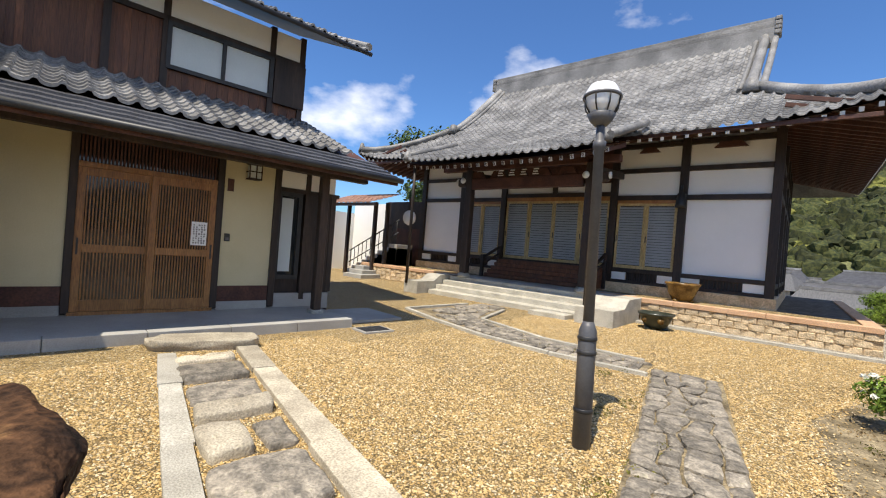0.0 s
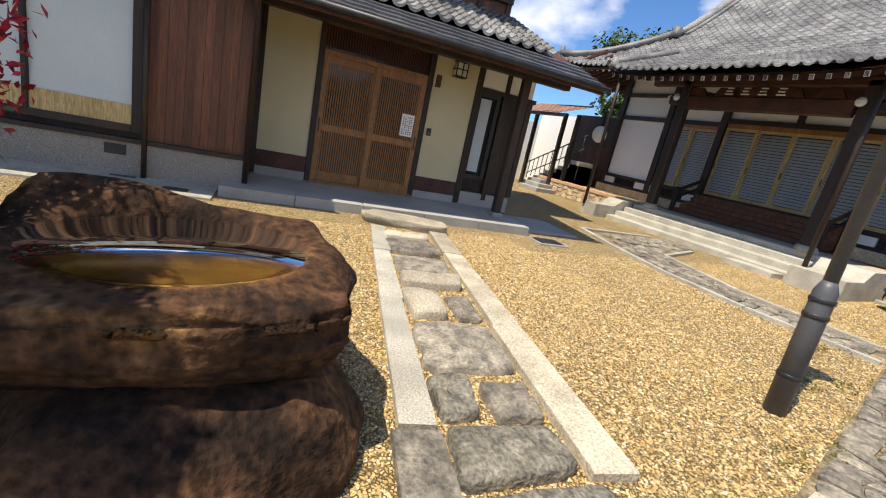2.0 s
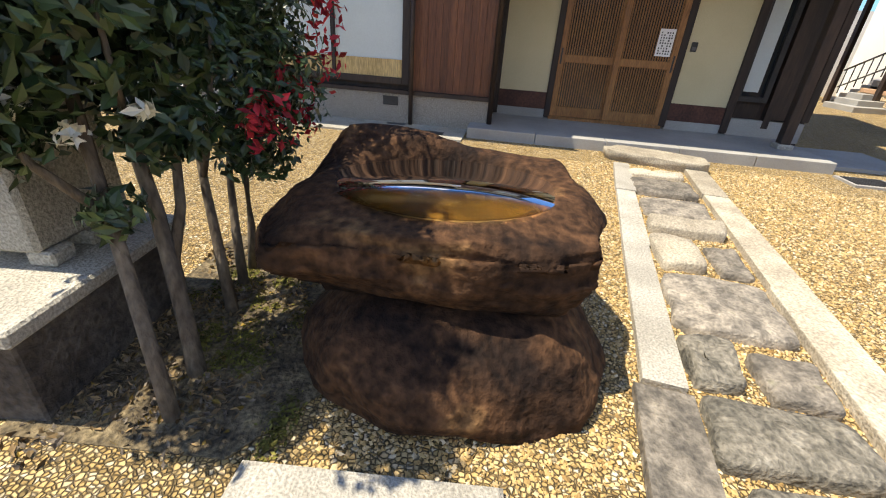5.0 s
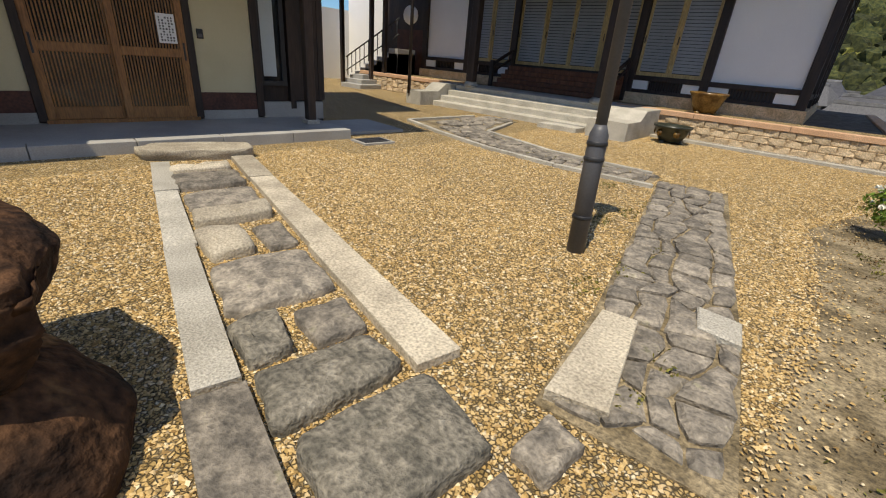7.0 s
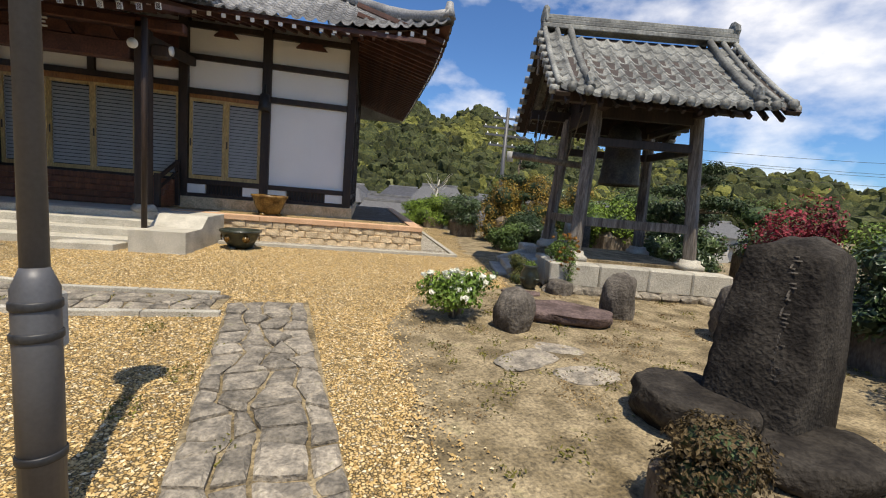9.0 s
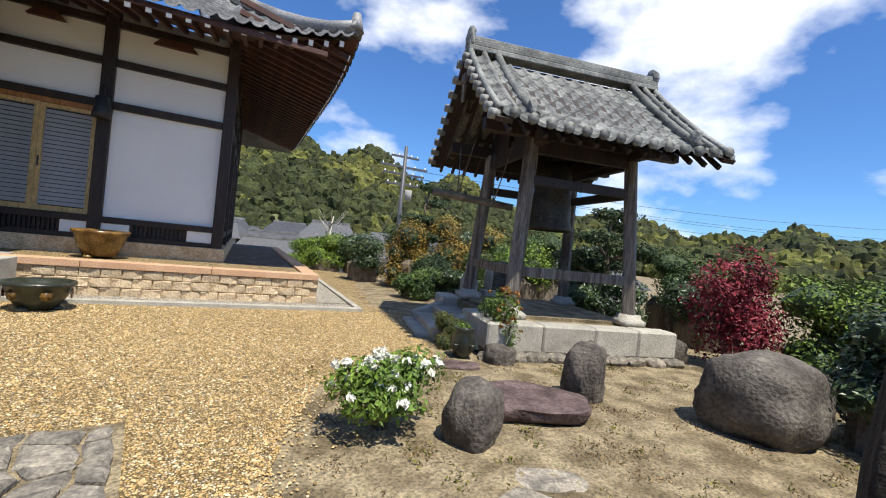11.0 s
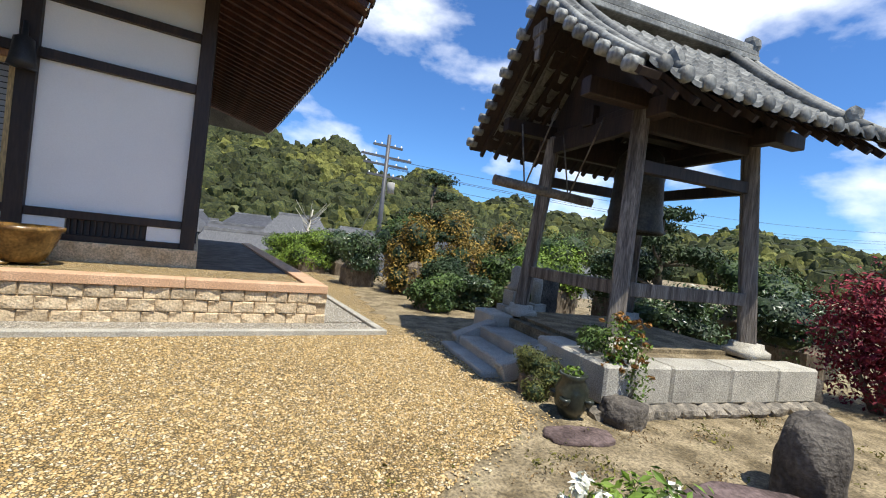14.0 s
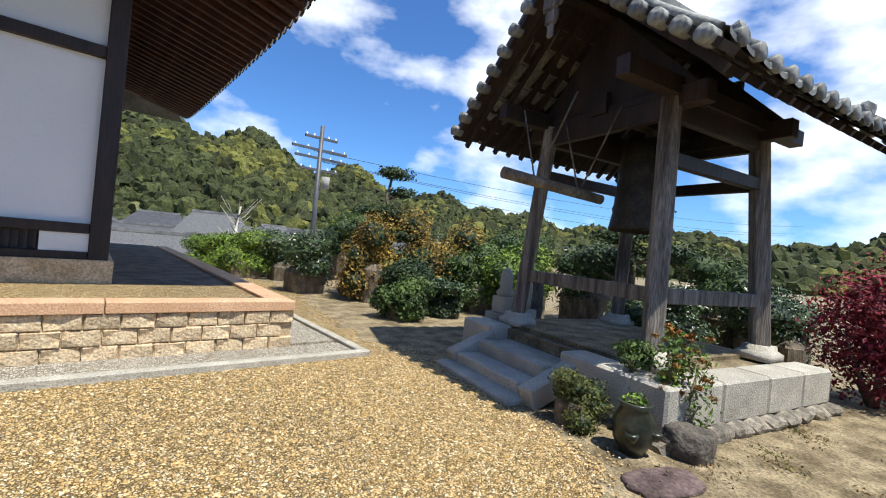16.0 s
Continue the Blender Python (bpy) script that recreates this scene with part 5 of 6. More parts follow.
def blob(c, r, sides, rng, sq=1.0, turn=0.0):
    out = []
    for k in range(sides):
        a = math.tau * k / sides + rng.uniform(-0.18, 0.18)
        q = rng.uniform(0.86, 1.08) * (1 + 0.16 * abs(math.sin(2 * a)))
        x, y = q * r * math.cos(a), q * r * sq * math.sin(a)
        out.append((c[0] + x * math.cos(turn) - y * math.sin(turn), c[1] + x * math.sin(turn) + y * math.cos(turn)))
    return out


def crazy_paving(owner, centre_line, widths, step, seed, z=0.045, across=None):
    """Irregular flagstones between two edges: a jittered net of quads, each cut back to a joint."""
    rng = random.Random(seed)
    pts = [Vector(p) for p in centre_line]
    seg = [(q - p).length for p, q in zip(pts, pts[1:])]
    total = sum(seg)
    n = max(2, round(total / step))

    def at(s):
        for k, L in enumerate(seg):
            if s <= L or k == len(seg) - 1:
                t = s / L
                d = (pts[k + 1] - pts[k]).normalized()
                return pts[k].lerp(pts[k + 1], t), Vector((-d.y, d.x)), widths[k] + (widths[k + 1] - widths[k]) * t
            s -= L
    net = []
    for i in range(n + 1):
        c, nn, w = at(total * i / n)
        cells = across or max(2, round(w / step))
        row = []
        for j in range(cells + 1):
            edge = 0.25 if j in (0, cells) else 1.0
            jit = Vector((rng.uniform(-1, 1), rng.uniform(-1, 1))) * step * 0.44 * edge
            row.append(c + nn * w * (j / cells - 0.5) + jit)
        net.append(row)
    for i in range(n):
        m = min(len(net[i]), len(net[i + 1])) - 1
        for j in range(m):
            quad = [net[i][j], net[i + 1][j], net[i + 1][j + 1], net[i][j + 1]]
            c = sum(quad, Vector((0, 0))) / 4
            poly = []
            for k in range(4):
                p, q = quad[k], quad[(k + 1) % 4]
                poly.append(c + (p - c) * rng.uniform(0.78, 0.94))
                poly.append(c + (p.lerp(q, rng.uniform(0.4, 0.6)) - c) * rng.uniform(0.88, 0.97))
            part("flagstone", prism_bm([tuple(v) for v in poly], -0.03, z + rng.uniform(-0.015, 0.02), 0.03), M_paving, owner)


approach = thing("entrance_path", "stone path with dressed edging slabs up to the house door", "path", kind="structure")
strip_slabs(approach, (-3.12, 3.66), (0.95, 2.53), 0.2, (1.12, 1.35, 1.58), 0.05, M_granite, 1)
strip_slabs(approach, (0.98, 2.52), (2.2, 2.22), 0.26, (1.0,), 0.05, M_paving, 2)
strip_slabs(approach, (-2.95, 4.55), (1.52, 3.38), 0.26, (1.0, 1.95, 1.55), 0.06, M_slabstone, 3)


def worn_slab(owner, u0, u1, v0, v1, seed, material, z=0.06, skew=0.0):
    """A split stone of the entrance path: u runs along the path (as x of its middle), v from one edging (0) to the other (1)."""
    r = random.Random(seed)

    def at(u, v):
        a, b = 3.55 - 0.272 * (u + 2.6), 4.3 - 0.262 * (u + 2.6)
        return Vector((u + 0.24 * (v - 0.5) * 0.6, a + (b - a) * v))
    corners = [at(u0 + r.uniform(0, 0.06), v0), at(u1 - r.uniform(0, 0.05) + skew, v0 + r.uniform(0, 0.08)), at(u1 - r.uniform(0, 0.06), v1 - r.uniform(0, 0.06)), at(u0 + skew, v1 - r.uniform(0, 0.06))]
    mid = sum(corners, Vector((0, 0))) / 4
    poly = []
    for p, q in zip(corners, corners[1:] + corners[:1]):
        for t in (0.0, 0.14, 0.38, 0.62, 0.86):
            c = p.lerp(q, t)
            cut = 0.955 if t == 0.0 else 1.0
            poly.append(mid + (c - mid) * cut * r.uniform(0.9, 1.0))
    if (poly[1] - mid).cross(poly[5] - mid) < 0:
        poly.reverse()
    bm = bmesh.new()
    rings = []
    for zz, k in ((-0.04, 1.0), (z - 0.02, 1.0), (z - 0.004, 0.94), (z + 0.004, 0.72), (z + 0.008, 0.35)):
        rings.append([bm.verts.new((mid.x + (p.x - mid.x) * k, mid.y + (p.y - mid.y) * k, zz + (noise.noise(Vector((p.x * 5, p.y * 5, k * 3 + seed))) * 0.035 if k < 1 else 0.0))) for p in poly])
    n = len(poly)
    for a, b in zip(rings, rings[1:]):
        for k in range(n):
            bm.faces.new((a[k], a[(k + 1) % n], b[(k + 1) % n], b[k]))
    bm.faces.new(rings[-1])
    for f in bm.faces:
        f.smooth = True
    part("flagstone", bm, material, owner)


for k, (u0, u1, v0, v1, m, z) in enumerate((
        (-2.78, -2.52, 0.05, 0.95, M_slabstone, 0.07), (-2.44, -1.86, 0.06, 0.97, M_paving, 0.07), (-1.8, -1.24, 0.1, 0.96, M_paving, 0.05),
        (-1.18, -0.82, 0.12, 1.0, M_slabstone, 0.09), (-0.76, -0.2, 0.08, 0.58, M_slabstone, 0.08), (-0.7, -0.2, 0.62, 0.98, M_paving, 0.05),
        (-0.14, 0.58, 0.1, 0.98, M_paving, 0.07), (0.6, 1.0, 0.08, 0.45, M_mossy, 0.09), (0.66, 1.06, 0.52, 0.95, M_paving, 0.07),
        (1.06, 1.44, 0.12, 0.97, M_mossy, 0.08), (1.48, 2.0, 0.18, 1.06, M_mossy, 0.11), (2.04, 2.34, 0.55, 1.0, M_paving, 0.07),
        (2.04, 2.4, 0.1, 0.5, M_paving, 0.05), (2.38, 2.72, 0.52, 0.95, M_paving, 0.05), (2.44, 2.8, 0.05, 0.45, M_paving, 0.05), (1.96, 2.2, 1.08, 1.45, M_paving, 0.06))):
    worn_slab(approach, u0, u1, v0, v1, 300 + k, m, z)
step_stone = thing("shoe_stone", "long rough natural stone before the entrance platform", "stone", rock_bm((0.66, 0.27, 0.3), 5, 0.16, 4, 0.3, 0.45), M_slabstone, at=Matrix.Translation((-3.38, 4.2, -0.06)) @ Matrix.Rotation(radians(66), 4, "Z"))
main_path = thing("flagstone_path", "grey flagstone path across the gravel yard", "path", kind="structure")
part("dressed_slab", prism_bm([(1.93, 4.46), (2.14, 4.5), (2.3, 3.62), (2.02, 3.55)], -0.03, 0.085, 0.02), M_slabstone, main_path)
part("dressed_slab", prism_bm([(2.36, 5.0), (2.62, 4.98), (2.66, 4.7), (2.42, 4.72)], -0.03, 0.078, 0.02), M_granite, main_path)
for bed in ([(2.0, 3.5), (2.82, 3.55), (2.66, 4.8), (2.4, 6.2), (1.93, 8.9), (1.05, 8.75), (1.55, 6.2), (1.87, 4.5)], [(1.04, 8.3), (1.0, 9.08), (-0.95, 9.08), (-2.6, 9.6), (-3.1, 10.4), (-3.45, 12.1), (-4.3, 12.1), (-4.5, 9.35), (-1.78, 8.4), (-0.3, 8.28)]):
    part("path_bed", prism_bm(bed, -0.04, 0.012), M_soil, main_path)
crazy_paving(main_path, [(2.42, 3.6), (2.28, 4.6), (1.98, 6.2), (1.48, 8.75)], (0.72, 0.78, 0.8, 0.82), 0.205, 21)
crazy_paving(main_path, [(1.0, 8.68), (-0.9, 8.68), (-2.2, 9.0), (-3.4, 9.6)], (0.62, 0.66, 0.75, 0.95), 0.22, 22)
crazy_paving(main_path, [(-3.5, 9.75), (-3.85, 10.9), (-3.9, 12.0)], (1.2, 1.0, 0.8), 0.3, 23)
for a, b, n in (((1.12, 8.27), (-0.34, 8.18), 2), ((-0.34, 8.18), (-1.78, 8.32), 2), ((-1.78, 8.32), (-3.3, 8.75), 2), ((-3.3, 8.75), (-4.6, 9.25), 2), ((-4.6, 9.25), (-4.5, 11.6), 3), ((0.86, 9.1), (-0.97, 9.16), 2), ((-0.97, 9.16), (-2.75, 9.8), 2), ((-2.75, 9.8), (-3.3, 11.6), 2)):
    strip_slabs(main_path, a, b, 0.1, (1,) * n, 0.055, M_granite, 7)
tufts = leaves_mesh("joint_grass", [(2.3 - 0.17 * k + 0.3 * math.sin(k * 2.1), 3.8 + 0.5 * k, 0.02, 0.12, 0.16, 0.04) for k in range(10)] + [(0.6 - 0.4 * k, 8.7 + 0.1 * math.sin(k), 0.02, 0.15, 0.12, 0.03) for k in range(8)], M_moss, 1500, 0.014, 3)
tagged(new("joint_grass", tufts), "small weeds growing in the path joints", "weeds", kind="stuff")

# ---- water basin ----
basin = thing("water_basin", "rust-stained natural stone basin full of rainwater on a boulder", "stone basin")
bm = bmesh.new()
bmesh.ops.create_icosphere(bm, subdivisions=6, radius=1)
off = Vector((3.1, 1.2, 8.4))
for v in bm.verts:
    p = v.co.copy()
    m = max(abs(p.x), abs(p.y), abs(p.z))
    p = p.lerp(p / m, 0.55)
    p *= 1 + 0.13 * noise.noise(p * 1.1 + off) + 0.05 * noise.noise(p * 2.8 + off) + 0.016 * noise.noise(p * 8 + off) + 0.007 * noise.noise(p * 20 + off)
    q = Vector((p.x * 0.62, p.y * 0.76, p.z * (0.34 if p.z > 0 else 0.24)))
    if q.z < 0:
        q.x *= 1 - 0.16 * min(1, -q.z / 0.24)
        q.y *= 1 - 0.18 * min(1, -q.z / 0.24)
    if q.z > 0.12:
        q.z = 0.12 + (q.z - 0.12) * 0.55
        e = ((q.x + 0.02) / 0.43) ** 2 + (q.y / 0.54) ** 2
        q.z -= 0.2 * (1 - smooth_step(0.45, 1.04, e))
        q.z -= 0.05 * smooth_step(0.1, 0.5, q.x)
        q.z += 0.14 * smooth_step(0.1, 0.55, -q.x) * smooth_step(-0.45, 0.5, -q.y) + 0.03 * smooth_step(0.2, 0.6, -q.x)
    v.co = q
for f in bm.faces:
    f.smooth = True
part("bowl", bm, M_basin, basin, "dark rust-stained bowl stone").location = (0.50, 1.43, 0.59)
foot = rock_bm((0.62, 0.66, 0.50), 11, 0.14, 5, 0, 0.34)
for v in foot.verts:
    k = 1.16 - 0.62 * v.co.z
    v.co.x *= k
    v.co.y *= k
part("base_stone", foot, M_basin, basin).location = (0.70, 1.50, -0.06)
floor = part("bowl_floor", lathe_bm([(0.0, 0.0), (0.3, 0.003), (0.42, 0.05)], 32), M_rust, basin)
floor.location, floor.scale = (0.48, 1.43, 0.685), (1.0, 1.22, 1)
wtr = part("water", lathe_bm([(0.0, 0.0), (0.42, 0.0), (0.42, -0.003), (0.0, -0.003)], 40), M_water, basin, "still tea-coloured water")
wtr.location, wtr.scale = (0.48, 1.43, 0.797), (1.1, 1.34, 1)
wtr.visible_shadow = False
thing("paving_slab", "flat pale paving slab beside the basin", "slab", prism_bm([(1.5, 0.78), (1.53, 1.72), (1.9, 1.7), (1.88, 0.76)], -0.03, 0.05, 0.02), M_granite)

# ---- clipped trees by the basin ----
def stem_tree(name, label, trunks, clumps, leaf, count, size, seed, extra=()):
    t = thing(name, label, "tree")
    for pts, r0, r1 in trunks:
        n = len(pts)
        part("trunk", tube_bm(pts, [r0 + (r1 - r0) * k / (n - 1) for k in range(n)], 9), M_bark, t)
    ob = new("crown", leaves_mesh("crown", clumps, leaf, count, size, seed, shell=0.25))
    ob.parent = t
    for nm, cl, m, c, s in extra:
        for k, one in enumerate(cl):
            o2 = new(nm, leaves_mesh(nm, [one], m, c // len(cl), s, seed + 5 + k, shell=0.3))
            o2.parent = t
    return t


# Crown clumps above z 2.3 are out of view, added to shade the basin.
stem_tree("camellia", "glossy camellia tree with white flowers and slender stems", [
    ([(1.32, 0.41, -0.02), (1.24, 0.34, 0.3), (1.1, 0.22, 0.75), (1.02, 0.15, 1.25), (1.0, 0.1, 1.8)], 0.034, 0.016),
    ([(1.07, 0.37, -0.02), (1.0, 0.33, 0.25), (0.9, 0.25, 0.72), (0.86, 0.18, 1.15), (0.8, 0.1, 1.9)], 0.042, 0.018),
    ([(0.94, 0.29, 0.48), (0.83, 0.31, 0.72), (0.74, 0.3, 1.1), (0.66, 0.32, 1.5)], 0.026, 0.012),
    ([(1.1, 0.22, 0.78), (1.22, 0.12, 1.0), (1.3, 0.02, 1.4)], 0.02, 0.01),
    ([(0.87, 0.2, 1.0), (1.0, 0.3, 1.2), (1.08, 0.36, 1.5)], 0.018, 0.008)],
    [(1.1, 0.1, 1.38, 0.4, 0.36, 0.3), (0.85, 0.28, 1.5, 0.38, 0.3, 0.36), (1.2, -0.1, 1.75, 0.5, 0.45, 0.4), (0.8, 0.12, 1.95, 0.45, 0.4, 0.35), (1.22, 0.05, 1.08, 0.22, 0.16, 0.13), (0.82, 0.3, 1.04, 0.26, 0.18, 0.16), (1.1, 0.24, 0.8, 0.14, 0.1, 0.1), (1.32, 0.12, 1.3, 0.25, 0.2, 0.2), (1.2, 0.2, 2.35, 0.4, 0.36, 0.3), (0.85, 0.3, 2.5, 0.4, 0.36, 0.3), (1.25, 0.2, 2.75, 0.35, 0.3, 0.3), (1.0, 0.1, 3.0, 0.4, 0.3, 0.3), (1.5, 0.25, 2.5, 0.26, 0.3, 0.25)],
    M_dark_leaf, 12500, 0.038, 31, [("blossom", [(1.22, 0.28, 1.1, 0.07, 0.04, 0.04), (1.05, 0.4, 1.16, 0.05, 0.03, 0.03), (1.3, 0.2, 1.2, 0.06, 0.04, 0.04)], M_petal, 60, 0.03)])
stem_tree("photinia", "leafy shrub tree with scarlet young shoots", [
    ([(0.59, 0.30, -0.02), (0.52, 0.25, 0.35), (0.45, 0.2, 0.7), (0.4, 0.2, 1.8)], 0.034, 0.015),
    ([(0.32, 0.24, -0.02), (0.25, 0.21, 0.35), (0.2, 0.2, 0.65), (0.12, 0.3, 1.5)], 0.032, 0.012),
    ([(0.13, 0.21, -0.02), (0.12, 0.24, 0.3), (0.14, 0.26, 0.6), (0.2, 0.2, 1.5)], 0.03, 0.012),
    ([(0.45, 0.2, 0.72), (0.55, 0.34, 1.0), (0.56, 0.42, 1.4)], 0.018, 0.008)],
    [(0.4, 0.35, 1.25, 0.33, 0.3, 0.35), (0.1, 0.5, 1.15, 0.3, 0.26, 0.35), (0.35, 0.1, 1.7, 0.45, 0.45, 0.4), (0.05, 0.35, 1.6, 0.35, 0.4, 0.4), (0.3, 0.36, 0.86, 0.26, 0.2, 0.2), (0.0, 0.36, 0.75, 0.2, 0.18, 0.2), (-0.2, 0.1, 1.4, 0.4, 0.5, 0.5), (0.0, 0.3, 2.1, 0.5, 0.5, 0.4)],
    M_dark_leaf, 8500, 0.032, 32, [("young_shoot", [(-0.1, 0.72, 1.4, 0.14, 0.12, 0.28), (0.0, 0.74, 1.72, 0.16, 0.13, 0.22), (0.22, 0.6, 1.08, 0.22, 0.12, 0.24), (0.5, 0.55, 1.02, 0.16, 0.08, 0.16), (-0.05, 0.7, 1.95, 0.15, 0.14, 0.2)], M_scarlet, 450, 0.03)])
rng = random.Random(71)
moss = leaves_mesh("moss_patch", [(rng.uniform(0.1, 1.45), rng.uniform(0.0, 0.85), 0.004, rng.uniform(0.06, 0.2), rng.uniform(0.05, 0.14), 0.014) for k in range(26)], M_moss, 5200, 0.013, 8, shell=0.0)
tagged(new("moss_patch", moss), "moss and fallen leaves under the small trees", "moss", kind="stuff")
thing("planting_bed", "dark earth bed under the small trees", "soil", prism_bm([(-0.3, -0.1), (1.45, -0.2), (1.48, 0.7), (1.1, 0.98), (0.2, 1.0), (-0.35, 0.5)], -0.05, 0.006), M_bed, kind="structure")

altar = thing("stone_bench", "granite offering slab on dark stone supports", "stone bench")
part("top", box_bm(0.36, 1.42, -1.3, 0.0, 0.39, 0.46, 0.012), M_granite, altar)
part("support", box_bm(0.42, 1.38, -1.2, -0.04, -0.02, 0.39, 0.01), M_boulder, altar)
case = thing("stone_cabinet", "grey stone shrine box standing on the slab", "shrine box")
part("body", box_bm(0.45, 1.0, -0.75, -0.22, 0.52, 1.15, 0.02), M_granite, case)
part("roof", box_bm(0.38, 1.07, -0.82, -0.15, 1.15, 1.24, 0.02), M_granite, case)
for x in (0.5, 0.72, 0.93):
    part("foot", box_bm(x - 0.06, x + 0.06, -0.3, -0.18, 0.46, 0.53, 0.01), M_granite, case)

# ---- garden with stones ----
stone_at = lambda x, y, z, a: Matrix.Translation((x, y, z)) @ Matrix.Rotation(radians(a), 4, "Z")
mon = thing("carved_monument", "tall dark natural stone monument with a carved inscription", "monument")
b = rock_bm((0.33, 0.30, 1.22), 15, 0.08, 5, 0, 0.66)
for v in b.verts:
    k = v.co.z
    v.co.x *= 1.32 - 0.32 * k
    v.co.y *= 1.1 - 0.15 * k
b.transform(stone_at(5.40, 5.93, 0.06, 20) @ Matrix.Rotation(radians(5), 4, "Y"))
face = BVHTree.FromBMesh(b)
part("slab", b, M_monument, mon)
part("base_rock", rock_bm((0.42, 0.36, 0.46), 17, 0.22, 4, 0.3), M_monument, mon).matrix_local = stone_at(4.86, 6.0, -0.03, -35)
part("base_rock", rock_bm((0.46, 0.26, 0.32), 18, 0.22, 4, 0.3), M_monument, mon).matrix_local = stone_at(5.3, 5.45, -0.03, 10)
rng = random.Random(6)
toward = Vector((0.8, 0.6, 0)).normalized()
for k in range(5):
    for i in range(5):
        at = Vector((4.2, 5.02, 1.15 - 0.17 * k + 0.026 * i)) + Vector((-0.6, 0.8, 0)) * rng.uniform(-0.012, 0.012)
        spot, normal, _, _ = face.ray_cast(at, toward)
        if spot:
            w = rng.uniform(0.02, 0.045)
            stroke = box_bm(-w, w, -0.005, 0.005, -0.002, 0.002)
            part("carved_stroke", stroke, M_boulder, mon).matrix_local = Matrix.Translation(spot) @ normal.to_track_quat("Z", "X").to_matrix().to_4x4() @ Matrix.Rotation(rng.choice((0.0, 0.1, 1.57)) + 1.57, 4, "Z")
for nm, lab, m, sz, pos, a, sd, fl in (
    ("garden_rock", "upright rounded grey garden rock", M_boulder, (0.22, 0.2, 0.5), (4.32, 8.15), 20, 21, 0),
    ("flat_rock", "broad flat purple-brown rock", M_purple, (0.60, 0.44, 0.32), (5.16, 8.6), -20, 22, 0.15),
    ("garden_rock", "pointed upright grey rock", M_boulder, (0.23, 0.2, 0.62), (6.06, 8.8), 0, 23, 0),
    ("stepping_stone", "flat pale stepping stone in the bare earth", M_paving, (0.36, 0.2, 0.07), (4.12, 7.2), 30, 24, 0.2),
    ("stepping_stone", "flat pale stepping stone in the bare earth", M_paving, (0.3, 0.19, 0.07), (4.55, 6.85), 10, 25, 0.2),
    ("stepping_stone", "flat pale stepping stone in the bare earth", M_paving, (0.24, 0.16, 0.05), (4.6, 7.5), -20, 26, 0.2),
    ("flat_rock", "low flat brown rock on the earth", M_purple, (0.3, 0.18, 0.1), (5.15, 10.05), -15, 27, 0.2),
    ("boulder", "large rounded dark grey boulder", M_boulder, (0.58, 0.5, 0.72), (7.35, 7.7), 0, 28, 0),
    ("garden_rock", "grey rock beside the red maple", M_boulder, (0.24, 0.22, 0.5), (9.3, 8.55), 0, 29, 0),
    ("garden_rock", "reddish rock under the garden pines", M_purple, (0.45, 0.35, 0.7), (7.6, 19.2), 0, 33, 0),
    ("garden_rock", "pale grey rock under the garden pines", M_boulder, (0.25, 0.25, 0.4), (8.0, 18.3), 0, 34, 0),
    ("garden_rock", "rough rock at the corner of the terrace", M_boulder, (0.3, 0.3, 0.4), (9.0, 10.0), 0, 35, 0),
    ("garden_rock", "dark rock at the corner of the terrace", M_boulder, (0.22, 0.2, 0.26), (5.85, 10.15), 0, 36, 0)):
    thing(nm, lab, "rock", rock_bm(sz, sd, 0.2, 4, fl, 0.25), m, at=stone_at(pos[0], pos[1], -0.04, a), group="garden stones")


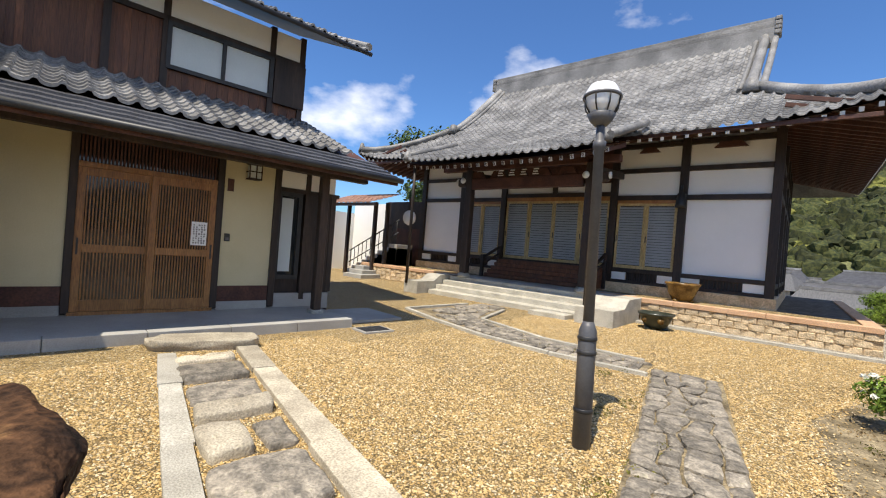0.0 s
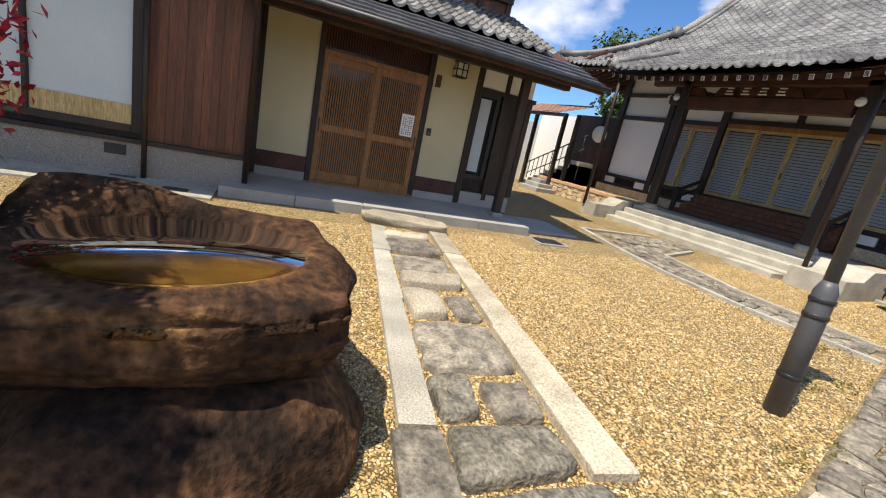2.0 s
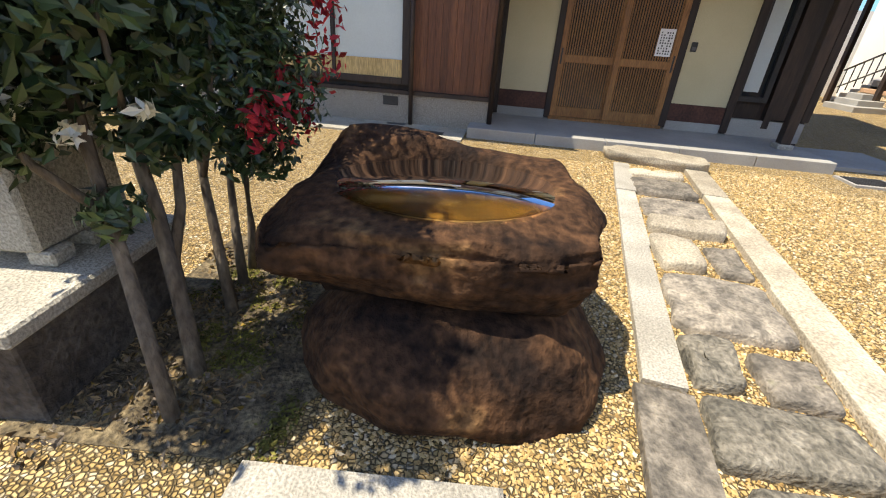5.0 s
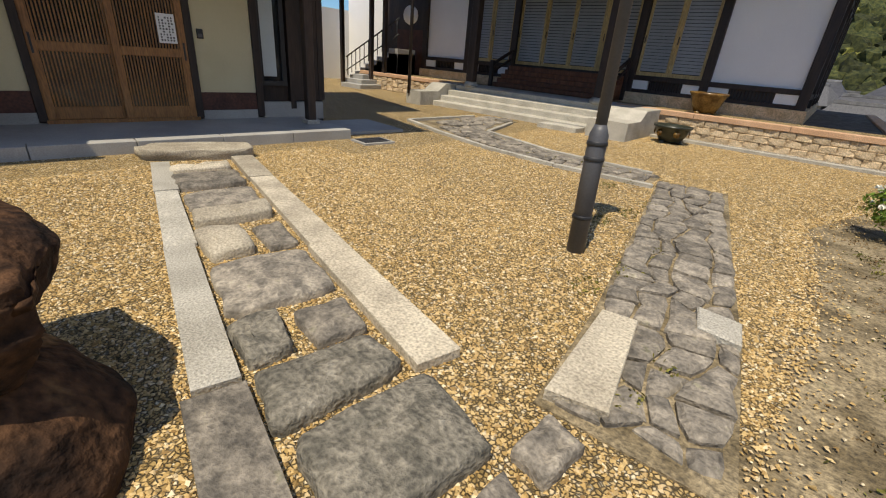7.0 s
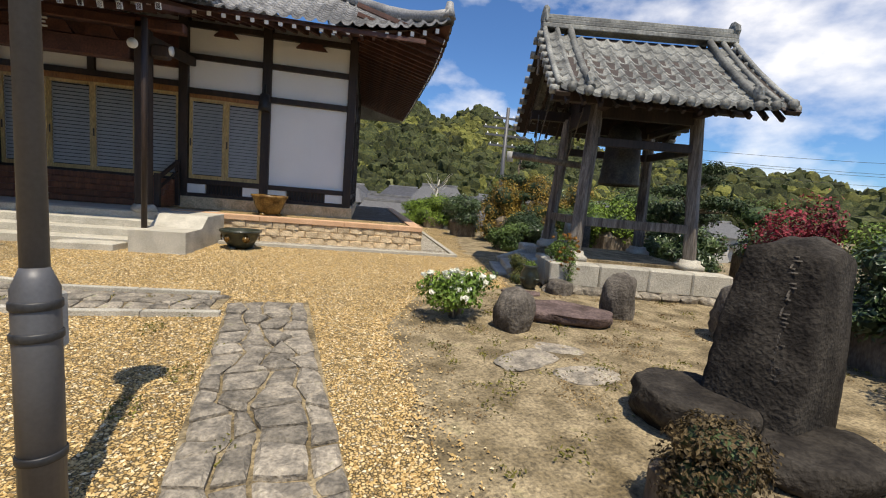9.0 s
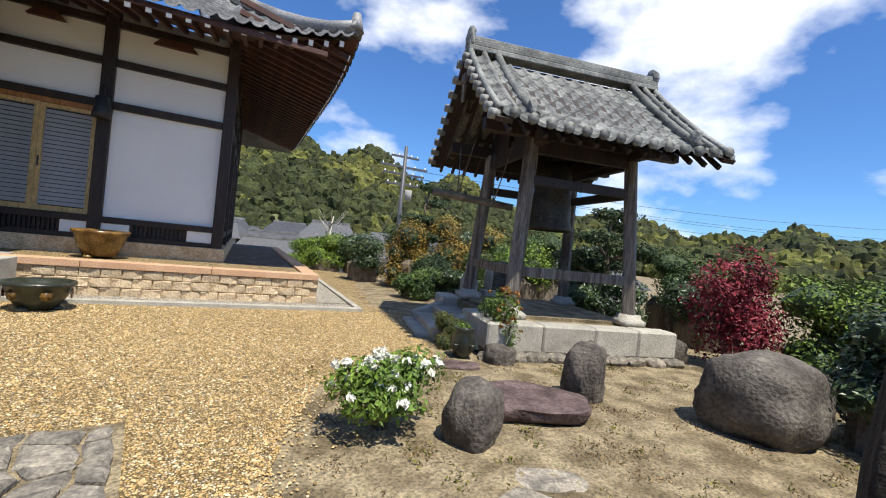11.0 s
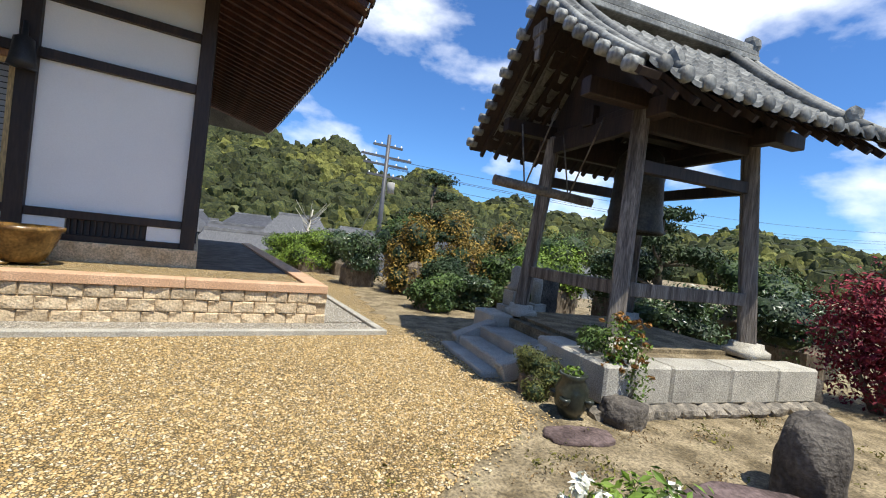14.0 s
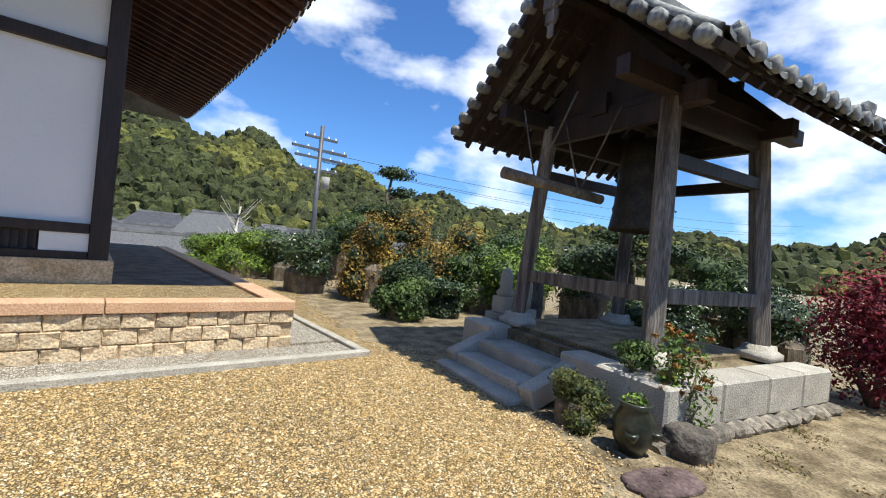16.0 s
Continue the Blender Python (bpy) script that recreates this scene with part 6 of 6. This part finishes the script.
def shrub(name, label, x, y, z, r, h, leaf, count, size, seed, stems=5, extra=None, lumps=7, base=0.25, core=0.0):
    """A bush: stems from one foot, leaves in uneven lumps."""
    s = thing(name, label, "shrub")
    rng = random.Random(seed)
    cl = []
    for k in range(lumps):
        a, q = rng.uniform(0, math.tau), rng.uniform(0.1, 0.6)
        cl.append((x + r * q * math.cos(a), y + r * q * math.sin(a), z + h * rng.uniform(base + 0.15, 0.8), r * rng.uniform(0.4, 0.6), r * rng.uniform(0.4, 0.6), h * rng.uniform(0.18, 0.28)))
    for k in range(stems):
        c = cl[k % len(cl)]
        part("stem", tube_bm([(x + rng.uniform(-0.04, 0.04), y + rng.uniform(-0.04, 0.04), z - 0.03), ((x + c[0]) / 2 + rng.uniform(-0.05, 0.05), (y + c[1]) / 2, z + (c[2] - z) * 0.45), c[:3]], [0.02 * (1 + r), 0.014 * (1 + r), 0.006], 6), M_bark, s)
    # Added solid cores; their dark green stands for shade between the leaves.
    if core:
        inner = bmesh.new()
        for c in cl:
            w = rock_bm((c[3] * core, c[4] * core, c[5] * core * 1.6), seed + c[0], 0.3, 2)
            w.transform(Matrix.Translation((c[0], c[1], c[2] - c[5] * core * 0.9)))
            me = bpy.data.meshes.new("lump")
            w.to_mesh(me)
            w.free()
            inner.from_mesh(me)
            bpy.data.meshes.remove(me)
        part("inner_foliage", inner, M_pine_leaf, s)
        add_box(inner2 := bmesh.new(), x - r * 0.45, x + r * 0.45, y - r * 0.45, y + r * 0.45, z - 0.5, z + h * 0.4, r * 0.15)
        part("core_block", inner2, M_bark, s)
    ob = new("foliage", leaves_mesh("foliage", cl, leaf, count, size, seed, shell=0.35))
    ob.parent = s
    if extra:
        m, n, q = extra
        top = [(c[0], c[1], c[2] + c[5] * 0.15, c[3] * 1.03, c[4] * 1.03, c[5] * 1.0) for c in cl]
        rngn = np.random.default_rng(seed + 3)
        cents = []
        for k in range(n):
            c = top[k % len(top)]
            d = rngn.normal(size=3)
            d /= np.linalg.norm(d)
            d[2] = abs(d[2])
            cents.append((c[0] + d[0] * c[3], c[1] + d[1] * c[4], c[2] + d[2] * c[5], q, q, q * 0.6))
        o2 = new("blossom", leaves_mesh("blossom", cents, m, n * 16, q * 0.8, seed + 4, shell=0.3))
        o2.parent = s
    return s


shrub("white_azalea", "small azalea bush covered in white blossom", 3.68, 8.5, 0, 0.52, 0.62, M_hedge_leaf, 3400, 0.03, 41, 9, (M_petal, 56, 0.036), 11)
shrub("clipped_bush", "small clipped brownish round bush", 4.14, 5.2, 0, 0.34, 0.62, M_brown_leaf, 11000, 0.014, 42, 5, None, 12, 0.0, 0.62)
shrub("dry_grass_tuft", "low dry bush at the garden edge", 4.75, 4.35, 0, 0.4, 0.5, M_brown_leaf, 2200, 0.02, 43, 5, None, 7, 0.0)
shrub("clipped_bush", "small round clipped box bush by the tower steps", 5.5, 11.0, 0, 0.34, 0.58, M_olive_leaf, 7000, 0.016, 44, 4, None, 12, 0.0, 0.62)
shrub("nandina", "thin nandina with orange young leaves", 6.0, 10.3, 0.05, 0.26, 1.05, M_hedge_leaf, 1500, 0.022, 45, 7, (M_orange_leaf, 40, 0.032), 9, 0.1)
shrub("planter_greens", "low mixed plants on the terrace corner", 6.0, 10.75, 0.5, 0.28, 0.3, M_green_leaf, 900, 0.025, 46, 3)
jar = thing("glazed_jar", "dark green glazed strawberry jar with a small plant", "jar")
part("body", lathe_bm([(0.1, 0.0), (0.15, 0.1), (0.16, 0.26), (0.11, 0.36), (0.14, 0.4), (0.12, 0.41), (0.1, 0.36), (0.0, 0.34)], 24), M_green_glaze, jar)
for k in range(4):
    part("pocket", lathe_bm([(0.03, 0.0), (0.055, 0.05), (0.05, 0.07), (0.0, 0.05)], 12), M_green_glaze, jar).location = (0.165 * math.cos(k * 1.57 + 0.4), 0.165 * math.sin(k * 1.57 + 0.4), 0.13)
o = new("plant", leaves_mesh("plant", [(0, 0, 0.42, 0.09, 0.09, 0.06)], M_hedge_leaf, 90, 0.025, 48))
o.parent = jar
jar.location = (5.42, 10.42, 0)


def grave(x, y, z, label, prof, seg=24):
    g = thing("stone_figure", label, "stone marker")
    for k, p in enumerate(prof):
        part("pedestal" if k < len(prof) - 1 else "top_stone", p, M_granite, g)
    g.location = (x, y, z)


grave(7.05, 13.35, 0.45, "small pale stone marker with a rounded top", [box_bm(-0.22, 0.22, -0.2, 0.2, 0, 0.12, 0.01), box_bm(-0.15, 0.15, -0.14, 0.14, 0.12, 0.38, 0.015), lathe_bm([(0.13, 0.38), (0.15, 0.44), (0.1, 0.5), (0.1, 0.72), (0.06, 0.8), (0.0, 0.82)], 20)])
grave(7.5, 13.3, 0.45, "slim pale stone marker with a rounded top", [box_bm(-0.14, 0.14, -0.14, 0.14, 0, 0.18, 0.01), lathe_bm([(0.085, 0.18), (0.1, 0.5), (0.09, 0.6), (0.05, 0.66), (0.0, 0.67)], 20)])
thing("dark_stele", "dark upright stone slab behind the bell", "stele", rock_bm((0.26, 0.14, 0.9), 51, 0.1, 3, 0, 0.6), M_boulder, at=stone_at(8.0, 13.6, 0.3, 0))

# ---- planting behind the tower ----
def cloud_pine(label, x, y, h, pads, seed, leaf=M_pine_leaf, name="cloud_pine"):
    t = thing(name, label, "tree")
    z0 = ground_z(x, y)
    rng = random.Random(seed)
    pts = [(x + 0.12 * math.sin(k * 1.7 + seed), y + 0.1 * math.cos(k * 1.3 + seed), z0 + (h - z0) * k / 5 - 0.05) for k in range(6)]
    part("trunk", tube_bm(pts, [0.13, 0.11, 0.09, 0.07, 0.05, 0.03], 9), M_bark, t)
    cl = []
    for dx, dy, z, r in pads:
        k = min(max((z - z0) / (h - z0), 0.05), 1) * 5
        p0 = Vector(pts[int(min(k, 4))])
        part("limb", tube_bm([p0, (x + dx * 0.6, y + dy * 0.6, (p0.z + z) / 2), (x + dx, y + dy, z - 0.05)], [0.045, 0.03, 0.015], 7), M_bark, t)
        for q in range(5):
            r *= 1.06
            cl.append((x + dx + rng.uniform(-0.5, 0.5) * r, y + dy + rng.uniform(-0.5, 0.5) * r, z + rng.uniform(-0.06, 0.1) * r, r * rng.uniform(0.45, 0.7), r * rng.uniform(0.45, 0.7), r * rng.uniform(0.16, 0.26)))
    ob = new("crown", leaves_mesh("crown", cl, leaf, 1300 * len(pads), 0.045, seed, shell=0.3))
    ob.parent = t
    return t


cloud_pine("tall clipped pine with flat layered pads", 8.2, 18.9, 3.4, [(0, 0, 3.4, 0.6), (0.25, -0.2, 2.85, 0.5), (-0.4, 0.1, 2.3, 0.6), (0.5, 0.2, 2.1, 0.5), (-0.6, -0.2, 1.8, 0.6), (0.1, -0.5, 1.7, 0.6), (-0.9, 0.1, 1.35, 0.6)], 61)
cloud_pine("spreading dark garden pine with layered pads", 10.9, 13.3, 2.7, [(0, 0, 2.7, 0.55), (0.6, 0.3, 2.45, 0.5), (-0.6, -0.2, 2.1, 0.6), (0.2, -0.5, 1.8, 0.7), (0.9, -0.4, 1.7, 0.6), (-0.9, 0.4, 1.55, 0.6), (0.3, 0.3, 1.4, 0.8)], 62)
cloud_pine("dark clipped yew with round pads", 8.6, 6.0, 3.0, [(0.0, 0.1, 2.7, 0.5), (-0.1, 0.35, 2.0, 0.6), (0.3, -0.2, 2.2, 0.6), (-0.2, -0.3, 1.5, 0.6), (0.3, 0.3, 1.4, 0.65)], 63, M_dark_leaf)
for x, y, r, h, leaf, nm, lab, c, sd in (
    (9.2, 17.8, 1.2, 2.5, M_gold_leaf, "golden_azalea", "large clipped azalea turning golden brown", 5200, 71),
    (7.8, 17.0, 0.7, 1.0, M_pine_leaf, "azalea", "low dark green azalea", 2600, 72),
    (7.6, 18.2, 0.85, 1.95, M_gold_leaf, "golden_azalea", "clipped azalea with bronze leaves", 2800, 73),
    (6.9, 15.9, 0.55, 0.75, M_green_leaf, "low_juniper", "low spreading juniper by the gravel", 2000, 74),
    (8.1, 16.0, 0.5, 0.7, M_dark_leaf, "azalea", "dark rounded shrub by the tower", 2000, 75),
    (10.2, 15.6, 0.9, 1.7, M_hedge_leaf, "yellow_shrub", "yellow-green leafy shrub behind the bell tower", 3000, 76),
    (9.6, 16.6, 0.9, 1.5, M_green_leaf, "camphor_shrub", "rounded green shrub behind the tower", 2800, 77),
    (11.5, 14.6, 1.0, 1.7, M_dark_leaf, "evergreen_shrub", "dark evergreen shrub in the back row", 2800, 78),
    (12.0, 12.0, 1.1, 1.7, M_green_leaf, "evergreen_shrub", "green evergreen shrub in the back row", 3000, 79),
    (11.2, 10.8, 0.9, 1.2, M_dark_leaf, "evergreen_shrub", "low dark evergreen shrub", 2600, 80),
    (9.8, 12.2, 0.8, 1.1, M_dark_leaf, "evergreen_shrub", "low dark shrub beside the terrace", 2400, 81),
    (10.8, 8.2, 1.0, 1.5, M_hedge_leaf, "privet", "bright green leafy privet", 3600, 82),
    (9.9, 7.0, 0.9, 1.6, M_green_leaf, "privet", "green leafy hedge bush", 3200, 83),
    (8.2, 6.9, 0.7, 1.2, M_dark_leaf, "evergreen_shrub", "dark evergreen shrub by the boulder", 2400, 84),
    (7.6, 5.4, 0.8, 1.5, M_dark_leaf, "evergreen_shrub", "dark evergreen shrub behind the monument", 3000, 85),
    (7.0, 4.4, 0.7, 1.1, M_dark_leaf, "evergreen_shrub", "dark evergreen shrub behind the monument", 2400, 86),
    (6.4, 19.8, 0.8, 1.3, M_dark_leaf, "evergreen_shrub", "dark rounded shrub along the back path", 2400, 87),
    (6.9, 22.5, 0.9, 1.2, M_dark_leaf, "evergreen_shrub", "dark rounded shrub along the back path", 2400, 88),
    (5.75, 23.0, 0.85, 1.25, M_hedge_leaf, "bright_hedge_bush", "bright green clipped bush beside the hall", 3400, 89),
    (5.8, 25.0, 0.85, 1.2, M_hedge_leaf, "bright_hedge_bush", "bright green clipped bush beside the hall", 3000, 90),
    (5.6, 27.2, 0.9, 1.4, M_hedge_leaf, "bright_hedge_bush", "bright green clipped bush behind the hall", 2600, 91),
    (7.6, 25.5, 1.0, 1.6, M_dark_leaf, "evergreen_shrub", "dark shrub at the edge of the terrace", 2400, 92),
    (9.5, 23.5, 1.1, 2.2, M_green_leaf, "evergreen_shrub", "tall green shrub at the garden edge", 2600, 93),
    (10.6, 20.5, 1.1, 2.0, M_dark_leaf, "evergreen_shrub", "dark tall shrub at the garden edge", 2600, 94),
    (12.2, 17.6, 1.2, 2.0, M_green_leaf, "evergreen_shrub", "green tall shrub at the garden edge", 2600, 95)):
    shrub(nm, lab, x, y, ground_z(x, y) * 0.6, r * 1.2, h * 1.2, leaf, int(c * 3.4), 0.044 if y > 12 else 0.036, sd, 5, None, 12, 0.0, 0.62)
mt = shrub("red_maple", "small dark red Japanese maple", 9.8, 9.4, 0, 0.78, 2.15, M_red_leaf, 7500, 0.035, 96, 8, None, 18, 0.05)
# bare tree behind the hall
bare = thing("bare_tree", "bare pale tree with a few thin branches", "tree")
rng = random.Random(3)
bx, by = 6.7, 28.2
part("trunk", tube_bm([(bx, by, -1.2), (bx + 0.05, by, 0.3), (bx - 0.05, by, 1.2), (bx + 0.1, by, 2.4)], [0.12, 0.1, 0.07, 0.03], 8), M_granite, bare)
for k in range(26):
    a, z = rng.uniform(0, math.tau), rng.uniform(0.2, 2.0)
    L = rng.uniform(0.5, 1.1)
    p = Vector((bx, by, z))
    e = p + Vector((math.cos(a) * L, math.sin(a) * L, L * rng.uniform(0.5, 1.0)))
    part("branch", tube_bm([p, p.lerp(e, 0.5) + Vector((0, 0, -0.08)), e], [0.03, 0.018, 0.006], 5), M_granite, bare)
# tree behind the roofs
stem_tree("broadleaf_tree", "green broadleaf tree rising behind the roofs", [([(-14.5, 21, -0.1), (-14.4, 21, 3), (-14.2, 21, 6)], 0.25, 0.1)],
          [(-14.2 + 2.0 * math.cos(k * 1.9), 21 + 1.6 * math.sin(k * 2.7), 6.0 + 1.6 * math.sin(k * 1.3), 1.3, 1.3, 0.8) for k in range(14)] + [(-18 + 0.8 * k, 24, 4 + math.sin(k), 1.6, 1.6, 1.4) for k in range(8)], M_green_leaf, 12000, 0.13, 64)

# ---- utility pole, wires, village ----
upole = thing("utility_pole", "concrete utility pole with crossarms and wires", "utility pole")
px, py = 12.2, 33.4
part("pole", tube_bm([(px, py, -3.3), (px, py, 8.0)], [0.18, 0.12], 12), M_metal, upole)
for z, L in ((7.2, 1.0), (6.5, 1.7), (6.0, 1.5), (5.3, 1.2)):
    part("crossarm", box_bm(px - L, px + L, py - 0.07, py + 0.07, z, z + 0.13), M_metal, upole)
    for k in (-1, -0.5, 0.5, 1):
        part("insulator", lathe_bm([(0.05, 0), (0.06, 0.06), (0.03, 0.16), (0.0, 0.18)], 8, (px + k * L * 0.9, py)), M_white, upole).location.z = z + 0.09
part("transformer", lathe_bm([(0.0, 0), (0.24, 0), (0.24, 0.7), (0.0, 0.72)], 14, (px + 0.4, py - 0.2)), M_concrete, upole).location.z = 4.3
for k, (z0, z1) in enumerate(((6.45, 9.0), (5.95, 8.0), (5.9, 7.7), (5.3, 7.0), (3.2, 4.4))):
    a, b = Vector((px - 0.4 + 0.3 * k, py, z0)), Vector((75, 22 + k, z1))
    part("wire", tube_bm([a.lerp(b, t / 10) - Vector((0, 0, 4.5 * (t / 10) * (1 - t / 10))) for t in range(11)], 0.014, 5), M_black, upole)
part("stay_wire", tube_bm([(px, py, 4.6), (px - 3.2, py - 0.5, -2.6)], 0.02, 5), M_black, upole)
M_village_tile = mat("village_roof_tile", (0.075, 0.075, 0.078), (0.13, 0.13, 0.13), 3, 0.7, 0.2, 20, stretch=(6, 1, 1))
M_house_wall = mat("village_wall", (0.40, 0.38, 0.34), (0.55, 0.53, 0.48), 1, 0.9, 0.05, 20)


def village_house(x, y, w, d, h, a, tiles):
    v = thing("village_house", "low village house with a grey tiled roof", "house", group="village houses")
    part("wall", box_bm(-w / 2, w / 2, -d / 2, d / 2, -0.3, h), M_house_wall, v)
    r = bmesh.new()
    o, rh = 0.6, d * 0.34
    e = [(-w / 2 - o, -d / 2 - o, h), (w / 2 + o, -d / 2 - o, h), (w / 2 + o, d / 2 + o, h), (-w / 2 - o, d / 2 + o, h), (-w / 2 + 0.8, 0, h + rh), (w / 2 - 0.8, 0, h + rh)]
    q = [r.verts.new(p) for p in e]
    for f in ((0, 1, 5, 4), (2, 3, 4, 5), (1, 2, 5), (3, 0, 4), (3, 2, 1, 0)):
        r.faces.new([q[k] for k in f])
    part("roof", r, tiles, v)
    part("ridge", box_bm(-w / 2 + 0.7, w / 2 - 0.7, -0.15, 0.15, h + rh - 0.05, h + rh + 0.2), M_tile, v)
    for k in (-0.28, 0.22):
        part("window", box_bm(w * k - 0.6, w * k + 0.6, -d / 2 - 0.04, -d / 2 + 0.02, h * 0.4, h * 0.8), M_glass, v)
    v.matrix_world = Matrix.Translation((x, y, -3.2)) @ Matrix.Rotation(radians(a), 4, "Z")


rng = random.Random(9)
for row in range(4):
    for k in range(9):
        village_house(-2 + k * 6.2 + rng.uniform(-1.5, 1.5) + row * 1.5, 48 + row * 12 + rng.uniform(-2, 2), rng.uniform(5, 8.5), rng.uniform(4.5, 6.5), rng.uniform(1.7, 3.6) + 0.15 * row, rng.uniform(-18, 18), (M_slate, M_village_tile)[(k + row) % 2])

# ---- weeds and fallen leaves on the bare earth ----
rng = random.Random(77)
cl = []
for k in range(160):
    x, y = rng.uniform(3.2, 8.5), rng.uniform(3.5, 10.2)
    cl.append((x, y, 0.0, rng.uniform(0.05, 0.25), rng.uniform(0.05, 0.25), 0.025))
tagged(new("weeds", leaves_mesh("weeds", cl, M_moss, 5200, 0.016, 78, shell=0.0)), "low moss and weeds on the bare earth", "weeds", kind="stuff")
cl = [(rng.uniform(-0.4, 1.5), rng.uniform(-0.1, 1.0), 0.006, 0.16, 0.14, 0.008) for k in range(50)]
for m, n, q in ((M_bark, 1500, 0.02), (M_dry_leaf, 1300, 0.022), (M_gold_leaf, 260, 0.02)):
    tagged(new("fallen_leaves", leaves_mesh("fallen_leaves", cl, m, n, q, 79 + n, shell=0.0)), "dry fallen leaves under the small trees", "leaves", kind="stuff")

cl = [(rng.uniform(2.9, 8.5), rng.uniform(2.0, 10.4), 0.0, rng.uniform(0.08, 0.35), rng.uniform(0.08, 0.3), 0.016) for k in range(150)]
tagged(new("dry_grass", leaves_mesh("dry_grass", cl, M_dry_leaf, 9000, 0.013, 95, shell=0.0)), "thin dry grass and litter on the bare earth", "grass", kind="stuff")


def loose_gravel(x0, x1, y0, y1, count, seed, spread=0.0):
    """Angular pebbles lying on the yard; spread: how far they stray over its ragged edge."""
    rng = np.random.default_rng(seed)
    x, y = rng.uniform(x0, x1, count), rng.uniform(y0, y1, count)
    ex, ey = (2.2, 2.45, 2.75, 2.95, 2.75, 3.3, 4.9, 5.4, 5.3), (-8, 0, 3.5, 5.7, 8.1, 9.6, 10.4, 12.5, 15.5)
    rim = np.interp(y, ey, ex)
    if spread:
        x = rim + np.abs(rng.normal(size=count)) * spread - 0.1
    mid = np.interp(y, (3.5, 4.6, 6.2, 8.75), (2.42, 2.28, 1.98, 1.48))
    bed = (x < 1.5) & (y < 1.0)
    path = (np.abs(x - mid) < 0.42) & (y > 3.5) & (y < 8.9)
    keep = ~bed & ~path & ((x < rim + 0.1) | (spread > 0))
    p = np.stack([x, y, np.full(count, 0.002)], -1)[keep]
    n = len(p)
    octa = np.array([(1, 0, 0), (-1, 0, 0), (0, 1, 0), (0, -1, 0), (0, 0, 1), (0, 0, -1)], float)
    tri = np.array([(0, 2, 4), (2, 1, 4), (1, 3, 4), (3, 0, 4), (2, 0, 5), (1, 2, 5), (3, 1, 5), (0, 3, 5)])
    q = octa[None] * (1 + 0.28 * rng.normal(size=(n, 6, 1)))
    q = q + 0.25 * rng.normal(size=(n, 6, 3))
    a = rng.uniform(0, math.tau, n)
    size = rng.uniform(0.007, 0.015, n)
    c, d = np.cos(a), np.sin(a)
    vx = (q[..., 0] * c[:, None] - q[..., 1] * d[:, None] * 0.75) * size[:, None]
    vy = (q[..., 0] * d[:, None] + q[..., 1] * c[:, None] * 0.75) * size[:, None]
    v = p[:, None] + np.stack([vx, vy, q[..., 2] * size[:, None] * 0.62], -1)
    f = tri[None] + (np.arange(n) * 6)[:, None, None]
    tagged(new("loose_gravel", raw_mesh("loose_gravel", v.reshape(-1, 3), f.reshape(-1, 3), M_pebble)), "loose ochre gravel stones on the yard", "gravel", kind="stuff")


loose_gravel(-3.2, 3.0, 0.9, 6.0, 52000, 201)
loose_gravel(-2.5, 5.2, 6.0, 13.6, 58000, 202)
loose_gravel(2, 3, 2.0, 14.0, 3000, 203, 0.22)

for ob in scene.objects:
    if ob.type == "MESH" and "stuff" in ob.data:
        tagged(ob, kind="stuff")
